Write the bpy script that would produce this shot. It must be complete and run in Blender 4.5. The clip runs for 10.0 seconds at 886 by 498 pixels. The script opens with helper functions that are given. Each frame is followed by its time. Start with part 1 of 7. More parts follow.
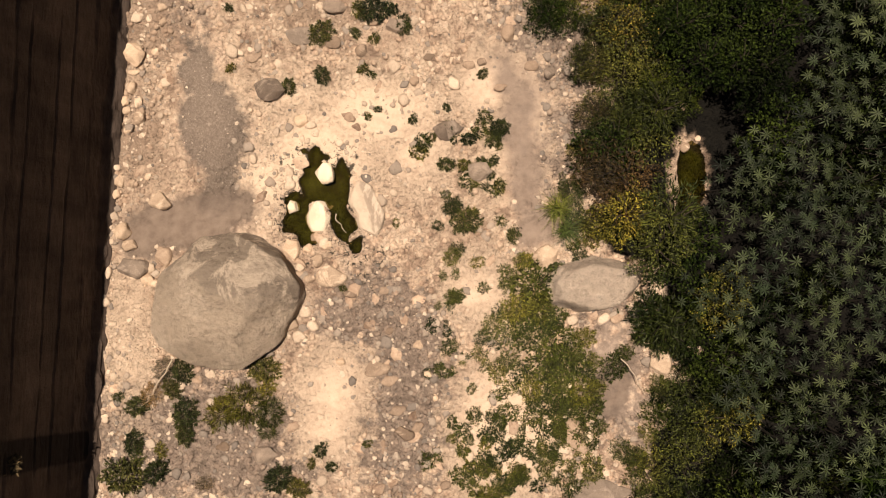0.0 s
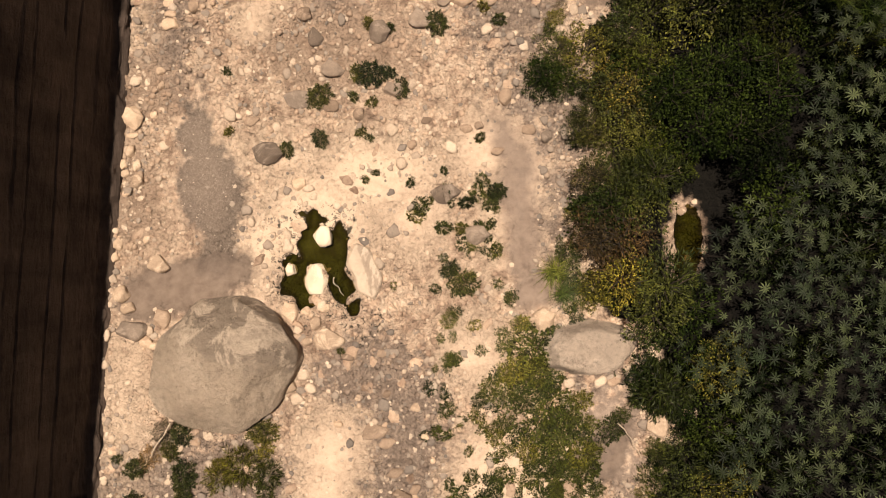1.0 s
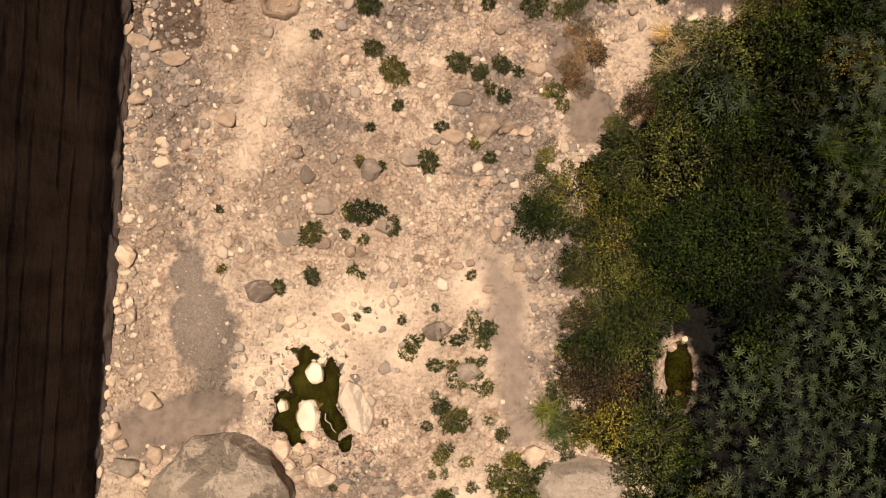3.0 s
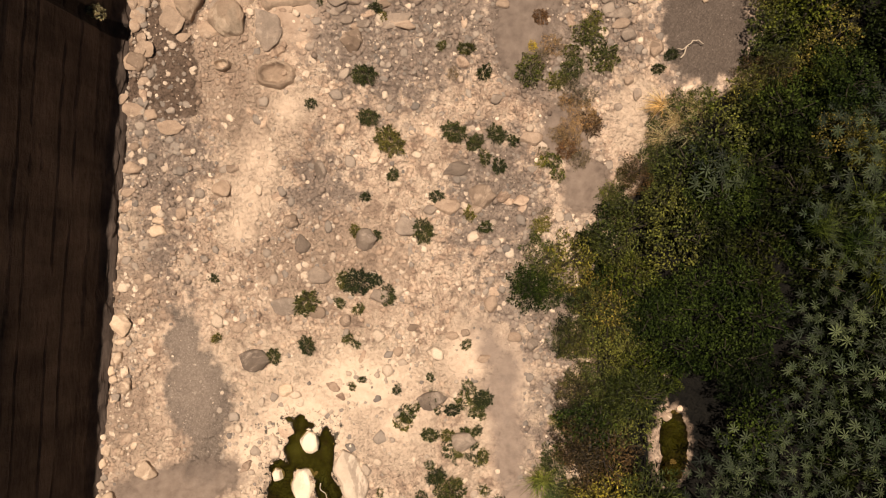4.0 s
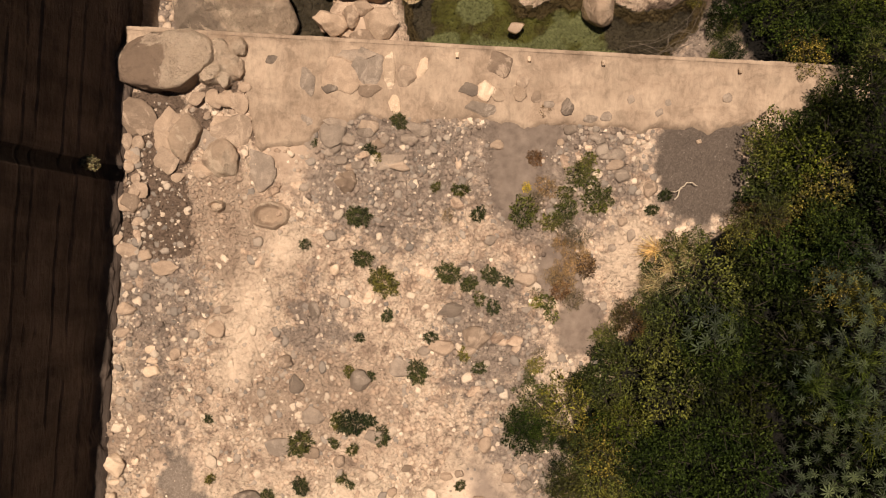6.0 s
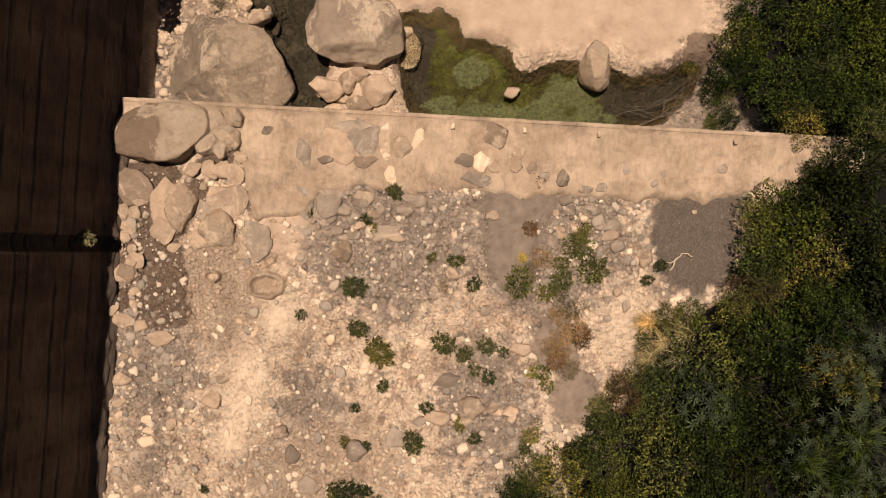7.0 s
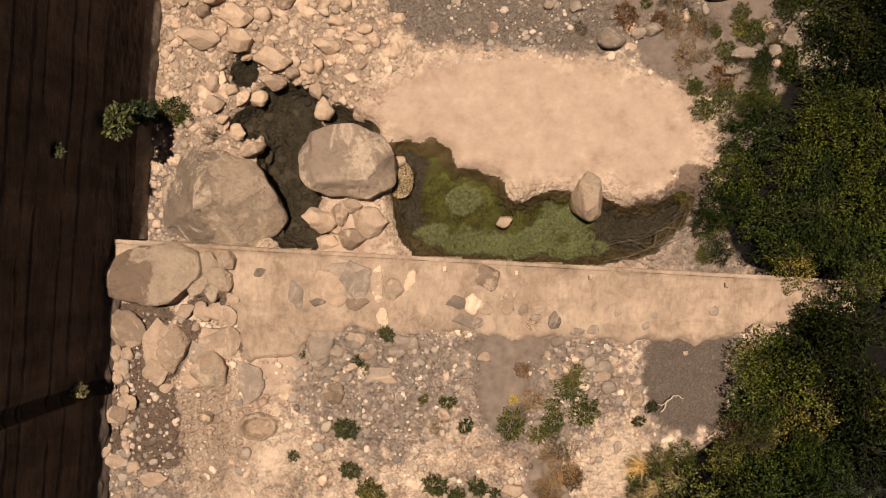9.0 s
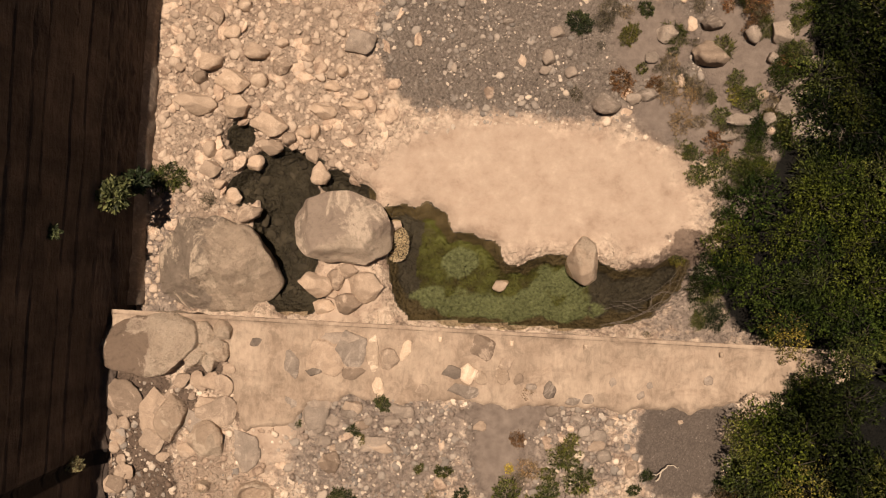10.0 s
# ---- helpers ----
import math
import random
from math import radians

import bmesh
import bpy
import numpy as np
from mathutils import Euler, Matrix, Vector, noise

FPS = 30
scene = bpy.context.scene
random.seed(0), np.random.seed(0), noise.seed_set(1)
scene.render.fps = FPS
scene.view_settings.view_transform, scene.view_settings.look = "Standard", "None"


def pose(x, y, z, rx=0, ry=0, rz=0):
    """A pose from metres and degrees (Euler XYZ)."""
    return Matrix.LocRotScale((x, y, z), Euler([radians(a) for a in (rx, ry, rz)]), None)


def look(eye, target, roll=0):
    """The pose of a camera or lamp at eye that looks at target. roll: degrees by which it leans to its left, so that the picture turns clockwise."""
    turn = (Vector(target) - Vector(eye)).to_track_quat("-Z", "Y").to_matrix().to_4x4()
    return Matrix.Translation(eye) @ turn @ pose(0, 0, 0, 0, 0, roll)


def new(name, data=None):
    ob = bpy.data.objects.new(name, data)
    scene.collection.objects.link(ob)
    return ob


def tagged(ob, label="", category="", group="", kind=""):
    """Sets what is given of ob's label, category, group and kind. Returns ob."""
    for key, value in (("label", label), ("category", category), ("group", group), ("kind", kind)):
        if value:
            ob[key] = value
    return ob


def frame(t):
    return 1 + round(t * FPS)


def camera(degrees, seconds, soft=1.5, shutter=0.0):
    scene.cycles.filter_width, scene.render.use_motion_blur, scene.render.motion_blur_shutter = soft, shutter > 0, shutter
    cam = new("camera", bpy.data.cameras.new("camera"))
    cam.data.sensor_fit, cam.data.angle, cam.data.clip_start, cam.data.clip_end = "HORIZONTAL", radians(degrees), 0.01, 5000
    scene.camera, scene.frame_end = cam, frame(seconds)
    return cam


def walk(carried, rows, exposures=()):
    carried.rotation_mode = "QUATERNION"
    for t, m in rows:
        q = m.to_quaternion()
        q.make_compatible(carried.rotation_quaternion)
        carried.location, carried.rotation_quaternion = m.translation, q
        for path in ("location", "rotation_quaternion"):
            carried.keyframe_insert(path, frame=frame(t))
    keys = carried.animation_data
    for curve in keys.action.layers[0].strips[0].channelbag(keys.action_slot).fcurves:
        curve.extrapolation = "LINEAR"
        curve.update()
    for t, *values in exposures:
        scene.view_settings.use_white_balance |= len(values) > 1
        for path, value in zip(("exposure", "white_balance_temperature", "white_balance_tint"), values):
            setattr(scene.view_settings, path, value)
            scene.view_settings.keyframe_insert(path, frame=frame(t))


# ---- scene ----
cam = camera(66.0, 10.0, soft=1.1)
METRES, EYE, TILT, LEAN, TURN = 14.2, 13.93, -90.0, 0.0, 0.0
ROWS = [
    (0.0, 0.0, 0.0, 0.0, 0.0, 0.0, -0.0),
    (0.5, 0.0011, -0.0015, 0.0443, -0.01, 0.02, -0.01),
    (1.0, 0.0042, -0.0032, 0.0905, 0.03, 0.01, -0.03),
    (1.5, 0.009, -0.0051, 0.1393, 0.12, -0.03, -0.04),
    (2.0, 0.013, -0.0064, 0.1887, 0.17, 0.01, -0.04),
    (2.5, 0.0155, -0.007, 0.2383, 0.14, 0.02, -0.03),
    (4.0, 0.0253, -0.007, 0.3888, 0.12, 0.04, -0.06),
    (4.5, 0.0278, -0.008, 0.4378, 0.1, 0.08, -0.07),
    (5.0, 0.0277, -0.0086, 0.4888, 0.05, 0.04, -0.08),
    (5.5, 0.0287, -0.0082, 0.5399, -0.01, 0.11, -0.1),
    (7.0, 0.037, -0.0107, 0.6918, -0.03, 0.22, -0.14),
    (7.5, 0.0389, -0.0113, 0.7441, -0.07, 0.2, -0.14),
    (8.0, 0.0415, -0.0113, 0.7964, -0.06, 0.19, -0.15),
    (8.5, 0.0446, -0.0126, 0.847, -0.05, 0.19, -0.16),
    (9.0, 0.0478, -0.0136, 0.8981, -0.06, 0.18, -0.16),
    (9.5, 0.0504, -0.0158, 0.9477, -0.05, 0.21, -0.17),
    (10.0, 0.0543, -0.0174, 0.998, -0.04, 0.27, -0.19),
]
walk(cam, [(t, pose(0, 0, EYE, TILT, LEAN, TURN) @ pose(METRES * x, METRES * y, METRES * z, 90 + pitch, roll, yaw)) for t, x, y, z, yaw, pitch, roll in ROWS],
     exposures=[(0.0, 0.33, 7050, 16), (10.0, 0.31, 7050, 16)])

# ---- light ----
TO_SUN = Vector((-0.085, 0.13, 1.0)).normalized()
world = bpy.data.worlds.new("sky")
scene.world = world
world.use_nodes = True
sky = world.node_tree.nodes.new("ShaderNodeTexSky")
sky.sky_type, sky.sun_disc = "NISHITA", False
sky.sun_elevation = math.asin(TO_SUN.z)
sky.sun_rotation = math.atan2(TO_SUN.x, TO_SUN.y)
back = world.node_tree.nodes["Background"]
back.inputs["Strength"].default_value = 0.012
world.node_tree.links.new(sky.outputs[0], back.inputs["Color"])
lamp = bpy.data.lights.new("sun", "SUN")
lamp.energy, lamp.angle, lamp.color = 4.9, radians(0.53), (1.0, 0.9, 0.78)
sun = new("sun", lamp)
sun.matrix_world = look(TO_SUN * 60, (0, 0, 0))

# ---- places: metres, x across the bed, y along it ----
STONES_A = [
    (-5.9, 11.14, 0.4, 0.42, 0, 0.25), (-5.82, 10.61, 0.14, 0.16, 0, 0.3), (-5.25, 10.9, 0.3, 0.51, -25, 0.2), (-5.25, 10.26, 0.26, 0.28, 0, 0.2),
    (-5.95, 10.32, 0.16, 0.23, 10, 0.35), (-5.77, 9.62, 0.19, 0.16, 0, 0.4), (-5.98, 9.39, 0.19, 0.21, 0, 0.35), (-3.97, 10.79, 0.47, 0.35, 30, 0.2),
    (-3.3, 10.13, 0.26, 0.37, 30, 0.35), (-4.49, 10.03, 0.23, 0.16, 0, 0.25), (-3.21, 11.14, 0.09, 0.07, 0, 0.1), (-1.87, 10.85, 0.28, 0.47, 10, 0.65),
    (-1.11, 10.95, 0.21, 0.16, 0, 0.5), (-1.52, 10.68, 0.16, 0.14, 0, 0.6), (-0.53, 10.16, 0.28, 0.14, -20, 0.4), (-0.24, 10.68, 0.19, 0.12, 0, 0.6),
]
STONES_B = [
    (-1.44, 10.1, 0.12, 0.09, 0, 0.4), (-1.58, 9.78, 0.19, 0.21, 0, 0.3), (-1.87, 10.45, 0.14, 0.12, 0, 0.6), (-0.88, 10.57, 0.16, 0.11, 0, 0.5),
    (0.06, 10.86, 0.14, 0.12, 0, 0.6), (3.09, 10.87, 0.16, 0.12, 0, 0.7), (3.56, 10.75, 0.12, 0.11, 0, 0.6), (3.97, 10.17, 0.19, 0.11, 10, 0.5),
    (3.79, 10.34, 0.14, 0.09, 0, 0.6), (4.38, 10.69, 0.07, 0.09, 0, 0.2), (4.73, 9.65, 0.14, 0.19, 0, 0.4), (1.55, 10.57, 0.14, 0.11, 0, 0.3),
    (2.86, 10.63, 0.07, 0.07, 0, 0.2), (4.14, 9.94, 0.16, 0.14, 0, 0.6), (3.44, 10.52, 0.08, 0.07, 0, 0.1), (-6.3, 3.97, 0.21, 0.23, 0, 0),
]
STONES_C = [
    (-6.6, 4.4, 0.07, 0.14, 0, 0.2), (-6.3, 3.62, 0.14, 0.07, 0, 0), (-6.33, 3.28, 0.12, 0.13, 0, 0), (-6.2, 2.98, 0.1, 0.13, 0, 0),
    (-6.18, 2.67, 0.14, 0.16, 0, 0), (-6.48, 3.01, 0.08, 0.1, 0, 0), (-6.44, 2.82, 0.1, 0.09, 0, 0.1), (-6.6, 2.53, 0.08, 0.09, 0, 0.1),
    (-6.42, 2.41, 0.09, 0.08, 0, 0), (-5.87, 4.03, 0.1, 0.08, 0, 0.1), (-5.7, 4.63, 0.08, 0.1, 0, 0), (-5.72, 4.92, 0.09, 0.09, 0, 0),
    (-6.02, 1.49, 0.07, 0.09, 0, 0), (-5.78, 0.96, 0.23, 0.18, -20, 0), (-6.51, 0.36, 0.2, 0.17, 20, 0.1), (-6.39, 0.07, 0.15, 0.12, 0, 0),
]
STONES_D = [
    (-6.6, 1.4, 0.09, 0.16, 0, 0.1), (-6.33, 1.34, 0.07, 0.09, 0, 0), (-6.65, 1.11, 0.08, 0.1, 0, 0.1), (-5.72, -0.13, 0.16, 0.22, 0, 0.5),
    (-6.33, -0.37, 0.3, 0.21, 0, 0.6), (-5.82, -0.68, 0.18, 0.1, 0, 0.1), (-6.02, -0.62, 0.14, 0.12, 0, 0.2), (-2.87, 4.34, 0.31, 0.17, 0, 0.9),
    (-3.51, 3.23, 0.3, 0.21, 0, 0.9), (0.13, 2.41, 0.29, 0.18, 10, 0.6), (0.76, 1.57, 0.25, 0.18, 0, 0.6), (1.34, 4.4, 0.16, 0.18, 0, 0.35),
    (2.18, 3.57, 0.13, 0.13, 0, 0.8), (1.8, 3.73, 0.14, 0.1, 0, 0.5), (-2.87, 2.61, 0.16, 0.14, 0, 0.1), (-2.3, -0.59, 0.31, 0.24, 0, 0.15),
]
STONES_E = [
    (-2.7, -0.62, 0.13, 0.09, 0, 0.2), (-2.53, -0.25, 0.12, 0.15, 0, 0), (-2.76, 0.01, 0.1, 0.1, 0, 0), (-3.1, 0.01, 0.16, 0.23, 0, 0),
    (-2.99, -0.51, 0.14, 0.09, 0, 0.2), (-3.22, -0.3, 0.1, 0.14, 0, 0.2), (-2.58, 0.24, 0.14, 0.16, 0, 0), (-2.35, 0.07, 0.12, 0.1, 0, 0),
    (-1.37, -2.47, 0.28, 0.18, 10, 0.5), (-1.08, -2.67, 0.18, 0.13, 0, 0.5), (-0.91, -3.28, 0.17, 0.12, 0, 0.4), (-0.8, -3.74, 0.21, 0.13, -20, 0.3),
    (-0.51, -3.62, 0.12, 0.12, 0, 0.3), (-0.16, -3.02, 0.07, 0.08, 0, 0), (-0.3, -2.53, 0.09, 0.09, 0, 0), (-1.66, -1.74, 0.09, 0.08, 0, 0),
]
STONES_F = [
    (-1.2, -0.85, 0.1, 0.08, 0, 0.3), (-2.09, -2.3, 0.1, 0.09, 0, 0.1), (-3.1, -1.55, 0.16, 0.13, 0, 0), (-0.51, -1.95, 0.1, 0.1, 0, 0.1),
    (-1.08, -1.66, 0.1, 0.09, 0, 0.5), (0.07, -4.83, 0.12, 0.1, 0, 0.4), (2.12, -0.16, 0.25, 0.21, 30, 0.1), (3.18, -4.97, 0.6, 0.28, 0, 0.8),
    (4.97, 2.07, 0.12, 0.1, 0, 0), (4.92, 2.92, 0.09, 0.09, 0, 0.3), (5.2, 2.26, 0.06, 0.06, 0, 0.2), (5.12, 1.11, 0.07, 0.07, 0, 0.1),
    (3.01, 0.7, 0.09, 0.08, 0, 0), (3.76, -4.47, 0.23, 0.14, 0, 0.4), (4.4, -2.3, 0.23, 0.3, 10, 0.1), (4.28, -3.51, 0.25, 0.18, 0, 0.3),
]
STONES_G = [
    (2.72, -3.8, 0.21, 0.37, 20, 0.3), (-5.01, -2.67, 0.1, 0.09, 0, 0.5), (-4.49, -4.03, 0.14, 0.1, 0, 0.3), (-3.62, -4.2, 0.25, 0.16, 0, 0.6),
    (-1.89, -0.91, 0.13, 0.1, 0, 0.4), (-0.97, 4.57, 0.21, 0.16, 0, 0.6), (-1.66, 4.05, 0.14, 0.13, 0, 0.5), (-2.24, 4.22, 0.16, 0.12, 0, 0.4),
    (-1.43, 4.68, 0.12, 0.12, 0, 0.5), (-0.28, 3.93, 0.12, 0.09, 0, 0.5), (0.53, 3.76, 0.13, 0.1, 0, 0.5), (-0.57, 3.42, 0.12, 0.1, 0, 0.4),
    (1.17, 3.3, 0.14, 0.1, 0, 0.4), (-5.74, 11.02, 0.19, 0.37, 5, 0.2), (-4.95, 10.9, 0.23, 0.49, -25, 0.15), (-4.11, 10.99, 0.26, 0.21, 0, 0.3),
]
STONES_H = [
    (-2.36, 10.84, 0.19, 0.41, 0, 0.7), (-6.03, 9.33, 0.26, 0.19, 0, 0.4), (-4.3, 10.49, 0.26, 0.52, 35, 0.7), (-3.29, 9.97, 0.26, 0.33, -20, 0.7),
    (-4.05, 9.25, 0.16, 0.09, 0, 0.4), (-4.45, 9.97, 0.17, 0.12, 0, 0.3), (-5.04, 9.91, 0.17, 0.12, 0, 0.2),
    (-5.27, 8.02, 0.26, 0.14, 0, 0.2), (-6.08, 8.39, 0.23, 0.17, 0, 0.3), (-1.89, 10.55, 0.21, 0.16, 0, 0.8), (-1.48, 9.85, 0.16, 0.19, 0, 0.3),
    (-0.67, 10.2, 0.33, 0.16, 20, 0.6), (-3.98, 7.17, 0.15, 0.1, 0, 0.1), (-4.22, 6.77, 0.19, 0.19, 0, 0.1), (-4.92, 7.52, 0.1, 0.09, 0, 0),
]
STONES_I = [
    (-5.56, 6.33, 0.14, 0.09, 0, 0), (-5.55, 5.89, 0.17, 0.12, 0, 0), (-5.55, 6.12, 0.12, 0.09, 0, 0), (-2.58, 5.6, 0.16, 0.21, 0, 0.7),
    (-2.18, 7.12, 0.12, 0.21, 10, 0.7), (-2.79, 6.1, 0.19, 0.14, 0, 0.5), (-0.43, 5.96, 0.26, 0.21, 0, 0.9), (-1.25, 5.72, 0.23, 0.21, 0, 0.7),
    (-2.23, 4.96, 0.26, 0.19, 0, 0.7), (0.38, 6.42, 0.26, 0.17, 0, 0.5), (0.61, 7.18, 0.26, 0.14, 10, 0.7), (1.14, 6.6, 0.26, 0.23, 0, 0.5),
    (2.12, 7.82, 0.23, 0.15, 0, 0.5), (1.43, 8.63, 0.14, 0.13, 0, 0.6), (4.74, 9.72, 0.14, 0.14, 0, 0.5), (5.73, 10.65, 0.06, 0.05, 0, 0.1),
]
STONES_J = [
    (-6.09, 10.67, 0.14, 0.21, 0, 0.3), (-5.97, 10.37, 0.16, 0.12, 0, 0.4), (-6.14, 9.85, 0.14, 0.16, 0, 0.4), (-5.85, 9.85, 0.12, 0.12, 0, 0.3),
    (-6.26, 8.63, 0.14, 0.14, 0, 0.4), (-5.85, 8.98, 0.16, 0.1, 0, 0.5), (-5.68, 8.28, 0.14, 0.12, 0, 0.3), (-6.08, 7.17, 0.21, 0.14, 0, 0.3),
    (-6.14, 6.71, 0.16, 0.12, 0, 0.2), (-6.02, 7.64, 0.12, 0.09, 0, 0.3), (-1.78, 11.02, 0.23, 0.16, 0, 0.8), (-1.14, 10.84, 0.19, 0.14, 0, 0.7),
    (-0.09, 10.9, 0.23, 0.16, 0, 0.6), (-1.66, 10.26, 0.14, 0.1, 0, 0.7), (-1.31, 10.15, 0.14, 0.09, 0, 0.7), (4.27, 10.67, 0.12, 0.09, 0, 0.6),
]
STONES_K = [
    (4.04, 10.38, 0.15, 0.12, 0, 0.7), (3.69, 10.67, 0.12, 0.1, 0, 0.6), (1.02, 6.37, 0.16, 0.12, 0, 0.4), (0.09, 6.36, 0.16, 0.12, 0, 0.6),
    (-1.77, 7.99, 0.12, 0.12, 0, 0.2), (-3.86, 3.92, 0.16, 0.12, 0, 0.3), (-0.73, 10.67, 0.12, 0.1, 0, 0.6), (-5.03, 6.24, 0.12, 0.14, 0, 0.3),
    (0.79, 3.81, 0.1, 0.08, 0, 0.4), (4.33, 8.7, 0.1, 0.14, 0, 0.6), (3.93, 8.46, 0.09, 0.09, 0, 0.6), (4.16, 8.99, 0.12, 0.1, 0, 0.5),
    (-4.73, 17.47, 0.43, 0.25, 0, 0.3), (-3.81, 17.38, 0.3, 0.23, 0, 0.25), (-3.9, 17.95, 0.35, 0.25, -10, 0.3), (-3.31, 18, 0.2, 0.2, 0, 0.4),
]
STONES_L = [
    (-4.41, 18.36, 0.28, 0.23, 20, 0.35), (-3.4, 18.59, 0.28, 0.2, 0, 0.5), (-3.08, 17, 0.38, 0.25, -10, 0.2), (-3.14, 16.55, 0.28, 0.19, 0, 0.2),
    (-3.52, 16.2, 0.23, 0.19, 10, 0.2), (-1.9, 17.31, 0.28, 0.18, 0, 0.4), (-2, 15.89, 0.22, 0.28, -10, 0.15), (-2.19, 16.4, 0.15, 0.23, 10, 0.2),
    (-2.63, 16.68, 0.18, 0.15, 0, 0.2), (-4.4, 16.01, 0.23, 0.19, 0, 0.2), (-3.96, 15.38, 0.19, 0.22, 0, 0.2), (-3.57, 15, 0.3, 0.2, 20, 0.3),
    (-4.02, 16.33, 0.15, 0.13, 0, 0.3), (-1.06, 18.84, 0.34, 0.29, 15, 1), (-4.6, 18.04, 0.2, 0.15, 0, 0.5), (-2.83, 18.3, 0.23, 0.18, 0, 0.2),
]
STONES_M = [
    (-4.4, 16.45, 0.18, 0.19, 0, 0.15), (-4.21, 15.7, 0.13, 0.13, 0, 0.2), (-5.75, 19.4, 0.14, 0.11, 0, 0.2), (-5.05, 18.29, 0.13, 0.13, 0, 0.5),
    (-3.91, 19.06, 0.2, 0.15, 0, 0.3), (-4.29, 19.44, 0.18, 0.23, 20, 0.25), (-3.6, 19.63, 0.18, 0.13, 0, 0.3), (-2.77, 18.81, 0.15, 0.11, 0, 0.3),
    (-2.26, 18.49, 0.15, 0.11, 0, 0.3), (-1.44, 18.18, 0.15, 0.13, 0, 0.2), (-1.69, 17.86, 0.18, 0.14, 0, 0.2), (-2.26, 18.87, 0.13, 0.1, 0, 0.4),
    (-1.05, 17.67, 0.18, 0.11, 0, 0.3), (-1.24, 17.42, 0.23, 0.11, 0, 0.3), (-2.32, 16.84, 0.15, 0.16, 0, 0.2), (-2.06, 16.84, 0.13, 0.18, 0, 0.2),
]
STONES_N = [
    (-3.46, 17.09, 0.1, 0.1, 0, 0.3), (-2.05, 13.45, 0.35, 0.28, 0, 0.3), (-1.58, 13.55, 0.18, 0.22, 10, 0.3), (-0.91, 13.37, 0.37, 0.32, 0, 0.25),
    (-1.31, 13.01, 0.28, 0.22, 0, 0.15), (-1.86, 12.92, 0.25, 0.18, 0, 0.3), (-1.35, 13.74, 0.25, 0.15, 0, 0.15), (-1.73, 13.24, 0.15, 0.13, 0, 0.3),
    (2.09, 13.44, 0.19, 0.16, 0, 0.15), (4.39, 17.44, 0.32, 0.25, 0, 0.6), (6.65, 18.52, 0.4, 0.3, -10, 0.5), (5.76, 19.03, 0.23, 0.18, 0, 0.6),
    (8, 18.91, 0.23, 0.28, 20, 0.6), (8.49, 16.82, 0.43, 0.4, 20, 0.6), (6.71, 19.22, 0.25, 0.18, 0, 0.5), (3.31, 19.08, 0.18, 0.13, 0, 0.4),
]
STONES_O = [
    (3.12, 18.51, 0.15, 0.18, 0, 0.6), (7.5, 18.91, 0.18, 0.2, 30, 0.4), (8.13, 17.32, 0.23, 0.25, 0, 0.6), (7.31, 17.07, 0.38, 0.15, 0, 0.4),
    (9.02, 16.69, 0.25, 0.23, -20, 0.5), (3.63, 18.19, 0.15, 0.13, 0, 0.6), (3.06, 18.26, 0.15, 0.13, 0, 0.6), (5.34, 17.69, 0.23, 0.13, 0, 0.5),
    (2.23, 19.33, 0.13, 0.09, 0, 0.3), (7.82, 17.07, 0.15, 0.15, 0, 0.6), (8.26, 17.77, 0.15, 0.13, 0, 0.5), (7.06, 16.75, 0.28, 0.15, 10, 0.4),
    (9.59, 19.04, 0.3, 0.25, 0, 0.4), (5.03, 17.63, 0.18, 0.15, 0, 0.5), (7.88, 18.4, 0.15, 0.15, 0, 0.5), (5.41, 18.52, 0.15, 0.13, 0, 0.6),
]
STONES_P = [
    (9.84, 19.1, 0.2, 0.28, 30, 0.5), (8.58, 18.21, 0.18, 0.15, 0, 0.4), (7.69, 17.57, 0.15, 0.13, 0, 0.5), (8.45, 17.58, 0.13, 0.11, 0, 0.6),
    (-0.28, 14.76, 0.18, 0.15, 0, 0.1), (-4.59, 11.53, 0.18, 0.18, 0, 0.4), (-4.28, 11.54, 0.16, 0.19, 0, 0.4), (-6.05, 10.12, 0.16, 0.15, 0, 0.3),
    (-5.87, 9.66, 0.14, 0.16, 0, 0.4), (-4.42, 11.16, 0.11, 0.08, 0, 0.1), (-5.17, 10.24, 0.12, 0.19, 0, 0.4), (-3.48, 11.13, 0.09, 0.07, 0, 0.1),
    (-3.05, 12.33, 0.16, 0.11, 10, 0.9), (-1.62, 12.02, 0.42, 0.4, 15, 0.5), (-1.12, 12.16, 0.34, 0.44, -10, 0.62), (-1.5, 12.42, 0.5, 0.14, 0, 0.66),
]
STONES_Q = [
    (-1.85, 11.75, 0.2, 0.14, 0, 0.55), (-1.05, 11.68, 0.26, 0.13, 8, 0.5), (-2.34, 11.87, 0.15, 0.3, 8, 0.62), (-0.32, 11.94, 0.21, 0.22, 0, 0.5),
    (0.02, 12.13, 0.1, 0.21, -20, 0.05), (1, 11.71, 0.22, 0.14, 0, 0.6), (1.32, 11.66, 0.2, 0.2, 30, 0.12), (1.62, 11.58, 0.2, 0.16, -40, 0.18),
    (1.6, 12.23, 0.25, 0.28, 10, 0.5), (1.21, 11.32, 0.34, 0.15, -8, 0.58), (1.99, 11.61, 0.15, 0.22, 35, 0.08), (2.1, 11.9, 0.16, 0.18, 0, 0.3),
    (2.35, 11.55, 0.1, 0.12, 0, 0.5), (2.97, 11.33, 0.14, 0.23, 0, 0.66), (3.49, 11.12, 0.18, 0.1, 0, 0.85), (3.78, 11.15, 0.12, 0.1, 0, 0.7),
]
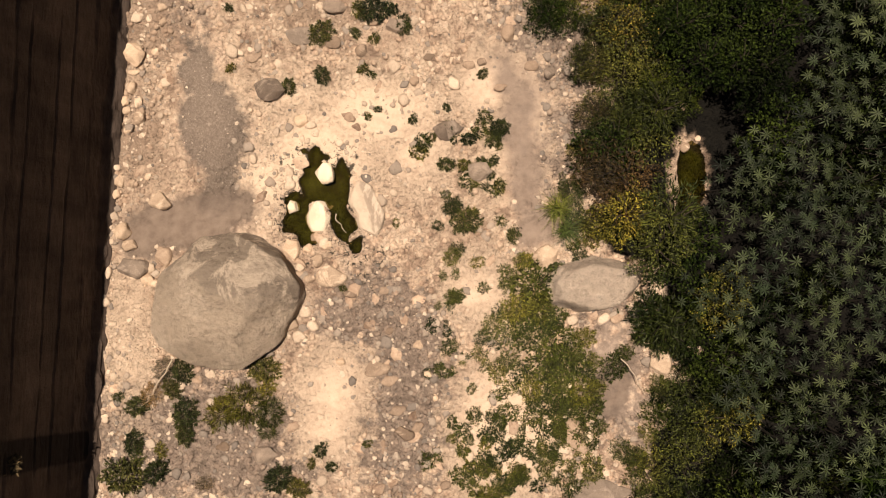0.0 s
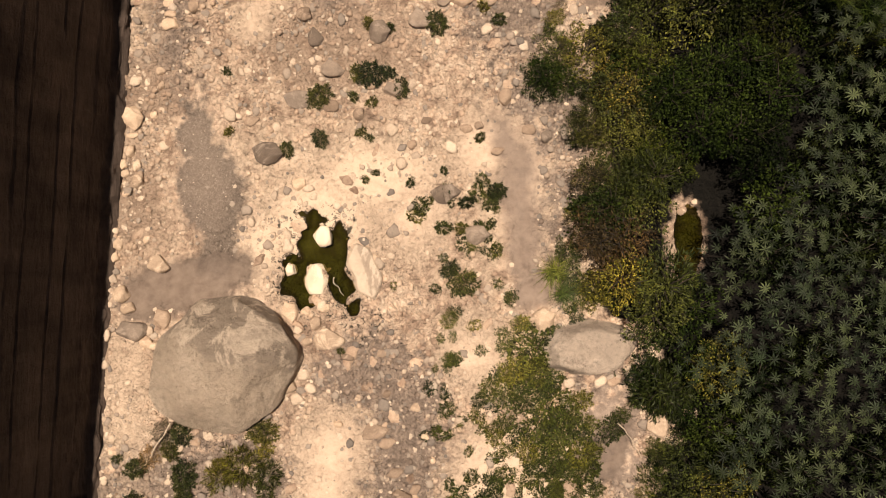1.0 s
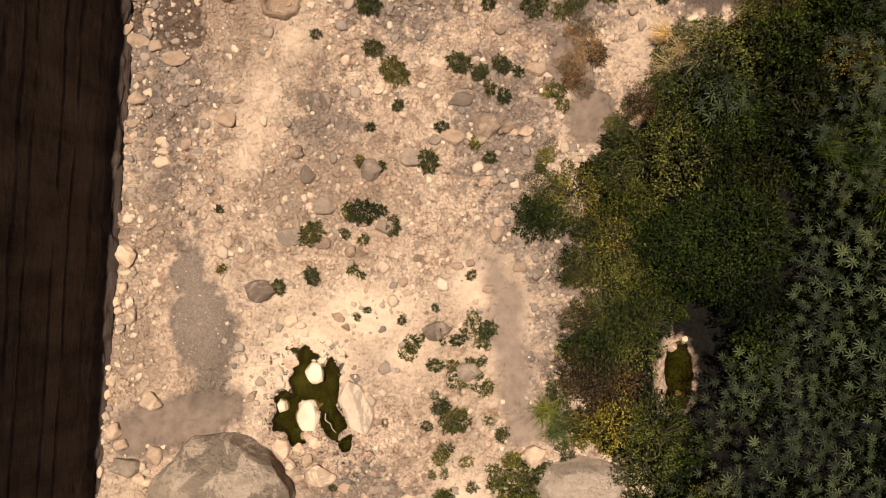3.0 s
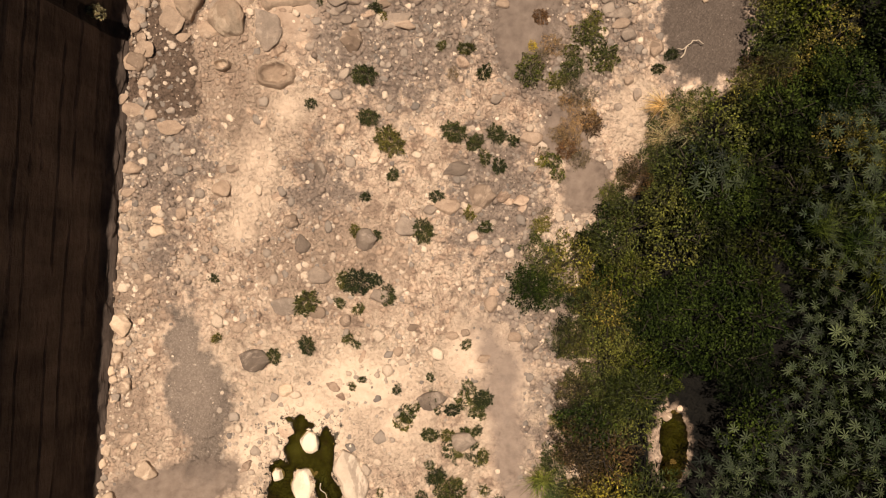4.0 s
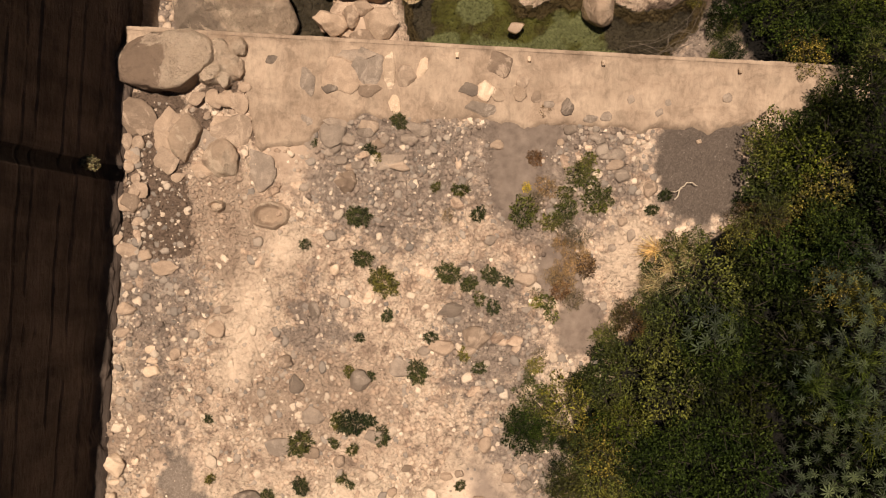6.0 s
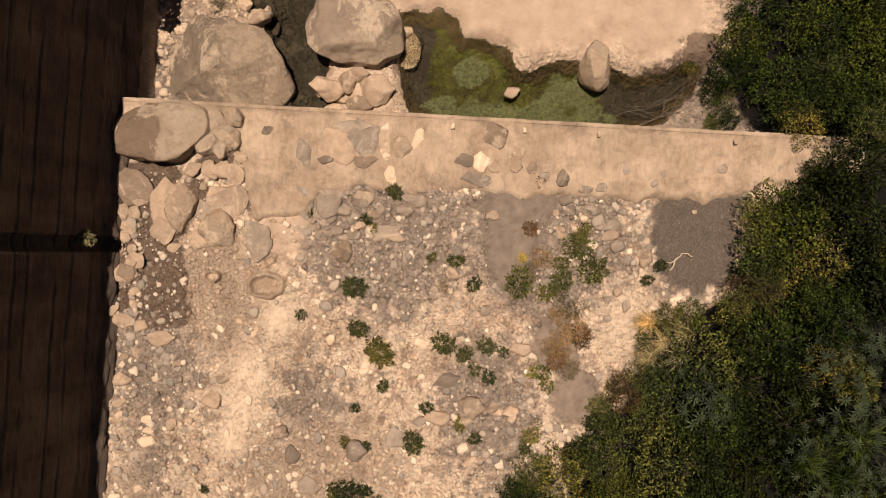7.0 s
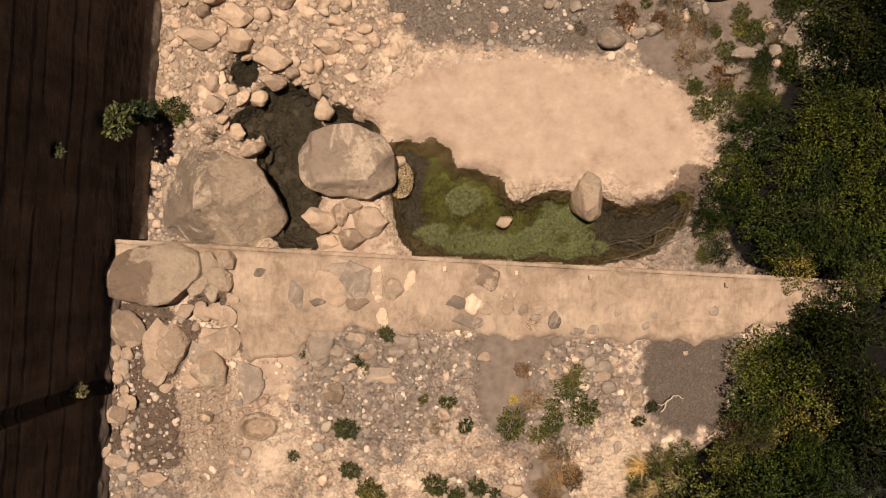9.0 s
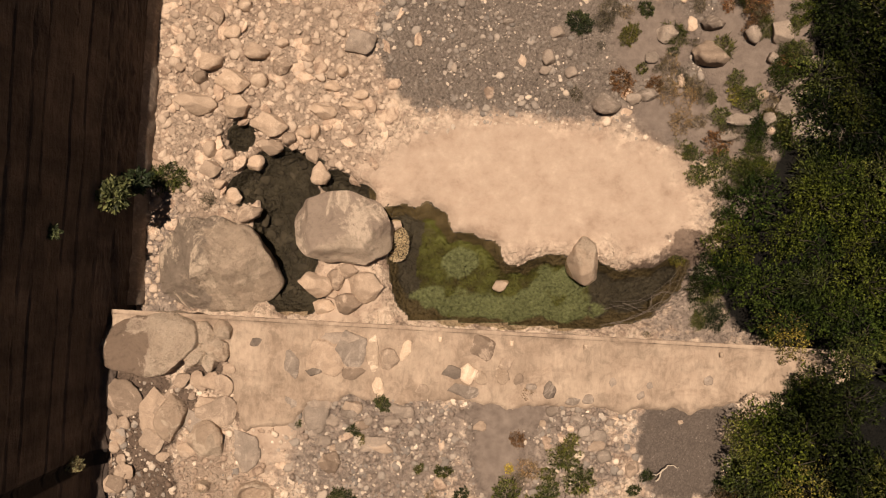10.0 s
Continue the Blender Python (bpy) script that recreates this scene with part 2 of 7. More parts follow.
STONES_R = [
    (4.3, 11.5, 0.08, 0.1, 0, 0.8), (6.27, 11.54, 0.1, 0.1, 0, 0.9), (4.88, 11.22, 0.1, 0.11, 0, 0.8), (5.05, 11.42, 0.08, 0.08, 0, 0.8),
    (2.62, 11.4, 0.12, 0.1, 0, 0.6), (0.35, 11.35, 0.14, 0.1, 0, 0.45), (-4.02, 11.5, 0.19, 0.2, 0, 0.35), (-3.78, 11.42, 0.2, 0.24, 20, 0.3),
    (-3.62, 11.75, 0.14, 0.12, 0, 0.2), (-4.2, 11.38, 0.1, 0.1, 0, 0.3),
]
STONES = STONES_A + STONES_B + STONES_C + STONES_D + STONES_E + STONES_F + STONES_G + STONES_H + STONES_I + STONES_J + STONES_K + STONES_L + STONES_M + STONES_N + STONES_O + STONES_P + STONES_Q + STONES_R
SHRUBS_A = [
    (-2.5, 4.41, 0.23, 0), (-1.42, 4.86, 0.25, 0), (-1.73, 4.9, 0.14, 0), (-0.82, 4.58, 0.18, 0), (-1.79, 4.41, 0.11, 0), (-1.42, 4.29, 0.11, 0),
    (-2.47, 3.55, 0.17, 0), (-1.64, 3.69, 0.11, 0), (-1.44, 3.55, 0.1, 0), (-3.15, 3.32, 0.14, 0), (-4.33, 3.69, 0.1, 0), (-1.53, 2.69, 0.09, 0),
    (-1.32, 2.84, 0.08, 0), (-0.62, 2.64, 0.1, 0), (-0.22, 2.29, 0.09, 0), (0.81, 3.57, 0.1, 0), (0.07, 2.89, 0.08, 0), (0.87, 2.69, 0.15, 1),
    (1.15, 2.47, 0.17, 0), (1.04, 2.18, 0.14, 0), (0.53, 2.24, 0.14, 0), (0.24, 2.24, 0.1, 0), (0.07, 1.72, 0.15, 0), (0.43, 1.72, 0.13, 0),
]
SHRUBS_B = [
    (0.98, 1.5, 0.1, 0), (1.04, 1.81, 0.11, 0), (0.47, 0.58, 0.27, 0), (0.18, 0.87, 0.18, 0), (-0.1, 0.47, 0.11, 1), (0.07, 1.1, 0.1, 1),
    (0.7, -0.27, 0.14, 1), (0.18, -0.16, 0.19, 1), (0.24, -0.96, 0.18, 1), (0.81, -0.79, 0.13, 1), (1.38, 0.3, 0.11, 0), (0.13, -1.99, 0.18, 2),
    (0.81, -1.81, 0.18, 1), (0.58, -2.84, 0.11, 1), (-0.22, -4.27, 0.22, 2), (-1.53, -3.96, 0.1, 0), (-2.5, -4.1, 0.15, 0), (-2.69, -4.38, 0.1, 0),
    (-2.27, -4.44, 0.11, 0), (-6.21, -3.18, 0.21, 0), (-5.52, -2.84, 0.19, 0), (-5.24, -3.36, 0.27, 0), (-5.24, -3.76, 0.21, 0),
    (-3.64, -2.44, 0.27, 0),
]
SHRUBS_C = [
    (-3.58, -2.84, 0.16, 1), (-5.3, -2.5, 0.21, 0), (-6.49, -4.61, 0.34, 0), (-5.84, -4.53, 0.26, 0), (-3.36, -4.67, 0.25, 0),
    (-2.96, -4.87, 0.22, 0), (-6.27, -3.93, 0.21, 0), (-6.61, -3.01, 0.1, 0), (-4.84, -4.78, 0.19, 3), (-5.92, -2.96, 0.23, 3),
    (-5.64, -2.44, 0.25, 3), (-4.04, -3.18, 0.39, 4), (-4.5, -3.36, 0.32, 4), (-3.53, -3.36, 0.27, 4), (-0.96, 0.53, 0.09, 1),
    (-2.04, -0.81, 0.08, 0), (-3.58, -3.7, 0.16, 4), (-6.21, -4.23, 0.14, 1), (-5.75, -4.1, 0.14, 1), (1.84, -0.73, 0.46, 1), (1.5, -1.19, 0.32, 1),
    (1.95, -1.13, 0.39, 1), (1.32, -0.67, 0.21, 1), (2.07, -1.59, 0.3, 2),
]
SHRUBS_D = [
    (2.35, -1.81, 0.34, 2), (2.01, -2.27, 0.39, 2), (2.47, -2.39, 0.41, 2), (2.86, -2.84, 0.34, 2), (2.47, -2.96, 0.3, 2), (2.01, -2.84, 0.27, 2),
    (1.61, -2.56, 0.25, 2), (1.32, -2.27, 0.23, 1), (1.1, -2.5, 0.21, 1), (3.04, -2.27, 0.18, 1), (1.32, -1.7, 0.27, 1), (0.98, -1.59, 0.21, 1),
    (1.67, -1.87, 0.25, 1), (3.49, -2.39, 0.27, 1), (3.72, -2.1, 0.18, 1), (1.38, -3.3, 0.25, 2), (1.78, -3.41, 0.23, 2), (0.98, -3.76, 0.23, 2),
    (1.32, -4.1, 0.23, 2), (2.01, -3.76, 0.25, 2), (0.87, -4.33, 0.21, 2), (1.55, -4.55, 0.23, 2), (0.41, -4.67, 0.23, 2), (2.12, -4.44, 0.21, 2),
]
SHRUBS_E = [
    (0.64, -3.41, 0.18, 2), (1.21, -4.78, 0.23, 2), (1.67, -3.98, 0.16, 2), (2.24, -4.1, 0.18, 2), (2.47, -3.64, 0.16, 1), (0.41, -4.1, 0.16, 2),
    (0.64, -4.9, 0.16, 2), (0.18, -3.53, 0.11, 2), (1.1, -2.96, 0.16, 2), (2.64, -2.1, 0.27, 1), (2.86, -1.81, 0.23, 1), (2.86, -2.44, 0.27, 2),
    (3.09, -2.84, 0.23, 1), (2.98, -3.24, 0.27, 1), (2.81, -3.76, 0.25, 1), (3.04, -4.44, 0.25, 1), (2.64, -4.9, 0.25, 1), (2.98, -4.84, 0.23, 2),
    (2.29, -2.5, 0.3, 1), (2.12, -3.18, 0.27, 1), (1.78, -2.84, 0.25, 1), (1.32, -1.36, 0.23, 1), (1.67, -1.47, 0.27, 2), (2.29, -1.36, 0.23, 2),
]
SHRUBS_F = [
    (3.15, -3.64, 0.18, 2), (0.75, -2.16, 0.16, 1), (1.04, -1.99, 0.14, 2), (1.38, -2.84, 0.18, 2), (1.84, -3.13, 0.18, 1), (2.29, -3.36, 0.18, 2),
    (2.58, -3.18, 0.21, 2), (2.92, -3.47, 0.18, 2), (3.15, -3.18, 0.16, 1), (1.61, -3.76, 0.16, 2), (1.89, -4.21, 0.18, 2), (2.29, -4.67, 0.18, 2),
    (2.58, -4.44, 0.16, 1), (2.81, -4.1, 0.16, 2), (0.98, -3.41, 0.14, 2), (0.87, -3.98, 0.14, 1), (0.18, -3.87, 0.11, 2), (3.04, -3.98, 0.14, 1),
    (1.95, -4.84, 0.16, 2), (2.47, -3.98, 0.14, 2), (1.1, -4.44, 0.14, 1), (2.33, 9.47, 0.17, 3), (2.68, 9.01, 0.21, 1), (2.85, 8.55, 0.18, 3),
]
SHRUBS_G = [
    (3.2, 8.67, 0.23, 3), (3.37, 8.09, 0.25, 6), (2.85, 7.57, 0.21, 6), (2.68, 7.11, 0.16, 1), (3.14, 7.4, 0.21, 3), (2.68, 7.86, 0.18, 3),
    (2.39, 7.34, 0.14, 5), (2.97, 9.59, 0.16, 1), (3.43, 10.28, 0.16, 1), (4.92, 8.21, 0.16, 3), (4.58, 7.86, 0.14, 3), (-1.29, 9.09, 0.22, 0),
    (-1.2, 8.23, 0.18, 0), (-0.77, 7.74, 0.28, 0), (0.55, 7.92, 0.22, 0), (0.99, 7.72, 0.17, 0), (1.42, 7.89, 0.17, 0), (1.19, 7.4, 0.14, 0),
    (1.47, 7.25, 0.14, 0), (1.76, 7.77, 0.12, 0), (0.29, 9.7, 0.1, 0), (0.8, 9.64, 0.15, 0), (1.16, 9.15, 0.15, 0), (2.1, 9.18, 0.3, 1),
]
SHRUBS_H = [
    (3.6, 9.44, 0.31, 1), (3.31, 9.93, 0.28, 1), (3.2, 8.26, 0.3, 3), (3.31, 10.16, 0.16, 3), (2.56, 9.7, 0.21, 3), (2.16, 9.7, 0.1, 5),
    (2.51, 11.2, 0.2, 6), (2.33, 10.3, 0.18, 6), (-0.46, 11.06, 0.17, 0), (-1.04, 10.48, 0.13, 0), (-0.89, 10.28, 0.12, 0), (0.55, 9.13, 0.13, 3),
    (0.21, 6.59, 0.13, 0), (-0.08, 5.9, 0.21, 0), (-1.46, 5.9, 0.12, 0), (-1.08, 5.79, 0.12, 0), (0.88, 6.27, 0.12, 0), (1.19, 5.98, 0.13, 0),
    (-0.71, 7.05, 0.12, 0), (-1.26, 6.59, 0.1, 0), (-2.38, 8.52, 0.12, 1), (2.97, 9.24, 0.23, 1), (2.91, 8.96, 0.21, 3), (2.57, 7.34, 0.16, 1),
]
SHRUBS_I = [
    (2.39, 7.52, 0.14, 3), (2.97, 7.75, 0.25, 3), (2.85, 7.98, 0.23, 3), (2.34, 6.02, 0.18, 1), (2.45, 6.25, 0.14, 3), (2.22, 5.79, 0.12, 1),
    (4.75, 9.24, 0.12, 0), (5.04, 9.53, 0.13, 0), (0.1, 2.45, 0.15, 0), (-2.21, 10.62, 0.08, 1), (-4.39, 4.92, 0.09, 0), (-1.06, 4.92, 0.12, 0),
    (-5.39, 15.8, 0.35, 1), (-5.73, 15.86, 0.25, 1), (-5.06, 15.77, 0.23, 1), (-4.47, 15.3, 0.18, 3), (3.81, 19.29, 0.25, 0), (4.92, 19.04, 0.23, 0),
    (4.86, 19.54, 0.15, 3), (4.29, 18.79, 0.1, 3), (5.8, 18.35, 0.23, 3), (6.11, 18.16, 0.15, 3), (7.5, 17.54, 0.3, 1), (7.24, 17.6, 0.23, 1),
]
SHRUBS_J = [
    (7.49, 19.05, 0.23, 6), (6.37, 17.91, 0.23, 3), (6.62, 17.66, 0.23, 3), (5.49, 17.91, 0.2, 6), (3.73, 17.72, 0.15, 3), (7.81, 16.03, 0.18, 1),
    (5.33, 12.35, 0.08, 3), (6.49, 17.1, 0.18, 3), (6.87, 16.16, 0.3, 1), (6.31, 16.41, 0.2, 1), (7.25, 16.03, 0.25, 1), (6.49, 15.9, 0.28, 1),
    (5.3, 19.61, 0.15, 0), (-1.93, 11.45, 0.08, 1),
]
SHRUBS = SHRUBS_A + SHRUBS_B + SHRUBS_C + SHRUBS_D + SHRUBS_E + SHRUBS_F + SHRUBS_G + SHRUBS_H + SHRUBS_I + SHRUBS_J
GRAVEL = [
    (5.72, 10.29, 0.99, 1.11, 0), (6.48, 10.82, 0.47, 0.53, 0), (-5.01, 3.59, 0.39, 0.69, 0), (-4.83, 2.55, 0.63, 1.04, 0),
    (-4.49, 1.74, 0.46, 0.69, 0), (-4.37, 2.32, 0.46, 0.69, 0), (5.73, 10.21, 0.99, 1.34, 0),
    (1.6, 19.2, 2.4, 1.9, 0), (3.5, 18.7, 3.29, 1.52, 0), (7.05, 18.33, 2.4, 1.9, 0), (8.83, 17.58, 1.52, 1.52, 0),
    (0.46, 18.82, 1.01, 1.39, 0), (-4.55, 1.2, 0.42, 0.5, 0),
]
MUD = [
    (6.4, 17.3, 1.6, 0.7, 0), (7.6, 18.6, 1.2, 1.3, 0), (5.4, 18.9, 1.0, 0.9, 0),     (7.82, 15.61, 1.01, 0.63, 0), (6.87, 16.62, 0.76, 0.46, 0), (3.47, -2.87, 0.42, 0.69, -20), (3.76, -2.3, 0.3, 0.35, 0),
    (2.16, 10.81, 1.05, 0.41, 0), (-5.24, 0.53, 1.3, 0.55, 0), (-4.6, 0.75, 0.8, 0.42, 12), (-6.16, 0.24, 0.46, 0.46, 0),
       (3.23, 6.83, 0.58, 0.7, 0), (1.95, 10.1, 0.62, 1.3, 0),
    (2.88, 7.88, 0.58, 0.7, 0),
    (7.69, 14.91, 0.76, 0.76, 0),
]
WASH = [
    (1.66, 1.45, 0.36, 0.95, 0), (1.55, 2.61, 0.4, 1.05, -4), (1.34, 3.47, 0.32, 0.6, 25), (1.92, 0.36, 0.5, 0.4, 0),
]
BRIGHT = [
    (1.08, 1.63, 0.18, 1.27, 0), (2.05, 1.45, 0.17, 1.04, 0), (-2.58, 1.74, 1.38, 1.27, 0), (-3.62, 1.4, 0.81, 0.92, 0), (-2.58, 2.55, 0.92, 0.58, 0),
    (-3.05, 3.13, 1.38, 0.46, 0), (-6.28, 3.36, 0.28, 1.85, 0), (-6.51, -2.07, 0.46, 1.38, 8), (0.7, -1.0, 0.3, 0.5, 0),
    (-1.3, 2.76, 1.86, 0.93, 0),
]
CREAM = [
    (1.2, -3.6, 1.3, 1.5, 0), (0.7, -0.9, 0.8, 0.9, 0), (-2.3, -3.6, 0.8, 1.0, 0),
    (-3.29, 7.29, 0.52, 0.81, -15), (-3.63, 6.71, 0.52, 0.7, 0), (-3.87, 5.89, 0.47, 0.58, 0), (-3.53, 7.46, 0.69, 0.81, 0), (-2.95, 8.39, 0.58, 0.58, 0),
    (4.29, 8.41, 0.52, 0.81, 0), (-2.2, -3, 0.9, 1.1, 0), (-6.3, -1.2, 0.4, 1.2, 0), (1, 3.4, 0.9, 0.8, 0),
    (-0.6, 1.9, 0.9, 1, 0),
]
MIRE = [
    (-5.58, 11.25, 0.75, 0.36, 0), (-5.35, 10.37, 0.62, 0.62, 0), (-5.29, 9.32, 0.58, 0.8, 0), (-5.17, 8.74, 0.5, 0.55, 0), (-4.13, 11.7, 0.4, 0.32, 0),
    (-3.34, 10.96, 0.28, 0.36, 0), (-5.88, 10.6, 0.35, 0.45, 0), (-5.95, 9.7, 0.4, 0.45, 0), (-5.96, 8.7, 0.5, 0.4, 0), (-3.05, 12.33, 0.14, 0.1, 0),
    (-4.55, 11.0, 0.4, 0.3, 0), (5.42, 13.64, 1.01, 0.38, 20), (4.66, 12.94, 0.76, 0.38, 0), (6.24, 14.27, 0.51, 0.38, 0),
]
FELT = [
    (0.60, 12.84, 0.6, 0.42, 0), (1.62, 12.84, 1.05, 0.5, 0), (2.90, 12.84, 1.1, 0.5, 0), (3.80, 12.88, 0.5, 0.42, 0), (1.17, 13.87, 0.3, 0.28, 0),
    (3.54, 13.36, 0.48, 0.35, 0),
]
BARE = [
    (-1.42, 13.17, 0.76, 0.57, 0), (5.73, 10.21, 0.99, 1.4, 0),
    (3.42, -2.07, 0.46, 0.69, -20), (3.65, -3.05, 0.52, 0.46, 0), (1.63, 2.43, 0.46, 1.38, -4), (7.69, 14.91, 0.63, 0.63, 0),
    (2.63, 15.66, 3.8, 1.39, 0),
]
SILTY_A = [
    (5.72, 10.29, 0.99, 1.11, 0), (6.48, 10.82, 0.47, 0.53, 0), (6.56, 12.5, 1.01, 0.63, 0), (6.52, 13.49, 0.88, 0.76, 0),
    (7.9, 16.15, 0.76, 0.76, 0), (3.42, -1.37, 0.81, 0.69, 0),
    (-1.34, 10.62, 1.05, 0.7, 0), (2.16, 10.75, 1.17, 0.58, 0), (-1.66, -1.37, 0.92, 0.81, 30), (-0.74, -3.68, 0.92, 1.38, 0),
    (-1.54, 10.67, 0.81, 1.05, 0), (-0.73, 9.27, 0.7, 1.05, 0), (5.73, 10.21, 1.05, 1.51, 0),  (-6.16, -3.68, 1.04, 1.15, 0),
]
SILTY_B = [
    (-5.61, 5.54, 0.5, 1.0, 0), (-5.38, 6.71, 0.45, 1.05, -15), (-4.92, 7.52, 0.58, 0.58, 0),    (-5.4, 14.3, 0.8, 1.9, 0),     (-4.2, -3.45, 1.27, 1.04, 0), (-0.61, 10.09, 1.98, 1.51, 0), (2.88, 10.21, 1.74, 1.63, 0), (-5.73, 8.45, 1.05, 2.79, 0),
    (-1.08, -2.3, 1.15, 1.73, 0), (-5.58, -3.8, 1.73, 1.27, 0), (-4.2, -4.37, 1.38, 0.92, 0), (-2.24, 6.48, 0.7, 1.28, 0), (1.37, 6.48, 1.05, 1.4, 0),
    (3.42, -2.3, 0.58, 1.04, -20), (3.65, -3.33, 0.69, 0.58, 0), (1.68, 3.93, 0.92, 1.5, 0), (2.26, 2.2, 0.46, 1.73, 0), (2.3, 4.16, 0.7, 1.4, 0),
    (7.69, 14.91, 0.76, 0.76, 0),
]
SILTY = SILTY_A + SILTY_B
TAN = [
    (2.63, 15.66, 3.8, 1.52, 0), (-1.54, 13.24, 0.89, 0.7, 0), (5.41, 15.03, 1.14, 1.01, 0),
    (0.47, 15.52, 1.39, 0.76, 0), (-2.71, 10.67, 0.58, 1.05, 0), (-4.1, 9.04, 0.81, 1.28, 20), (-2.23, 5.31, 1.86, 0.93, 0),
    (-4.1, 18.55, 2.02, 2.53, 0), (-5.84, 4.84, 0.23, 1.05, 0), (-6.28, 2.32, 0.58, 1.38, 0), (-6.05, 4.4, 0.69, 0.69, 0),
    (-3.2, 17.6, 2.6, 2.6, 0), (-5.0, 17.0, 1.0, 2.0, 0),
]
LOWER_POOL = [
    (-3.76, 16.73, 0.4, 0.5, 0), (-3.25, 15.71, 0.8, 0.6, 0), (-2.99, 14.68, 0.62, 0.8, 0), (-2.92, 13.66, 0.62, 0.8, 0), (-3.76, 15.58, 0.42, 0.42, 0),
    (-2.69, 15.64, 0.7, 0.89, 0), (-2.62, 14.24, 0.61, 1.52, 0), (-2.76, 16.14, 1.01, 0.46, 0), (-3.71, 16.77, 0.38, 0.46, 0),
    (-1.55, 15.64, 0.63, 0.33, -30), (-1.05, 15.39, 0.28, 0.3, -20), (-0.28, 14.76, 0.7, 0.56, 0), (0.35, 13.88, 0.81, 1.39, 0),
    (1.24, 13.5, 1.14, 1.14, 0), (2.25, 13.12, 2.02, 0.76, 0), (3.64, 13.25, 1.65, 0.89, 0), (5.04, 13.26, 1.14, 0.63, 10),
    (5.79, 13.64, 0.63, 0.38, 30), (6.24, 13.89, 0.33, 0.2, 40), (-2.43, 13.11, 0.76, 0.46, 0),
]
POND = [
    (-3.03, 0.64, 0.28, 0.49, 0), (-2.61, 1.43, 0.35, 0.49, 0), (-2.19, 1.28, 0.26, 0.47, 0), (-2.04, 0.64, 0.23, 0.53, 8), (-1.73, 0.09, 0.15, 0.33, 25),
    (-2.59, 1.87, 0.35, 0.15, 0), (-2.76, 0.27, 0.21, 0.23, 0), (-1.52, -0.23, 0.10, 0.16, 0),
]
SIDE_POND = [
    (5.1, 1.51, 0.3, 0.66, 0), (4.99, 1.05, 0.21, 0.35, 0),
]
BANK_EDGE = [
    (-4.84, 3.68), (-4.05, 3.62), (-3.38, 3.91), (-2.81, 4.3), (-2.02, 4.7), (-1.68, 3.68), (-1.12, 3.91), (-0.33, 3.91), (-0.05, 2.78), (0.46, 2.66),
    (1.25, 2.66), (1.93, 2.55), (2.5, 3), (3.17, 2.89), (3.74, 2.78), (4.3, 2.44), (4.98, 2.55), (5.06, 2.72), (5.68, 3.3), (6.48, 3.5),
    (7.16, 3.95), (7.85, 4.5), (8.53, 5.15), (9.44, 6.75), (10.58, 7.03), (10.59, 6.83), (11.28, 7.52), (11.86, 8.33), (12.54, 6.6), (13.29, 6.3),
    (14.03, 6.1), (14.77, 6.6), (16, 7.3), (17.49, 8.0), (18.97, 8.0), (20.5, 7.8),
]
TUSSOCKS = [
    (2.32, 0.80, 0.00, 0.55, 'green', 'bright green grass tussock at the thicket edge'),
    (2.49, 0.36, 0.00, 0.45, 'green', 'bright green grass tussock at the thicket edge'),
    (4.72, 8.42, 0.25, 0.42, 'straw', 'dry straw-coloured reed tuft'),
    (4.95, 8.06, 0.45, 0.42, 'straw', 'dry straw-coloured reed tuft'),
    (5.35, 8.2, 0.55, 0.42, 'straw', 'dry straw-coloured reed tuft'),
    (4.72, 7.72, 0.4, 0.42, 'straw', 'dry straw-coloured reed tuft'),
    (5.2, 7.8, 0.65, 0.4, 'straw', 'dry straw-coloured reed tuft'),
    (8.15, -4.38, 1.00, 1.1, 'dark', 'large arching dark green grass clump'),
    (8.19, 6.36, 1.20, 0.8, 'dark', 'large arching dark green grass clump'),
    (8.34, 5.10, 1.30, 0.7, 'dark', 'large arching dark green grass clump'),
    (5.41, 5.92, 0.70, 0.4, 'olive', 'arching yellow-green reed clump'),
    (7.24, 5.94, 1.40, 0.5, 'dark', 'large arching dark green grass clump'),
    (7.86, 5.63, 1.40, 0.6, 'dark', 'large arching dark green grass clump'),
]
RIFFLE = (-0.27, 14.36)
CLUMPS_A = [
    (3.5, 1.45, 0.05, 1.5, 5), (3.07, 1.57, 0.03, 0.95, 5), (2.87, 3.71, 0.04, 0.72, 4), (3.68, 4.28, 0.23, 0.94, 4), (3.27, 4.43, 0.2, 0.79, 1),
    (2.07, 4.85, -0.23, 0.65, 0), (2.46, 4.67, -0.09, 0.58, 0), (3.21, 2.14, 0, 0.8, 1), (3.63, 2.35, 0.1, 0.79, 3), (3, 2.83, -0.02, 0.65, 4),
    (3.82, 2.77, 0.28, 0.63, 1), (3.52, 3.35, 0.1, 0.79, 1), (3.12, 0.46, -0.1, 0.81, 1), (3.65, 0.68, -0.08, 0.96, 0), (2.32, -2.3, -0.46, 0.91, 4),
    (2.03, -2.07, -0.37, 0.74, 1), (2.72, -2.87, -0.41, 0.82, 3), (4.44, -0.33, 0, 0.8, 0), (4.25, -1.34, -0.18, 0.97, 0),
]
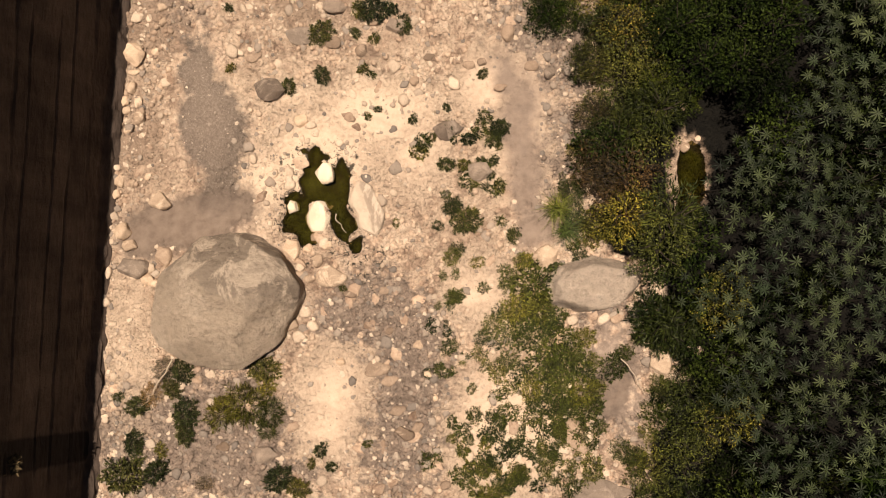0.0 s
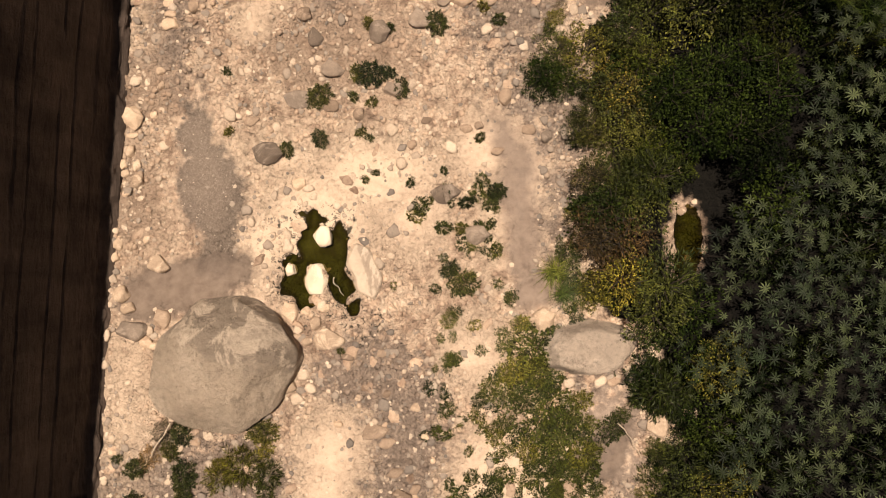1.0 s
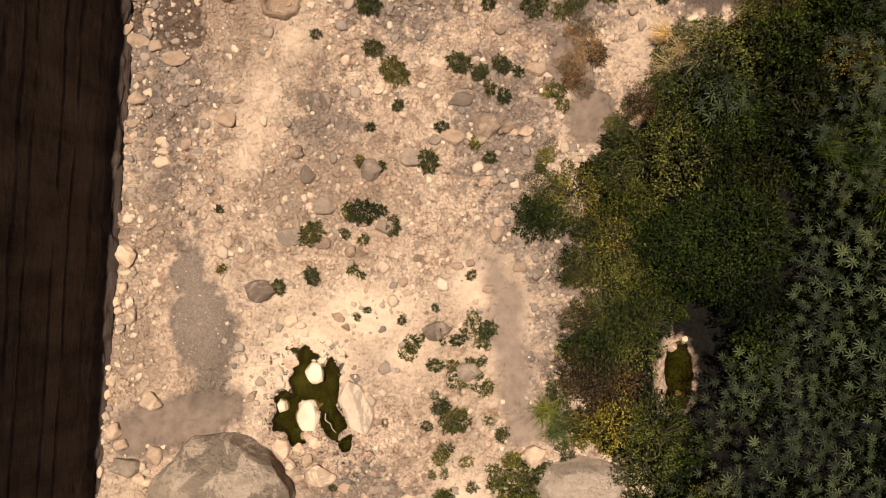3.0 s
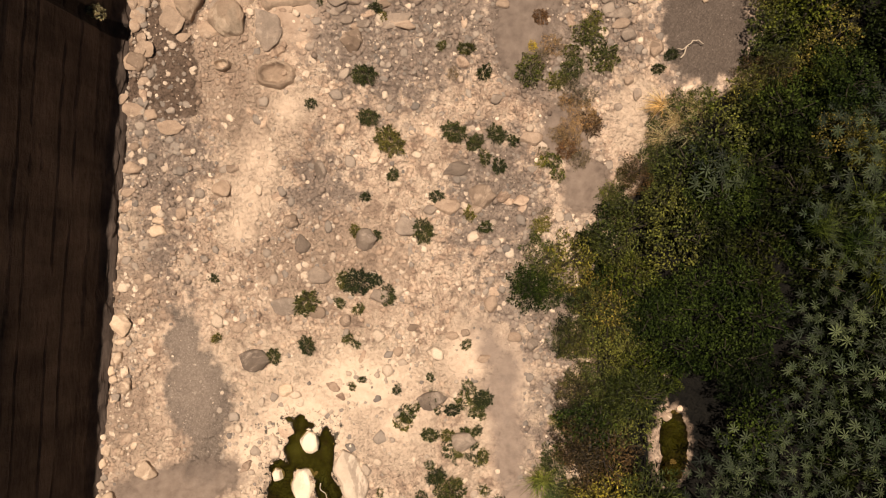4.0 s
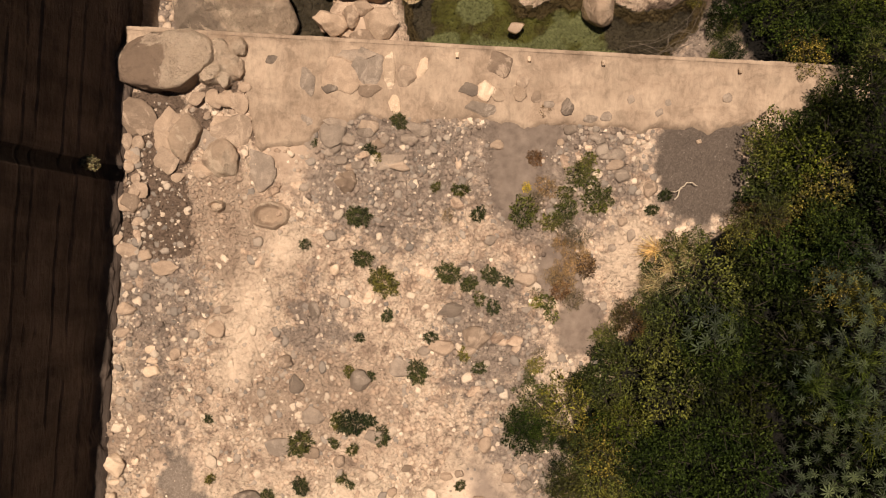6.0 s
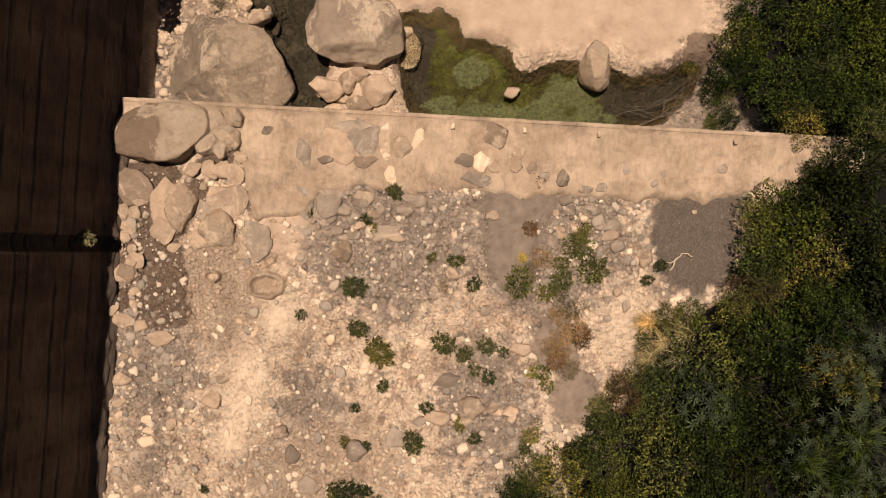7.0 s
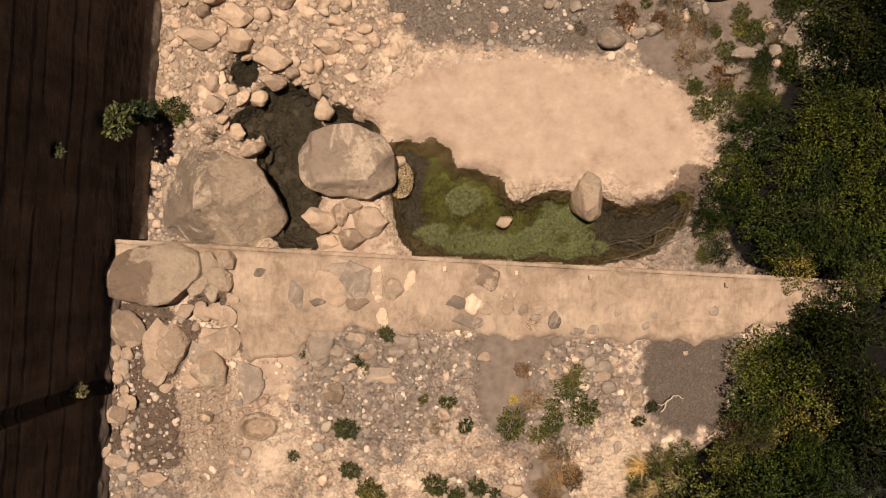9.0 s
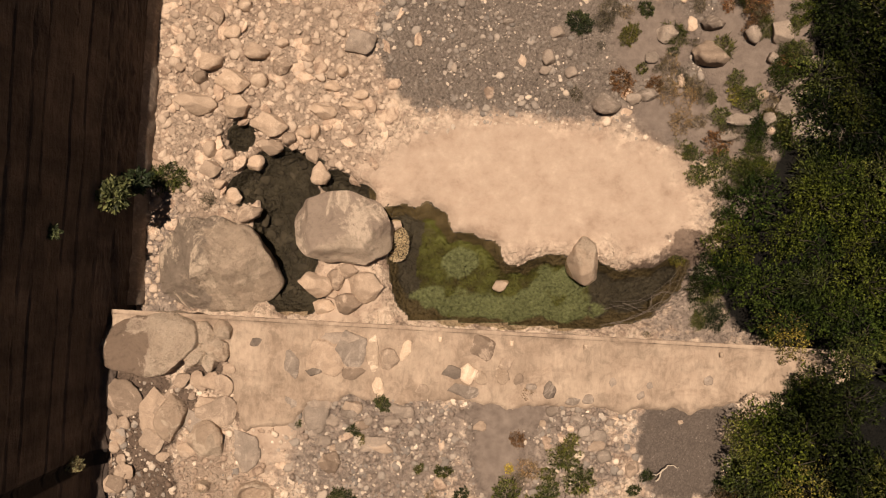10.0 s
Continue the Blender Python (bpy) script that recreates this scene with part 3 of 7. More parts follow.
CLUMPS_B = [
    (4.96, -2.88, 0.03, 0.95, 1), (4.77, -3.8, -0.08, 0.96, 1), (4.13, -4.5, -0.1, 0.81, 1), (2.11, 4.7, -0.22, 0.74, 0),
    (2.34, 5.33, -0.22, 0.74, 1), (2.94, 5.23, -0.19, 0.98, 1), (3.49, 4.67, -0.04, 0.89, 4), (4.03, 4.91, 0.02, 0.96, 1),
    (2.95, 3.75, -0.02, 0.65, 4), (3.69, 3.9, 0.06, 0.88, 1), (4.25, 4.35, 0.06, 0.88, 3), (3.06, 2.61, -0.1, 0.81, 5), (3.6, 2.86, -0, 0.81, 1),
    (4.14, 3.22, 0.1, 0.8, 0), (3.72, 5.57, -0, 0.81, 1), (6.85, 10.42, 0.41, 0.78, 1), (7.07, 10.61, 0.44, 0.93, 0), (6.96, 9.74, 0.4, 1.09, 1),
    (6.66, 9, 0.14, 0.72, 5),
]
CLUMPS_C = [
    (6.9, 9, 0.33, 0.94, 5), (7.45, 10.08, 0.7, 1.22, 1), (7.92, 8.79, 0.8, 1.21, 0), (7.29, 8.29, 0.6, 1.07, 0), (4.88, 7.39, -0.1, 0.81, 1),
    (7.3, 10.45, 0.06, 0.68, 1), (7.76, 10.91, 0.08, 0.65, 5), (8.1, 11.27, 0.19, 0.62, 1), (7.43, 9.97, 0.09, 0.81, 4), (7.08, 9.6, 0.04, 0.73, 1),
    (8.33, 11.46, 0.24, 0.72, 0), (6.6, 16.02, -1.35, 0.89, 1), (7.18, 16.01, -1.25, 0.89, 1), (6.18, 16.47, -1.2, 0.5, 1),
    (7.8, 16.02, -1.2, 0.8, 1), (7.45, 17.46, -1.25, 0.8, 2), (8.69, 19.43, -1.1, 1.05, 5), (9.43, 18.03, -0.9, 1.21, 2),
    (9.91, 18.88, -0.9, 1.21, 3),
]
CLUMPS_D = [
    (8.12, 19.53, -1.14, 0.88, 2), (9.12, 16.84, -1, 1.04, 5), (9.85, 17.04, -0.8, 1.2, 2), (7.64, 8.7, 1.13, 0.74, 3), (7.85, 7.82, 1.09, 0.82, 4),
    (8.27, 7.4, 1.13, 0.74, 3), (7.7, 6.14, 1.03, 0.75, 3), (8.23, 5.62, 0.99, 0.82, 3), (7.66, 5.16, 0.89, 0.61, 1), (7.79, 8.85, 1.3, 0.59, 1),
    (7.6, 9.08, 1.1, 0.6, 3), (8.27, 8.13, 1.2, 0.59, 1), (5.49, 5.86, 0.55, 0.7, 3), (3.96, 5.02, 0.14, 0.72, 4), (3.85, 4.46, 0.14, 0.72, 1),
    (4.16, 4.15, 0.28, 0.64, 3), (4.21, 7.03, 0.08, 0.65, 5), (4.52, 7.26, 0.18, 0.64, 1), (6.25, 8.69, 0.55, 0.7, 1),
]
CLUMPS_E = [
    (5.11, 8.39, 0.11, 0.58, 3), (6.85, 9.12, 0.69, 0.62, 4),
]
CLUMPS = CLUMPS_A + CLUMPS_B + CLUMPS_C + CLUMPS_D + CLUMPS_E


# ---- noise and fields ----
TABLES = {}


def lattice(x, y, seed):
    if seed not in TABLES:
        TABLES[seed] = np.random.RandomState(seed).rand(256, 256)
    table = TABLES[seed]
    xi, yi = np.floor(x).astype(int), np.floor(y).astype(int)
    u, v = x - xi, y - yi
    u, v = u * u * (3 - 2 * u), v * v * (3 - 2 * v)
    a, b = table[xi % 256, yi % 256], table[(xi + 1) % 256, yi % 256]
    c, d = table[xi % 256, (yi + 1) % 256], table[(xi + 1) % 256, (yi + 1) % 256]
    return (a * (1 - u) + b * u) * (1 - v) + (c * (1 - u) + d * u) * v


def fbm(x, y, size, octaves=4, seed=1):
    total, weight, amp, f = 0, 0, 1.0, 1.0 / size
    for i in range(octaves):
        total = total + amp * (lattice(x * f + 17.3 * i, y * f + 9.1 * i, seed + i) - 0.5)
        weight, amp, f = weight + amp, amp * 0.55, f * 2.03
    return total / weight * 2


def step(v, lo, hi):
    k = np.clip((v - lo) / (hi - lo), 0, 1)
    return k * k * (3 - 2 * k)


def field(x, y, blobs, ragged=0.2, size=0.7, seed=5, octaves=5):
    """Metres inside the union of some ellipses with ragged borders."""
    best = np.full(np.shape(x), -9.0)
    for bx, by, rx, ry, turn in blobs:
        if rx <= 0:
            continue
        c, s = math.cos(radians(turn)), math.sin(radians(turn))
        u, v = (x - bx) * c + (y - by) * s, -(x - bx) * s + (y - by) * c
        best = np.maximum(best, (1 - np.sqrt((u / rx) ** 2 + (v / ry) ** 2)) * min(rx, ry))
    return best + ragged * fbm(x, y, size, octaves, seed)


def wall_x(y, z=0.0):
    return -6.93 + 0.063 * y - 0.07 * z


def weir_y(x):
    return 12.66 - 0.053 * x


EDGE_Y, EDGE_X = [p[0] for p in BANK_EDGE], [p[1] for p in BANK_EDGE]


def inside_bank(x, y):
    """Metres east of the edge of the thicket."""
    return x - np.interp(y, EDGE_Y, EDGE_X)


POOL_LEVEL, POND_LEVEL = -1.26, -0.07


def ground_z(x, y):
    x, y = np.asarray(x, float), np.asarray(y, float)
    z = 0.07 * fbm(x, y, 2.6, 3, 3) + 0.05 * fbm(x, y, 0.45, 4, 8)
    rough = step(fbm(x, y, 1.3, 2, 21), -0.1, 0.3)
    z += 0.05 * rough * fbm(x, y, 0.16, 2, 30)
    pond = field(x, y, POND, 0.17, 0.26, 41, 2)
    z -= 0.17 * step(pond, -0.05, 0.10)
    side = field(x, y, SIDE_POND, 0.1, 0.4, 43)
    z -= 0.2 * step(side, -0.1, 0.2)
    bank = step(inside_bank(x, y), 0.2, 5.0) * (1 - step(field(x, y, SIDE_POND, 0, 1, 1), -1.2, -0.2))
    z += 0.7 * bank + np.clip(x - 12, 0, 40) * 0.16
    low = -1.06 + 0.06 * fbm(x, y, 2.2, 3, 12) + 0.035 * fbm(x, y, 0.35, 3, 14) + 0.05 * step(y, 15.5, 19)
    pool = field(x, y, LOWER_POOL, 0.15, 0.5, 47, 3)
    low -= 0.5 * step(pool, -0.18, 0.4)
    low += 0.8 * step(x, 6.0, 9.0) + np.clip(x - 12, 0, 40) * 0.16
    down = step(y - weir_y(x), -0.6, -0.5)
    z = z * (1 - down) + low * down
    up = step(wall_x(y) - x, 1.3, 1.4)
    return z * (1 - up) + (4.55 + 0.1 * fbm(x, y, 3, 2, 9)) * up


# ---- mesh helpers ----
def mesh_of(name, verts, faces, material, smooth=True):
    """A mesh from arrays: verts n x 3, faces m x 3 or m x 4."""
    verts, faces = np.asarray(verts, np.float32), np.asarray(faces, np.int32)
    me = bpy.data.meshes.new(name)
    me.vertices.add(len(verts))
    me.vertices.foreach_set("co", verts.ravel())
    m, k = faces.shape
    me.loops.add(m * k)
    me.loops.foreach_set("vertex_index", faces.ravel())
    me.polygons.add(m)
    me.polygons.foreach_set("loop_start", np.arange(0, m * k, k, dtype=np.int32))
    me.polygons.foreach_set("use_smooth", np.full(m, smooth))
    me.update(calc_edges=True)
    if material:
        me.materials.append(material)
    return me


def part(name, me, parent, label="", m=None):
    ob = new(name, me)
    ob.parent = parent
    if m is not None:
        ob.matrix_basis = m
    return tagged(ob, label) if label else ob


def grid_faces(nx, ny):
    i = np.arange(nx - 1)[:, None] * ny + np.arange(ny - 1)[None, :]
    i = i.ravel()
    return np.stack([i, i + ny, i + ny + 1, i + 1], 1)


def sphere_arrays(level):
    bm = bmesh.new()
    bmesh.ops.create_icosphere(bm, subdivisions=max(level, 1), radius=1)
    v = np.array([p.co[:] for p in bm.verts])
    f = np.array([[q.index for q in g.verts] for g in bm.faces])
    bm.free()
    return v, f


def box_mesh(name, sx, sy, sz, material, bevel=0.01):
    bm = bmesh.new()
    bmesh.ops.create_cube(bm, size=1, matrix=Matrix.Diagonal((sx, sy, sz, 1)))
    bmesh.ops.bevel(bm, geom=bm.edges[:], offset=bevel, segments=2, affect="EDGES")
    me = bpy.data.meshes.new(name)
    bm.to_mesh(me)
    bm.free()
    me.materials.append(material)
    return me


# ---- material helpers ----
def material(name):
    m = bpy.data.materials.new(name)
    m.use_nodes = True
    return m, m.node_tree, m.node_tree.nodes["Principled BSDF"]


def put(nt, socket, value):
    if isinstance(value, bpy.types.NodeSocket):
        nt.links.new(value, socket)
    elif isinstance(value, tuple) and len(value) == 3 and socket.type == "RGBA":
        socket.default_value = (*value, 1)
    else:
        socket.default_value = value


def place(nt, stretch=None):
    """Metres in the world, or stretched."""
    at = nt.nodes.new("ShaderNodeNewGeometry").outputs["Position"]
    if stretch:
        mp = nt.nodes.new("ShaderNodeMapping")
        mp.inputs["Scale"].default_value = stretch
        nt.links.new(at, mp.inputs["Vector"])
        at = mp.outputs[0]
    return at


def local(nt):
    return nt.nodes.new("ShaderNodeTexCoord").outputs["Object"]


def grain(nt, at, scale, detail=4.0, rough=0.55, warp=0.0):
    n = nt.nodes.new("ShaderNodeTexNoise")
    put(nt, n.inputs["Vector"], at)
    put(nt, n.inputs["Scale"], scale)
    put(nt, n.inputs["Detail"], detail)
    put(nt, n.inputs["Roughness"], rough)
    put(nt, n.inputs["Distortion"], warp)
    return n.outputs["Fac"]


def cells(nt, at, scale, feature="F1", output="Distance"):
    n = nt.nodes.new("ShaderNodeTexVoronoi")
    n.feature = feature
    put(nt, n.inputs["Vector"], at)
    put(nt, n.inputs["Scale"], scale)
    return n.outputs[output]


def ramp(nt, fac, stops):
    n = nt.nodes.new("ShaderNodeValToRGB")
    put(nt, n.inputs["Fac"], fac)
    e = n.color_ramp.elements
    while len(e) < len(stops):
        e.new(0.5)
    for el, (pos, col) in zip(e, stops):
        el.position = pos
        el.color = (*col, 1) if isinstance(col, tuple) else (col, col, col, 1)
    return n.outputs["Color"]


def mix(nt, fac, a, b, blend="MIX"):
    n = nt.nodes.new("ShaderNodeMix")
    n.data_type, n.blend_type = "RGBA", blend
    put(nt, n.inputs["Factor"], fac)
    put(nt, n.inputs[6], a)
    put(nt, n.inputs[7], b)
    return n.outputs[2]


def calc(nt, op, a, b=0.0, clamp=False):
    n = nt.nodes.new("ShaderNodeMath")
    n.operation, n.use_clamp = op, clamp
    put(nt, n.inputs[0], a)
    put(nt, n.inputs[1], b)
    return n.outputs[0]


def bump(nt, height, depth, strength=1.0, normal=None):
    n = nt.nodes.new("ShaderNodeBump")
    put(nt, n.inputs["Height"], height)
    put(nt, n.inputs["Distance"], depth)
    put(nt, n.inputs["Strength"], strength)
    if normal:
        nt.links.new(normal, n.inputs["Normal"])
    return n.outputs[0]


def mask(nt, name, ragged, scale, at, lo=0.46, hi=0.54):
    """A ground field with a crisp, ragged border."""
    a = nt.nodes.new("ShaderNodeAttribute")
    a.attribute_name = name
    n = calc(nt, "SUBTRACT", grain(nt, at, scale, 6.0, 0.65), 0.5)
    v = calc(nt, "ADD", a.outputs["Fac"], calc(nt, "MULTIPLY", n, ragged))
    return ramp(nt, v, [(lo, 0.0), (hi, 1.0)])


def island(nt):
    return nt.nodes.new("ShaderNodeNewGeometry").outputs["Random Per Island"]


def chance(nt):
    return nt.nodes.new("ShaderNodeObjectInfo").outputs["Random"]


# ---- materials ----
def bed_colour(nt, at):
    """The colours of the bed: sand, crust, gravel, silt, mud and weed, each in its own ground field."""
    big, mid = grain(nt, at, 0.55, 6, 0.6, 0.6), grain(nt, at, 5.0, 8, 0.7, 0.4)
    sand = ramp(nt, mid, [(0.30, (0.448, 0.324, 0.235)), (0.42, (0.62, 0.46, 0.337)), (0.54, (0.716, 0.549, 0.406)), (0.70, (0.782, 0.617, 0.465))])
    dusk = ramp(nt, big, [(0.36, (0.70, 0.675, 0.665)), (0.5, (0.93, 0.915, 0.90)), (0.60, (1, 1, 1))])
    col = mix(nt, 1.0, sand, dusk, "MULTIPLY")
    mottle = ramp(nt, grain(nt, at, 2.3, 7, 0.68, 0.5), [(0.42, (0.54, 0.505, 0.495)), (0.475, (0.90, 0.88, 0.87)), (0.55, (1, 1, 1))])
    col = mix(nt, 0.85, col, mottle, "MULTIPLY")
    coat = ramp(nt, mid, [(0.3, (0.16, 0.122, 0.096)), (0.5, (0.265, 0.204, 0.16)), (0.7, (0.42, 0.325, 0.25))])
    col = mix(nt, calc(nt, "MULTIPLY", mask(nt, "silty", 2.2, 3.4, at, 0.36, 0.66), 0.95), col, coat)
    crust = ramp(nt, grain(nt, at, 7.0, 8, 0.65), [(0.3, (0.489, 0.358, 0.258)), (0.45, (0.621, 0.471, 0.34)), (0.7, (0.692, 0.54, 0.399))])
    col = mix(nt, mask(nt, "bright", 2.2, 3.2, at, 0.22, 0.84), col, crust)
    cream = ramp(nt, grain(nt, at, 6.0, 8, 0.65), [(0.3, (0.479, 0.352, 0.253)), (0.5, (0.608, 0.459, 0.334)), (0.7, (0.664, 0.512, 0.377))])
    col = mix(nt, calc(nt, "MULTIPLY", mask(nt, "cream", 1.6, 3.2, at, 0.36, 0.6), 0.92), col, cream)
    tan = ramp(nt, grain(nt, at, 2.4, 9, 0.68), [(0.3, (0.30, 0.208, 0.145)), (0.45, (0.375, 0.27, 0.194)), (0.58, (0.41, 0.302, 0.219)), (0.7, (0.47, 0.35, 0.255))])
    col = mix(nt, mask(nt, "tan", 0.9, 2.6, at, 0.30, 0.75), col, tan)
    chips = cells(nt, at, 42.0, "F1", "Color")
    grit = ramp(nt, chips, [(0.0, (0.118, 0.092, 0.073)), (0.55, (0.168, 0.134, 0.107)), (0.9, (0.235, 0.19, 0.152)), (0.985, (0.45, 0.38, 0.31))])
    col = mix(nt, calc(nt, "MULTIPLY", mask(nt, "gravel", 0.8, 3.4, at, 0.40, 0.62), 0.92), col, grit)
    both = calc(nt, "MULTIPLY", mask(nt, "gravel", 0.8, 3.4, at, 0.40, 0.62), mask(nt, "silty", 0.6, 2.0, at, 0.3, 0.7))
    col = mix(nt, both, col, (0.54, 0.525, 0.52), "MULTIPLY")
    silt = ramp(nt, grain(nt, at, 5.0, 7, 0.6), [(0.3, (0.13, 0.097, 0.076)), (0.7, (0.20, 0.154, 0.121))])
    col = mix(nt, calc(nt, "MULTIPLY", mask(nt, "mud", 0.7, 3.2, at, 0.38, 0.64), 0.9), col, silt)
    wash = ramp(nt, grain(nt, at, 5.0, 7, 0.6), [(0.3, (0.19, 0.143, 0.112)), (0.7, (0.27, 0.207, 0.162))])
    col = mix(nt, calc(nt, "MULTIPLY", mask(nt, "wash", 0.6, 3.2, at, 0.34, 0.7), 0.88), col, wash)
    mire = ramp(nt, grain(nt, at, 6.0, 7, 0.6), [(0.3, (0.125, 0.085, 0.06)), (0.7, (0.195, 0.137, 0.099))])
    return mix(nt, mask(nt, "mire", 1.3, 3.5, at, 0.44, 0.58), col, mire)


def ground_material():
    m, nt, p = material("river_bed")
    at = place(nt)
    mid, fine = grain(nt, at, 5.0, 8, 0.7, 0.4), grain(nt, at, 55.0, 6, 0.7)
    col = bed_colour(nt, at)
    # small stones bedded in the surface, crevice shade painted into their joints
    warp = nt.nodes.new("ShaderNodeVectorMath")
    warp.operation = "MULTIPLY_ADD"
    wob = nt.nodes.new("ShaderNodeTexNoise")
    put(nt, wob.inputs["Vector"], at)
    wob.inputs["Scale"].default_value = 6.0
    wob.inputs["Detail"].default_value = 5.0
    nt.links.new(wob.outputs["Color"], warp.inputs[0])
    warp.inputs[1].default_value = (0.16, 0.16, 0.16)
    nt.links.new(at, warp.inputs[2])
    bent = warp.outputs[0]
    stones = cells(nt, bent, 9.0)
    chips = cells(nt, bent, 26.0)
    where = ramp(nt, grain(nt, at, 1.1, 5, 0.6), [(0.42, 0.0), (0.56, 1.0)])
    plain = nt.nodes.new("ShaderNodeAttribute")
    plain.attribute_name = "plain"
    rocky = calc(nt, "SUBTRACT", 1.0, plain.outputs["Fac"])
    where = calc(nt, "MULTIPLY", where, calc(nt, "MULTIPLY", rocky, calc(nt, "SUBTRACT", 1.0, mask(nt, "gravel", 0.3, 2.4, at, 0.3, 0.6))))
    joint = mix(nt, where, (1, 1, 1), ramp(nt, stones, [(0.45, 1.0), (0.75, 0.6)]))
    col = mix(nt, 0.3, col, joint, "MULTIPLY")
    pock = ramp(nt, grain(nt, at, 17.0, 6, 0.7, 0.4), [(0.34, 0.6), (0.46, 1.0), (0.66, 1.08)])
    col = mix(nt, calc(nt, "MULTIPLY", rocky, 0.45), col, pock, "MULTIPLY")
    spots = ramp(nt, grain(nt, at, 9.0, 7, 0.7, 1.2), [(0.555, 0.0), (0.58, 1.0)])
    ring = mask(nt, "rim", 1.1, 3.0, at, 0.5, 0.56)
    edge = mix(nt, 1.0, spots, ring, "MULTIPLY")
    shade = mask(nt, "damp", 0.8, 6.0, at, 0.45, 0.55)
    damp = calc(nt, "MAXIMUM", shade, edge)
    col = mix(nt, damp, col, ramp(nt, mid, [(0.3, (0.042, 0.034, 0.024)), (0.7, (0.088, 0.072, 0.052))]))
    weed = ramp(nt, grain(nt, at, 2.2, 9, 0.7), [(0.36, (0.06, 0.045, 0.018)), (0.47, (0.075, 0.07, 0.018)), (0.58, (0.11, 0.113, 0.028)), (0.72, (0.155, 0.165, 0.06))])
    col = mix(nt, mask(nt, "weed", 0.6, 4.0, at, 0.4, 0.6), col, weed)
    felt = ramp(nt, grain(nt, at, 16.0, 8, 0.75), [(0.34, (0.09, 0.10, 0.045)), (0.5, (0.165, 0.18, 0.085)), (0.7, (0.26, 0.275, 0.15))])
    col = mix(nt, mask(nt, "felt", 0.6, 4.0, at, 0.4, 0.6), col, felt)
    silted = ramp(nt, grain(nt, at, 3.0, 7, 0.65), [(0.35, (0.085, 0.062, 0.030)), (0.7, (0.15, 0.108, 0.058))])
    col = mix(nt, mask(nt, "shallow", 0.7, 3.5, at, 0.4, 0.6), col, silted)
    # leaf litter, its colour blackened for the shade under the thicket
    shaded_litter = ramp(nt, mid, [(0.3, (0.004, 0.0035, 0.0025)), (0.7, (0.011, 0.0095, 0.0065))])
    col = mix(nt, mask(nt, "shaded_litter", 0.5, 3.0, at, 0.4, 0.6), col, shaded_litter)
    col = mix(nt, calc(nt, "ADD", 0.18, calc(nt, "MULTIPLY", rocky, 0.34)), col, ramp(nt, fine, [(0.3, 0.74), (0.6, 1.12)]), "MULTIPLY")
    put(nt, p.inputs["Base Color"], col)
    put(nt, p.inputs["Roughness"], ramp(nt, damp, [(0, 0.92), (1, 0.5)]))
    p.inputs["Specular IOR Level"].default_value = 0.2
    n0 = bump(nt, grain(nt, at, 3.5, 8, 0.62), 0.24, calc(nt, "ADD", 0.3, calc(nt, "MULTIPLY", rocky, 0.35)))
    domes = calc(nt, "MULTIPLY", calc(nt, "MULTIPLY", stones, stones), -1.3)
    lumps = calc(nt, "ADD", calc(nt, "MULTIPLY", grain(nt, at, 13.0, 7, 0.65), calc(nt, "ADD", 0.15, calc(nt, "MULTIPLY", rocky, 0.55))), calc(nt, "MULTIPLY", domes, rocky))
    n1 = bump(nt, lumps, 0.11, 0.85, n0)
    n2 = bump(nt, calc(nt, "MULTIPLY", calc(nt, "MULTIPLY", chips, chips), calc(nt, "MULTIPLY", rocky, -1.0)), 0.03, 0.7, n1)
    put(nt, p.inputs["Normal"], bump(nt, fine, 0.016, calc(nt, "ADD", 0.5, calc(nt, "MULTIPLY", rocky, 0.45)), n2))
    return m


def stone_material(name, dark, pale, random_source=chance):
    m, nt, p = material(name)
    at = place(nt)
    who = random_source(nt)
    col = ramp(nt, grain(nt, at, 4.0, 7, 0.6, 0.6), [(0.25, dark), (0.7, pale)])
    tone = ramp(nt, who, [(0.0, (0.55, 0.52, 0.50)), (0.4, (0.9, 0.88, 0.86)), (1.0, (1.15, 1.1, 1.05))])
    col = mix(nt, 1.0, col, tone, "MULTIPLY")
    vein = ramp(nt, grain(nt, at, 2.2, 8, 0.7, 1.5), [(0.52, 0.0), (0.62, 0.6)])
    col = mix(nt, vein, col, tuple(min(0.8, 1.25 * c) for c in pale))
    spots = ramp(nt, grain(nt, at, 40.0, 5, 0.7), [(0.3, 0.7), (0.6, 1.1)])
    col = mix(nt, 0.6, col, spots, "MULTIPLY")
    put(nt, p.inputs["Base Color"], col)
    p.inputs["Roughness"].default_value = 0.85
    p.inputs["Specular IOR Level"].default_value = 0.25
    n1 = bump(nt, grain(nt, at, 9.0, 8, 0.65, 0.5), 0.05, 0.6)
    put(nt, p.inputs["Normal"], bump(nt, grain(nt, at, 70.0, 5, 0.7), 0.008, 0.6, n1))
    return m


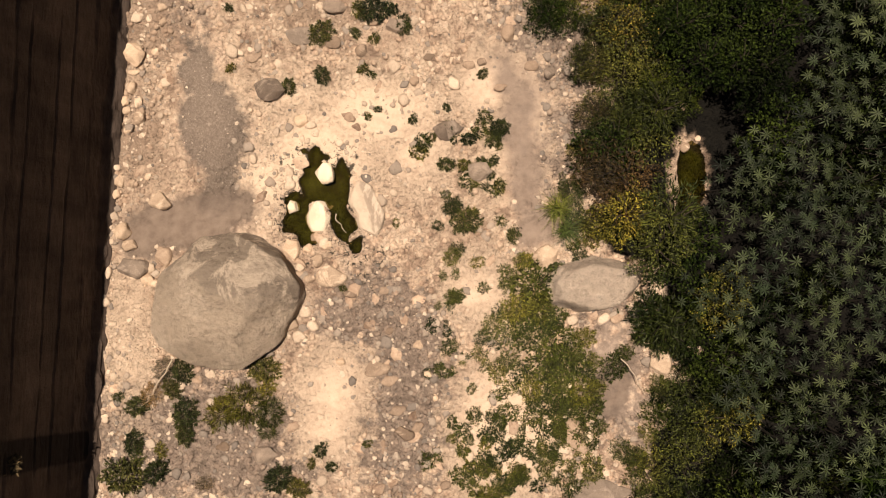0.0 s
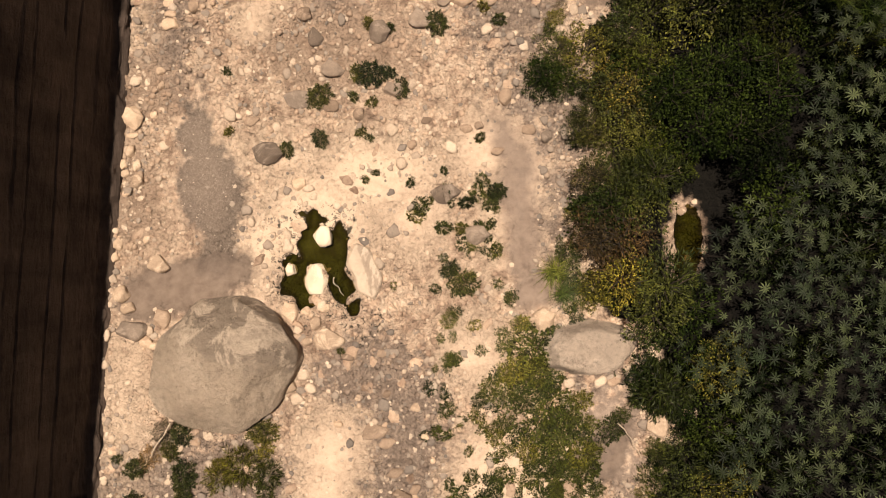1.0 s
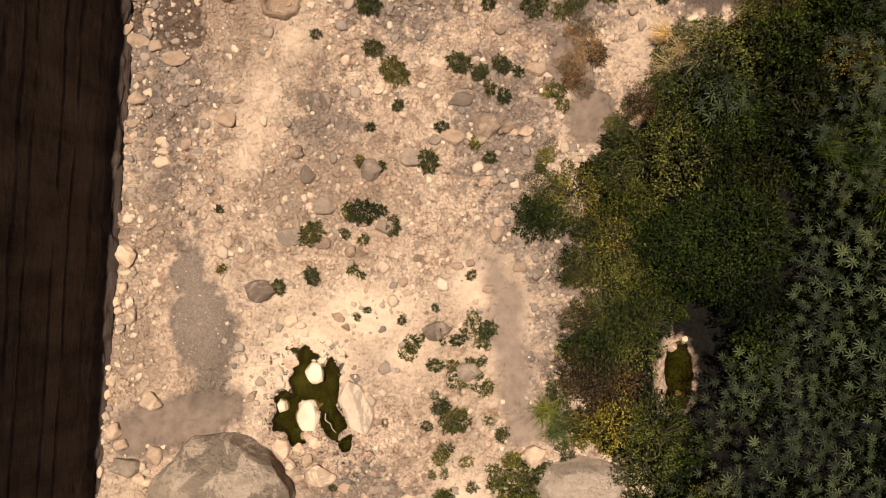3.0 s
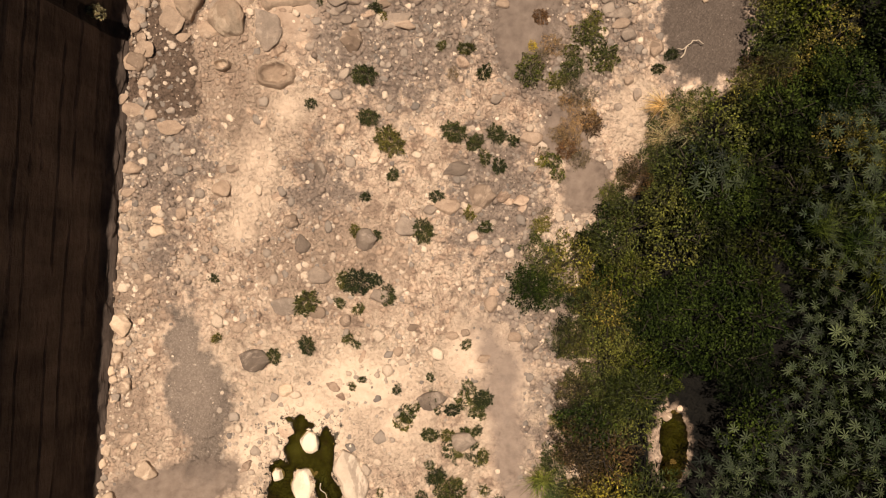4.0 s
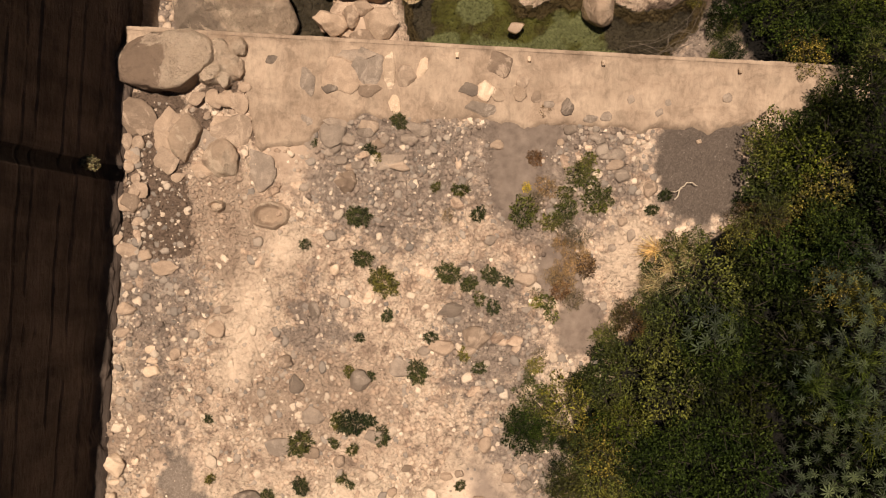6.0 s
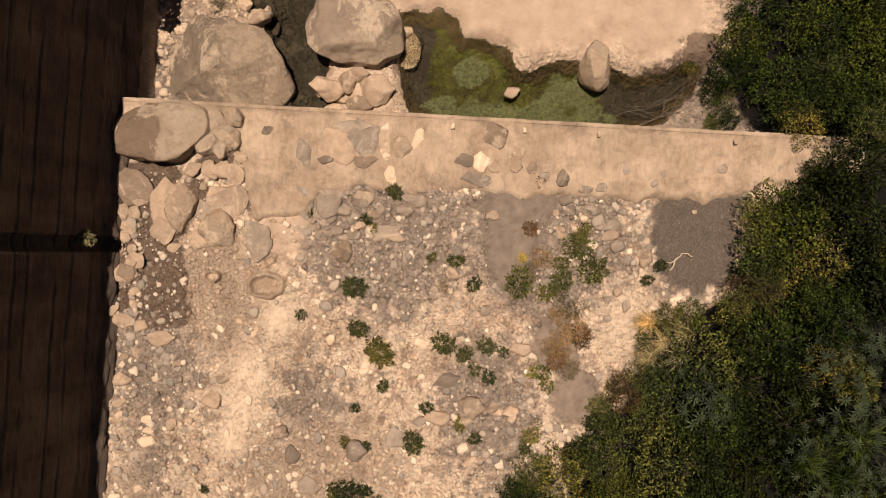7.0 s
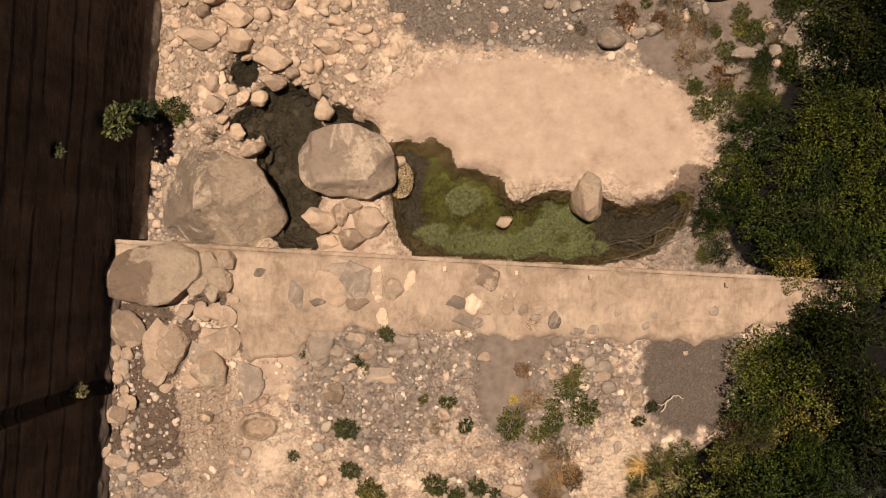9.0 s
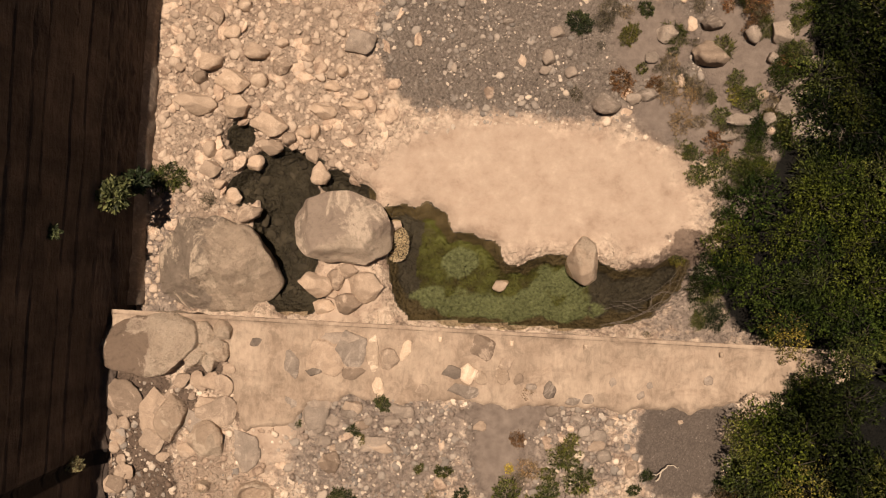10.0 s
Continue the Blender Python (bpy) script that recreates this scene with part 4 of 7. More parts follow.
def cobble_material(name, low_tone, high_tone, source=island):
    """Loose stones dusted with the bed that they lie in."""
    m, nt, p = material(name)
    at = place(nt)
    col = bed_colour(nt, at)
    tone = ramp(nt, source(nt), [(0.0, low_tone), (0.3, tuple(0.5 * (a + c) for a, c in zip(low_tone, high_tone))), (1.0, high_tone)])
    col = mix(nt, 1.0, col, tone, "MULTIPLY")
    col = mix(nt, 0.6, col, ramp(nt, grain(nt, at, 60.0, 5, 0.7), [(0.3, 0.7), (0.62, 1.1)]), "MULTIPLY")
    put(nt, p.inputs["Base Color"], col)
    p.inputs["Roughness"].default_value = 0.9
    p.inputs["Specular IOR Level"].default_value = 0.2
    put(nt, p.inputs["Normal"], bump(nt, grain(nt, at, 26.0, 6, 0.65), 0.03, 0.8))
    return m


def loose_material(name, stops):
    """Small loose stones, each of its own tone."""
    m, nt, p = material(name)
    at = place(nt)
    col = ramp(nt, island(nt), stops)
    col = mix(nt, 0.7, col, ramp(nt, grain(nt, at, 24.0, 6, 0.7, 0.6), [(0.3, 0.72), (0.6, 1.1)]), "MULTIPLY")
    put(nt, p.inputs["Base Color"], col)
    p.inputs["Roughness"].default_value = 0.9
    p.inputs["Specular IOR Level"].default_value = 0.2
    put(nt, p.inputs["Normal"], bump(nt, grain(nt, at, 30.0, 6, 0.65), 0.02, 0.7))
    return m


def boulder_material(name, grey, tan, pale, wear=0.45, split=None, relief=1.0):
    """Two kinds of rock in one boulder; split: (degrees, metres, sharpness) of the seam between them."""
    m, nt, p = material(name)
    at = place(nt)
    blot = grain(nt, at, 1.0, 6, 0.6, 0.35)
    if split:
        along = nt.nodes.new("ShaderNodeVectorMath")
        along.operation = "DOT_PRODUCT"
        nt.links.new(local(nt), along.inputs[0])
        along.inputs[1].default_value = (math.cos(radians(split[0])), math.sin(radians(split[0])), 0.0)
        seam = calc(nt, "MULTIPLY", calc(nt, "SUBTRACT", along.outputs["Value"], split[1]), split[2])
        blot = calc(nt, "ADD", calc(nt, "ADD", 0.16, calc(nt, "MULTIPLY", blot, 0.7)), seam, True)
    col = ramp(nt, blot, [(0.40, grey), (0.49, tuple(1.12 * c for c in grey)), (0.54, tan), (0.68, tuple(1.12 * c for c in tan))])
    rough = ramp(nt, blot, [(0.47, 0.12), (0.55, 1.0)])
    vein = ramp(nt, grain(nt, place(nt, (1.0, 0.55, 1.0)), 1.5, 9, 0.72, 0.5), [(0.52, 0.0), (0.58, 0.8), (0.67, 0.3)])
    col = mix(nt, vein, col, pale)
    top = ramp(nt, grain(nt, at, 6.5, 9, 0.75, 0.3), [(0.34, 0.6), (0.48, 0.97), (0.7, 1.15)])
    col = mix(nt, wear, col, top, "MULTIPLY")
    pits = ramp(nt, grain(nt, place(nt, (1.0, 1.6, 1.0)), 12.0, 9, 0.8, 0.5), [(0.36, 0.45), (0.47, 1.0)])
    col = mix(nt, calc(nt, "MULTIPLY", rough, 0.5 * wear), col, pits, "MULTIPLY")
    put(nt, p.inputs["Base Color"], col)
    p.inputs["Roughness"].default_value = 0.88
    p.inputs["Specular IOR Level"].default_value = 0.2
    n1 = bump(nt, grain(nt, at, 2.2, 9, 0.7, 0.3), 0.40 * relief, 0.8)
    n2 = bump(nt, grain(nt, at, 9.0, 9, 0.78, 0.6), 0.09 * relief, rough, n1)
    put(nt, p.inputs["Normal"], bump(nt, grain(nt, at, 75.0, 5, 0.7), 0.010, 0.7, n2))
    return m


def leaf_material(name, dark, light, source=island, shine=0.12):
    m, nt, p = material(name)
    who = source(nt)
    col = ramp(nt, who, [(0.0, tuple(0.5 * c for c in dark)), (0.5, tuple(0.62 * a + 0.38 * c for a, c in zip(dark, light))), (0.82, light), (1.0, tuple(min(0.5, 1.6 * c) for c in light))])
    patch = ramp(nt, grain(nt, place(nt), 0.9, 4), [(0.35, (0.5, 0.56, 0.56)), (0.65, (1.3, 1.18, 1.0))])
    col = mix(nt, 1.0, col, patch, "MULTIPLY")
    # each plant a little paler, darker or yellower than the next
    each = ramp(nt, chance(nt), [(0.0, (0.42, 0.50, 0.50)), (0.45, (0.9, 0.94, 0.92)), (0.8, (1.25, 1.15, 1.0)), (1.0, (1.75, 1.45, 1.05))])
    if source is island:
        col = mix(nt, 1.0, col, each, "MULTIPLY")
    put(nt, p.inputs["Base Color"], col)
    p.inputs["Roughness"].default_value = 0.5
    p.inputs["Specular IOR Level"].default_value = shine
    return m


def concrete_material(name, dark, pale, boards=False):
    m, nt, p = material(name)
    at = place(nt)
    long = place(nt, (1.0, 0.12, 1.0))
    tall = place(nt, (1.0, 1.0, 0.1))
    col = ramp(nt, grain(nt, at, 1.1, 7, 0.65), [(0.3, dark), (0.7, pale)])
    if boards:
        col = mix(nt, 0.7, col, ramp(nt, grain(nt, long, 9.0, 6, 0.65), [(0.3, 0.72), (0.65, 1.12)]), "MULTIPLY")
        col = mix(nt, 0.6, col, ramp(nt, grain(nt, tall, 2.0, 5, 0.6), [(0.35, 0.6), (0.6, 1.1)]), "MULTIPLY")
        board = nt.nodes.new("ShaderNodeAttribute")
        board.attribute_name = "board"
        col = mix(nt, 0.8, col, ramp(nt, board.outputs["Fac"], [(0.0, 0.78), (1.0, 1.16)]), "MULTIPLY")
        streak_mask = mask(nt, "streak", 0.3, 3.0, at, 0.42, 0.58)
        col = mix(nt, streak_mask, col, (0.022, 0.017, 0.014))
        height = calc(nt, "ADD", calc(nt, "MULTIPLY", grain(nt, long, 14.0, 7, 0.7), 0.7), grain(nt, at, 6.0, 8, 0.66))
        normal = bump(nt, height, 0.05, 0.9)
    else:
        wear = ramp(nt, grain(nt, at, 3.2, 8, 0.7, 0.8), [(0.38, 0.62), (0.52, 1.0)])
        col = mix(nt, 0.6, col, wear, "MULTIPLY")
        blotch = ramp(nt, grain(nt, at, 1.3, 7, 0.7, 0.7), [(0.38, (0.72, 0.67, 0.63)), (0.47, (0.94, 0.90, 0.87)), (0.58, (1.05, 1.03, 1.0))])
        col = mix(nt, 0.8, col, blotch, "MULTIPLY")
        brush = ramp(nt, grain(nt, place(nt, (1.0, 0.3, 1.0)), 14.0, 7, 0.75), [(0.3, 0.74), (0.6, 1.08)])
        col = mix(nt, 0.7, col, brush, "MULTIPLY")
        normal = bump(nt, grain(nt, at, 12.0, 8, 0.7), 0.03, 0.8)
    put(nt, p.inputs["Base Color"], col)
    p.inputs["Roughness"].default_value = 0.9
    p.inputs["Specular IOR Level"].default_value = 0.2
    put(nt, p.inputs["Normal"], normal)
    return m


def water_material(name, tint, ripple):
    m, nt, p = material(name)
    out = nt.nodes["Material Output"]
    clear = nt.nodes.new("ShaderNodeBsdfTransparent")
    put(nt, clear.inputs["Color"], ramp(nt, grain(nt, place(nt), 1.6, 5), [(0.3, tuple(0.7 * c for c in tint)), (0.7, tint)]))
    gloss = nt.nodes.new("ShaderNodeBsdfGlossy")
    gloss.inputs["Roughness"].default_value = 0.0
    put(nt, gloss.inputs["Normal"], bump(nt, grain(nt, place(nt), 22.0, 3), ripple, 0.5))
    fres = nt.nodes.new("ShaderNodeFresnel")
    fres.inputs["IOR"].default_value = 1.33
    both = nt.nodes.new("ShaderNodeMixShader")
    nt.links.new(fres.outputs[0], both.inputs[0])
    nt.links.new(clear.outputs[0], both.inputs[1])
    nt.links.new(gloss.outputs[0], both.inputs[2])
    nt.links.new(both.outputs[0], out.inputs["Surface"])
    return m


def plain_material(name, dark, pale, scale=12.0, rough=0.8):
    m, nt, p = material(name)
    put(nt, p.inputs["Base Color"], ramp(nt, grain(nt, place(nt), scale, 5), [(0.3, dark), (0.7, pale)]))
    p.inputs["Roughness"].default_value = rough
    return m


RIVER_BED = ground_material()
STONE_PALE = stone_material("pale_stone", (0.45, 0.333, 0.235), (0.63, 0.485, 0.352))
STONE_MID = stone_material("buff_stone", (0.25, 0.183, 0.132), (0.395, 0.295, 0.214))
STONE_GREY = stone_material("grey_stone", (0.18, 0.143, 0.113), (0.315, 0.25, 0.194))
STONE_TAN = stone_material("tan_stone", (0.335, 0.245, 0.173), (0.47, 0.352, 0.256))
STONE_DEEP = stone_material("algae_stone", (0.042, 0.035, 0.027), (0.078, 0.064, 0.048))
LOOSE_STONE = cobble_material("loose_stone", (0.50, 0.48, 0.47), (1.0, 0.97, 0.94), chance)
COBBLE = loose_material("bedded_stone", [(0.0, (0.24, 0.195, 0.155)), (0.3, (0.34, 0.268, 0.205)), (0.6, (0.50, 0.388, 0.285)), (1.0, (0.66, 0.515, 0.38))])
COBBLE_TAN = loose_material("tan_loose_stone", [(0.0, (0.28, 0.205, 0.147)), (0.4, (0.40, 0.297, 0.215)), (1.0, (0.52, 0.392, 0.287))])
COBBLE_GREY = loose_material("dull_stone", [(0.0, (0.17, 0.142, 0.118)), (0.5, (0.27, 0.22, 0.175)), (0.85, (0.36, 0.29, 0.225)), (1.0, (0.58, 0.46, 0.345))])
DUSTED = cobble_material("dusted_stone", (0.80, 0.785, 0.775), (1.04, 1.02, 1.0))
PEBBLE = loose_material("pale_pebble", [(0.0, (0.30, 0.24, 0.185)), (0.4, (0.46, 0.36, 0.268)), (0.85, (0.60, 0.475, 0.355)), (1.0, (0.72, 0.58, 0.44))])
BOULDER = boulder_material("boulder_stone", (0.27, 0.215, 0.163), (0.47, 0.372, 0.277), (0.62, 0.50, 0.38), 0.6, (-105, -0.2, 0.3))
TAN_BOULDER = boulder_material("tan_boulder_stone", (0.235, 0.178, 0.131), (0.47, 0.35, 0.25), (0.70, 0.54, 0.39), 0.7, (-12, -0.15, 0.2))
FLAT_BOULDER = boulder_material("flat_boulder_stone", (0.325, 0.242, 0.18), (0.50, 0.378, 0.275), (0.66, 0.51, 0.375), 0.6, (-75, 0.28, 0.6))
WEDGED_ROCK = boulder_material("wedged_rock_stone", (0.225, 0.157, 0.11), (0.47, 0.352, 0.252), (0.56, 0.43, 0.315), 0.5, (3, -0.15, 1.6))
ROUGH_PALE = boulder_material("rough_pale_stone", (0.46, 0.365, 0.28), (0.58, 0.465, 0.36), (0.70, 0.575, 0.455), 0.8)
HOLLOW_STONE = boulder_material("hollow_slab_stone", (0.36, 0.28, 0.21), (0.60, 0.475, 0.355), (0.70, 0.565, 0.43), 0.3, (-165, 0.02, 1.4), 0.3)
SLAB_STONE = boulder_material("slab_stone", (0.40, 0.287, 0.20), (0.52, 0.39, 0.28), (0.62, 0.48, 0.35))
WHITE_STONE = boulder_material("white_stone", (0.68, 0.54, 0.39), (0.80, 0.67, 0.50), (0.86, 0.75, 0.58), 0.15, None, 0.2)
CONCRETE = concrete_material("weir_concrete", (0.265, 0.195, 0.139), (0.44, 0.333, 0.243))
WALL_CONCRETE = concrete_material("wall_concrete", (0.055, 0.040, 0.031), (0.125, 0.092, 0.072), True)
# near-black leaf: the thicket's deep shade is put into its colour
LEAF_SHADED = leaf_material("shaded_leaf", (0.002975, 0.004562, 0.001488), (0.01785, 0.02578, 0.007439), island, 0.04)
LEAF_GREEN = leaf_material("green_leaf", (0.00527, 0.009136, 0.002342), (0.04217, 0.06208, 0.01289), island, 0.04)
LEAF_OLIVE = leaf_material("olive_leaf", (0.01812, 0.01901, 0.005938), (0.118, 0.128, 0.030))
LEAF_LIGHT = leaf_material("light_leaf", (0.0126, 0.01694, 0.004428), (0.07478, 0.08717, 0.02125))
LEAF_GOLD = leaf_material("golden_leaf", (0.02592, 0.02333, 0.00816), (0.150, 0.135, 0.032))
LEAF_BROWN = leaf_material("brown_leaf", (0.0195, 0.0135, 0.0072), (0.075, 0.051, 0.024))
GRASS = leaf_material("grass_blade", (0.05, 0.07, 0.018), (0.13, 0.16, 0.045))
LEAF_DRY = leaf_material("dry_leaf", (0.09, 0.07, 0.045), (0.22, 0.165, 0.10))
LEAF_YELLOW = leaf_material("yellow_leaf", (0.16, 0.14, 0.02), (0.36, 0.30, 0.05))
LEAF_RUST = leaf_material("rust_leaf", (0.10, 0.05, 0.025), (0.22, 0.11, 0.05))
LEAF_CASTOR = leaf_material("castor_leaf", (0.01316, 0.02025, 0.009108), (0.04252, 0.05669, 0.02733), chance)
LEAF_PALE = leaf_material("pale_leaf", (0.045, 0.055, 0.026), (0.125, 0.14, 0.066))
LEAF_SHRUB = leaf_material("shrub_leaf", (0.024, 0.028, 0.009), (0.080, 0.085, 0.028))
STRAW = leaf_material("straw", (0.16, 0.12, 0.06), (0.40, 0.31, 0.18))
STEM = plain_material("stem", (0.025, 0.018, 0.012), (0.06, 0.045, 0.03), 30)
DEADWOOD = plain_material("dead_wood", (0.34, 0.27, 0.19), (0.55, 0.45, 0.34), 30)
ROOT = plain_material("root", (0.05, 0.037, 0.026), (0.17, 0.13, 0.095), 30)
POND_WATER = water_material("pond_water", (0.34, 0.30, 0.12), 0.0001)
POOL_WATER = water_material("pool_water", (0.80, 0.77, 0.64), 0.0001)
RIFFLE_WATER = water_material("riffle_water", (0.9, 0.88, 0.8), 0.02)

# ---- the ground ----
def spread(lo, hi, pitch, far):
    out = [far * 0.05, far * 0.12, far * 0.3, far]
    return np.concatenate([[lo - v for v in reversed(out)], np.arange(lo, hi, pitch), [hi + v for v in out]])


def bed_fields(x, y):
    """The ground fields, 0.5 at their borders."""
    def level(metres, soft):
        return np.clip(0.5 + 0.5 * metres / soft, 0, 1).astype(np.float32)

    return {
        "gravel": level(field(x, y, GRAVEL, 0.2, 0.9, 61), 0.4),
        "mud": level(field(x, y, MUD, 0.2, 0.9, 63), 0.4),
        "wash": level(field(x, y, WASH, 0.2, 0.9, 63), 0.4),
        "bright": level(field(x, y, BRIGHT, 0.3, 0.9, 65), 0.6),
        "cream": level(field(x, y, CREAM, 0.3, 0.9, 66), 0.5),
        "tan": level(field(x, y, TAN, 0.3, 0.9, 67), 0.6),
        "silty": level(field(x, y, SILTY, 0.5, 1.1, 69), 0.7),
        "mire": level(field(x, y, MIRE, 0.2, 0.6, 51), 0.3),
    }


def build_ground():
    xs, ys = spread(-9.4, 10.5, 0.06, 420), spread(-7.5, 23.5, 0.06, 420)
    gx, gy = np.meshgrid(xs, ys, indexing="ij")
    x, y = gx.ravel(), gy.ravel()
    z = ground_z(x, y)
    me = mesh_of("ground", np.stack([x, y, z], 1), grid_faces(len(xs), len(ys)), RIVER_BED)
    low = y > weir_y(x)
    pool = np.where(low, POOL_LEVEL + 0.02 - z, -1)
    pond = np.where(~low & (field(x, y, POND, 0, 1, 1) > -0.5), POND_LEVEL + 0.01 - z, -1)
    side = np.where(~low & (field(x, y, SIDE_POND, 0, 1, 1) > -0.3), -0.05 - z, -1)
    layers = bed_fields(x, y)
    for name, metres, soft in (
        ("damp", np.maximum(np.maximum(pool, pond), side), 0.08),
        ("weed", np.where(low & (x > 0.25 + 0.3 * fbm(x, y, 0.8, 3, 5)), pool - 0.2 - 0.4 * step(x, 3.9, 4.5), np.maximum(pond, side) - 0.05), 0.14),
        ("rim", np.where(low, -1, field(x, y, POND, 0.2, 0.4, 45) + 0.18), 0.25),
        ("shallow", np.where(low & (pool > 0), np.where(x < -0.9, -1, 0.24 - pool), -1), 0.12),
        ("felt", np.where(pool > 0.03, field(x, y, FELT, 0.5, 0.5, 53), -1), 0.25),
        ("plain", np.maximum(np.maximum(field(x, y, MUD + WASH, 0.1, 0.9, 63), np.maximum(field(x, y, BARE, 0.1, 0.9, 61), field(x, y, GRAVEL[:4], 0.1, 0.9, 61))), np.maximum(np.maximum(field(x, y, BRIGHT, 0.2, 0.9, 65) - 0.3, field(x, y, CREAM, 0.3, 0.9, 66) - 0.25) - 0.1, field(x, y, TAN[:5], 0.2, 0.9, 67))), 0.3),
        ("shaded_litter", np.where(x > 11, 1, np.minimum(inside_bank(x, y) - 0.6, np.where(x > 5.0, 0.0, -0.12) - field(x, y, SIDE_POND, 0.15, 0.4, 1))), 0.35),
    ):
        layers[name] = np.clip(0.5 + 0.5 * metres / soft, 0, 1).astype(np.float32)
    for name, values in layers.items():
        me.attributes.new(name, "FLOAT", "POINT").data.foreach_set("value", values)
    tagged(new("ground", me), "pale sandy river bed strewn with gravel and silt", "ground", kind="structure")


def build_water(name, x0, x1, y0, y1, z, material_, label):
    me = mesh_of(name, [(x0, y0, z), (x1, y0, z), (x1, y1, z), (x0, y1, z)], [(0, 1, 2, 3)], material_)
    ob = tagged(new(name, me), label, "water", kind="structure")
    ob.visible_shadow = False


def build_riffle():
    """A thin run of rippled water over pale pebbles where one pool spills into the next."""
    cx, cy = RIFFLE
    rng = np.random.RandomState(6)
    a = np.linspace(0, 6.283, 49)[:-1]
    rings = np.linspace(0.02, 1, 22)
    out = 1 + 0.18 * np.sin(2 * a + 1) + 0.1 * np.sin(5 * a)
    v = [(cx + 0.30 * r * o * math.cos(q), cy + 0.44 * r * o * math.sin(q), 0) for r in rings for q, o in zip(a, out)]
    v = np.array(v)
    v[:, 2] = POOL_LEVEL + 0.012 + 0.012 * fbm(v[:, 0], v[:, 1], 0.09, 3, 151) * (1 - (np.repeat(rings, 48)) ** 4)
    f = [(k * 48 + i, k * 48 + (i + 1) % 48, (k + 1) * 48 + (i + 1) % 48, (k + 1) * 48 + i) for k in range(21) for i in range(48)]
    ob = tagged(new("pool_water", mesh_of("pool_water", v, f, RIFFLE_WATER)), "thin sparkling riffle running over pale pebbles", "water", kind="structure")
    ob.visible_shadow = False
    n = 1300
    q, r = rng.rand(n) * 6.283, np.sqrt(rng.rand(n))
    xy = np.stack([cx + 0.29 * r * np.cos(q), cy + 0.42 * r * np.sin(q)], 1)
    scatter("pebbles", "pale pebbles under the shallow riffle", xy, 0.007 + 0.012 * rng.rand(n), PEBBLE, 1, 17, level_at=POOL_LEVEL - 0.035)


# ---- retaining wall ----
def build_wall():
    ys = np.concatenate([np.arange(-30, -7, 1.5), np.arange(-7, 23.5, 0.13), np.arange(23.5, 60, 1.5), [60.0]])
    zs = np.concatenate([np.arange(-1.6, 4.75, 0.04), [4.8]])
    gy, gz = np.meshgrid(ys, zs, indexing="ij")
    y, z = gy.ravel(), gz.ravel()
    x = wall_x(y, z)
    # board courses, each a little proud or shy of the next
    rng = np.random.RandomState(4)
    tops = np.cumsum(0.34 + 0.42 * rng.rand(30)) - 2.0
    course = np.searchsorted(tops, z)
    lift = 13 * (np.floor(y / 3.6).astype(int) % 7)
    x += 0.02 * (rng.rand(600)[course + lift] - 0.5)
    near = np.min(np.abs(z[:, None] - tops[None, :]), 1)
    x -= 0.03 * step(0.035 - near, 0, 0.02) * step(fbm(y, z * 9, 0.8, 3, 81), -0.5, 0.1)
    coarse = step(1.0 - z, 0.0, 0.9)
    x += (0.014 + 0.04 * coarse) * fbm(y * 0.5, z, 0.12, 4, 83) + 0.03 * fbm(y, z, 1.2, 3, 85)
    x += 0.2 * step(0.3 - z + 0.16 * fbm(y, z, 0.6, 3, 89), 0.0, 0.3) * (z > -0.6) * (y < 12.3)
    slot = step(np.abs(y - 9.96 - 0.03 * fbm(z, z, 0.4, 2, 87)), 0.15, 0.13)
    x -= 0.07 * slot * step(z, 0.25, 0.5)
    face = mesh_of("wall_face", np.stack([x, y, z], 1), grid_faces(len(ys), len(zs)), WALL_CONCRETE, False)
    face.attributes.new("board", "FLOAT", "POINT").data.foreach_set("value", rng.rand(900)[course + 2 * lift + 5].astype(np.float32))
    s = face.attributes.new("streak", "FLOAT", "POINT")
    # two dark upright bands, one in the slot and one further south
    dark_band = np.maximum(0.16 - np.abs(y - 9.96), np.where(z > 0.2, 0.3 - np.abs(y + 4.0 - 0.2 * z), -1) * 0.5)
    s.data.foreach_set("value", np.clip(0.5 + 0.5 * dark_band / 0.1, 0, 1).astype(np.float32))
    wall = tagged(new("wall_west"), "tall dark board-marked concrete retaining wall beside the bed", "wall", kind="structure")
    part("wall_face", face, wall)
    # body behind the face, and its coping
    x0, x1 = wall_x(-30.0, 0) - 0.1, wall_x(60.0, 0) - 0.1
    v = []
    for yy, xx in ((-30.0, x0), (60.0, x1)):
        v += [(xx + 0.02, yy, -2.0), (xx - 0.34, yy, 4.8), (xx - 1.7, yy, 4.8), (xx - 1.7, yy, -2.0)]
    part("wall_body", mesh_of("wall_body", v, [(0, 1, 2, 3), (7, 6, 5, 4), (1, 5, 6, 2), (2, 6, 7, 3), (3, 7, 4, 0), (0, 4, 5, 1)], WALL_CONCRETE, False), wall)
    # rough footing strip along the lower bed
    n = np.arange(13.0, 40.0, 0.1)
    prof = [(0.0, -0.62), (0.06, -0.7), (0.13, -0.78), (0.17, -0.95), (0.2, -1.6)]
    vv = [(wall_x(yy, hz) + dx * (0.8 + 0.5 * float(fbm(np.array(yy), np.array(hz), 0.5, 3, 91))), yy, hz) for yy in n for dx, hz in prof]
    part("footing", mesh_of("footing", vv, grid_faces(len(n), len(prof)), STONE_GREY), wall, "rough grey concrete footing")


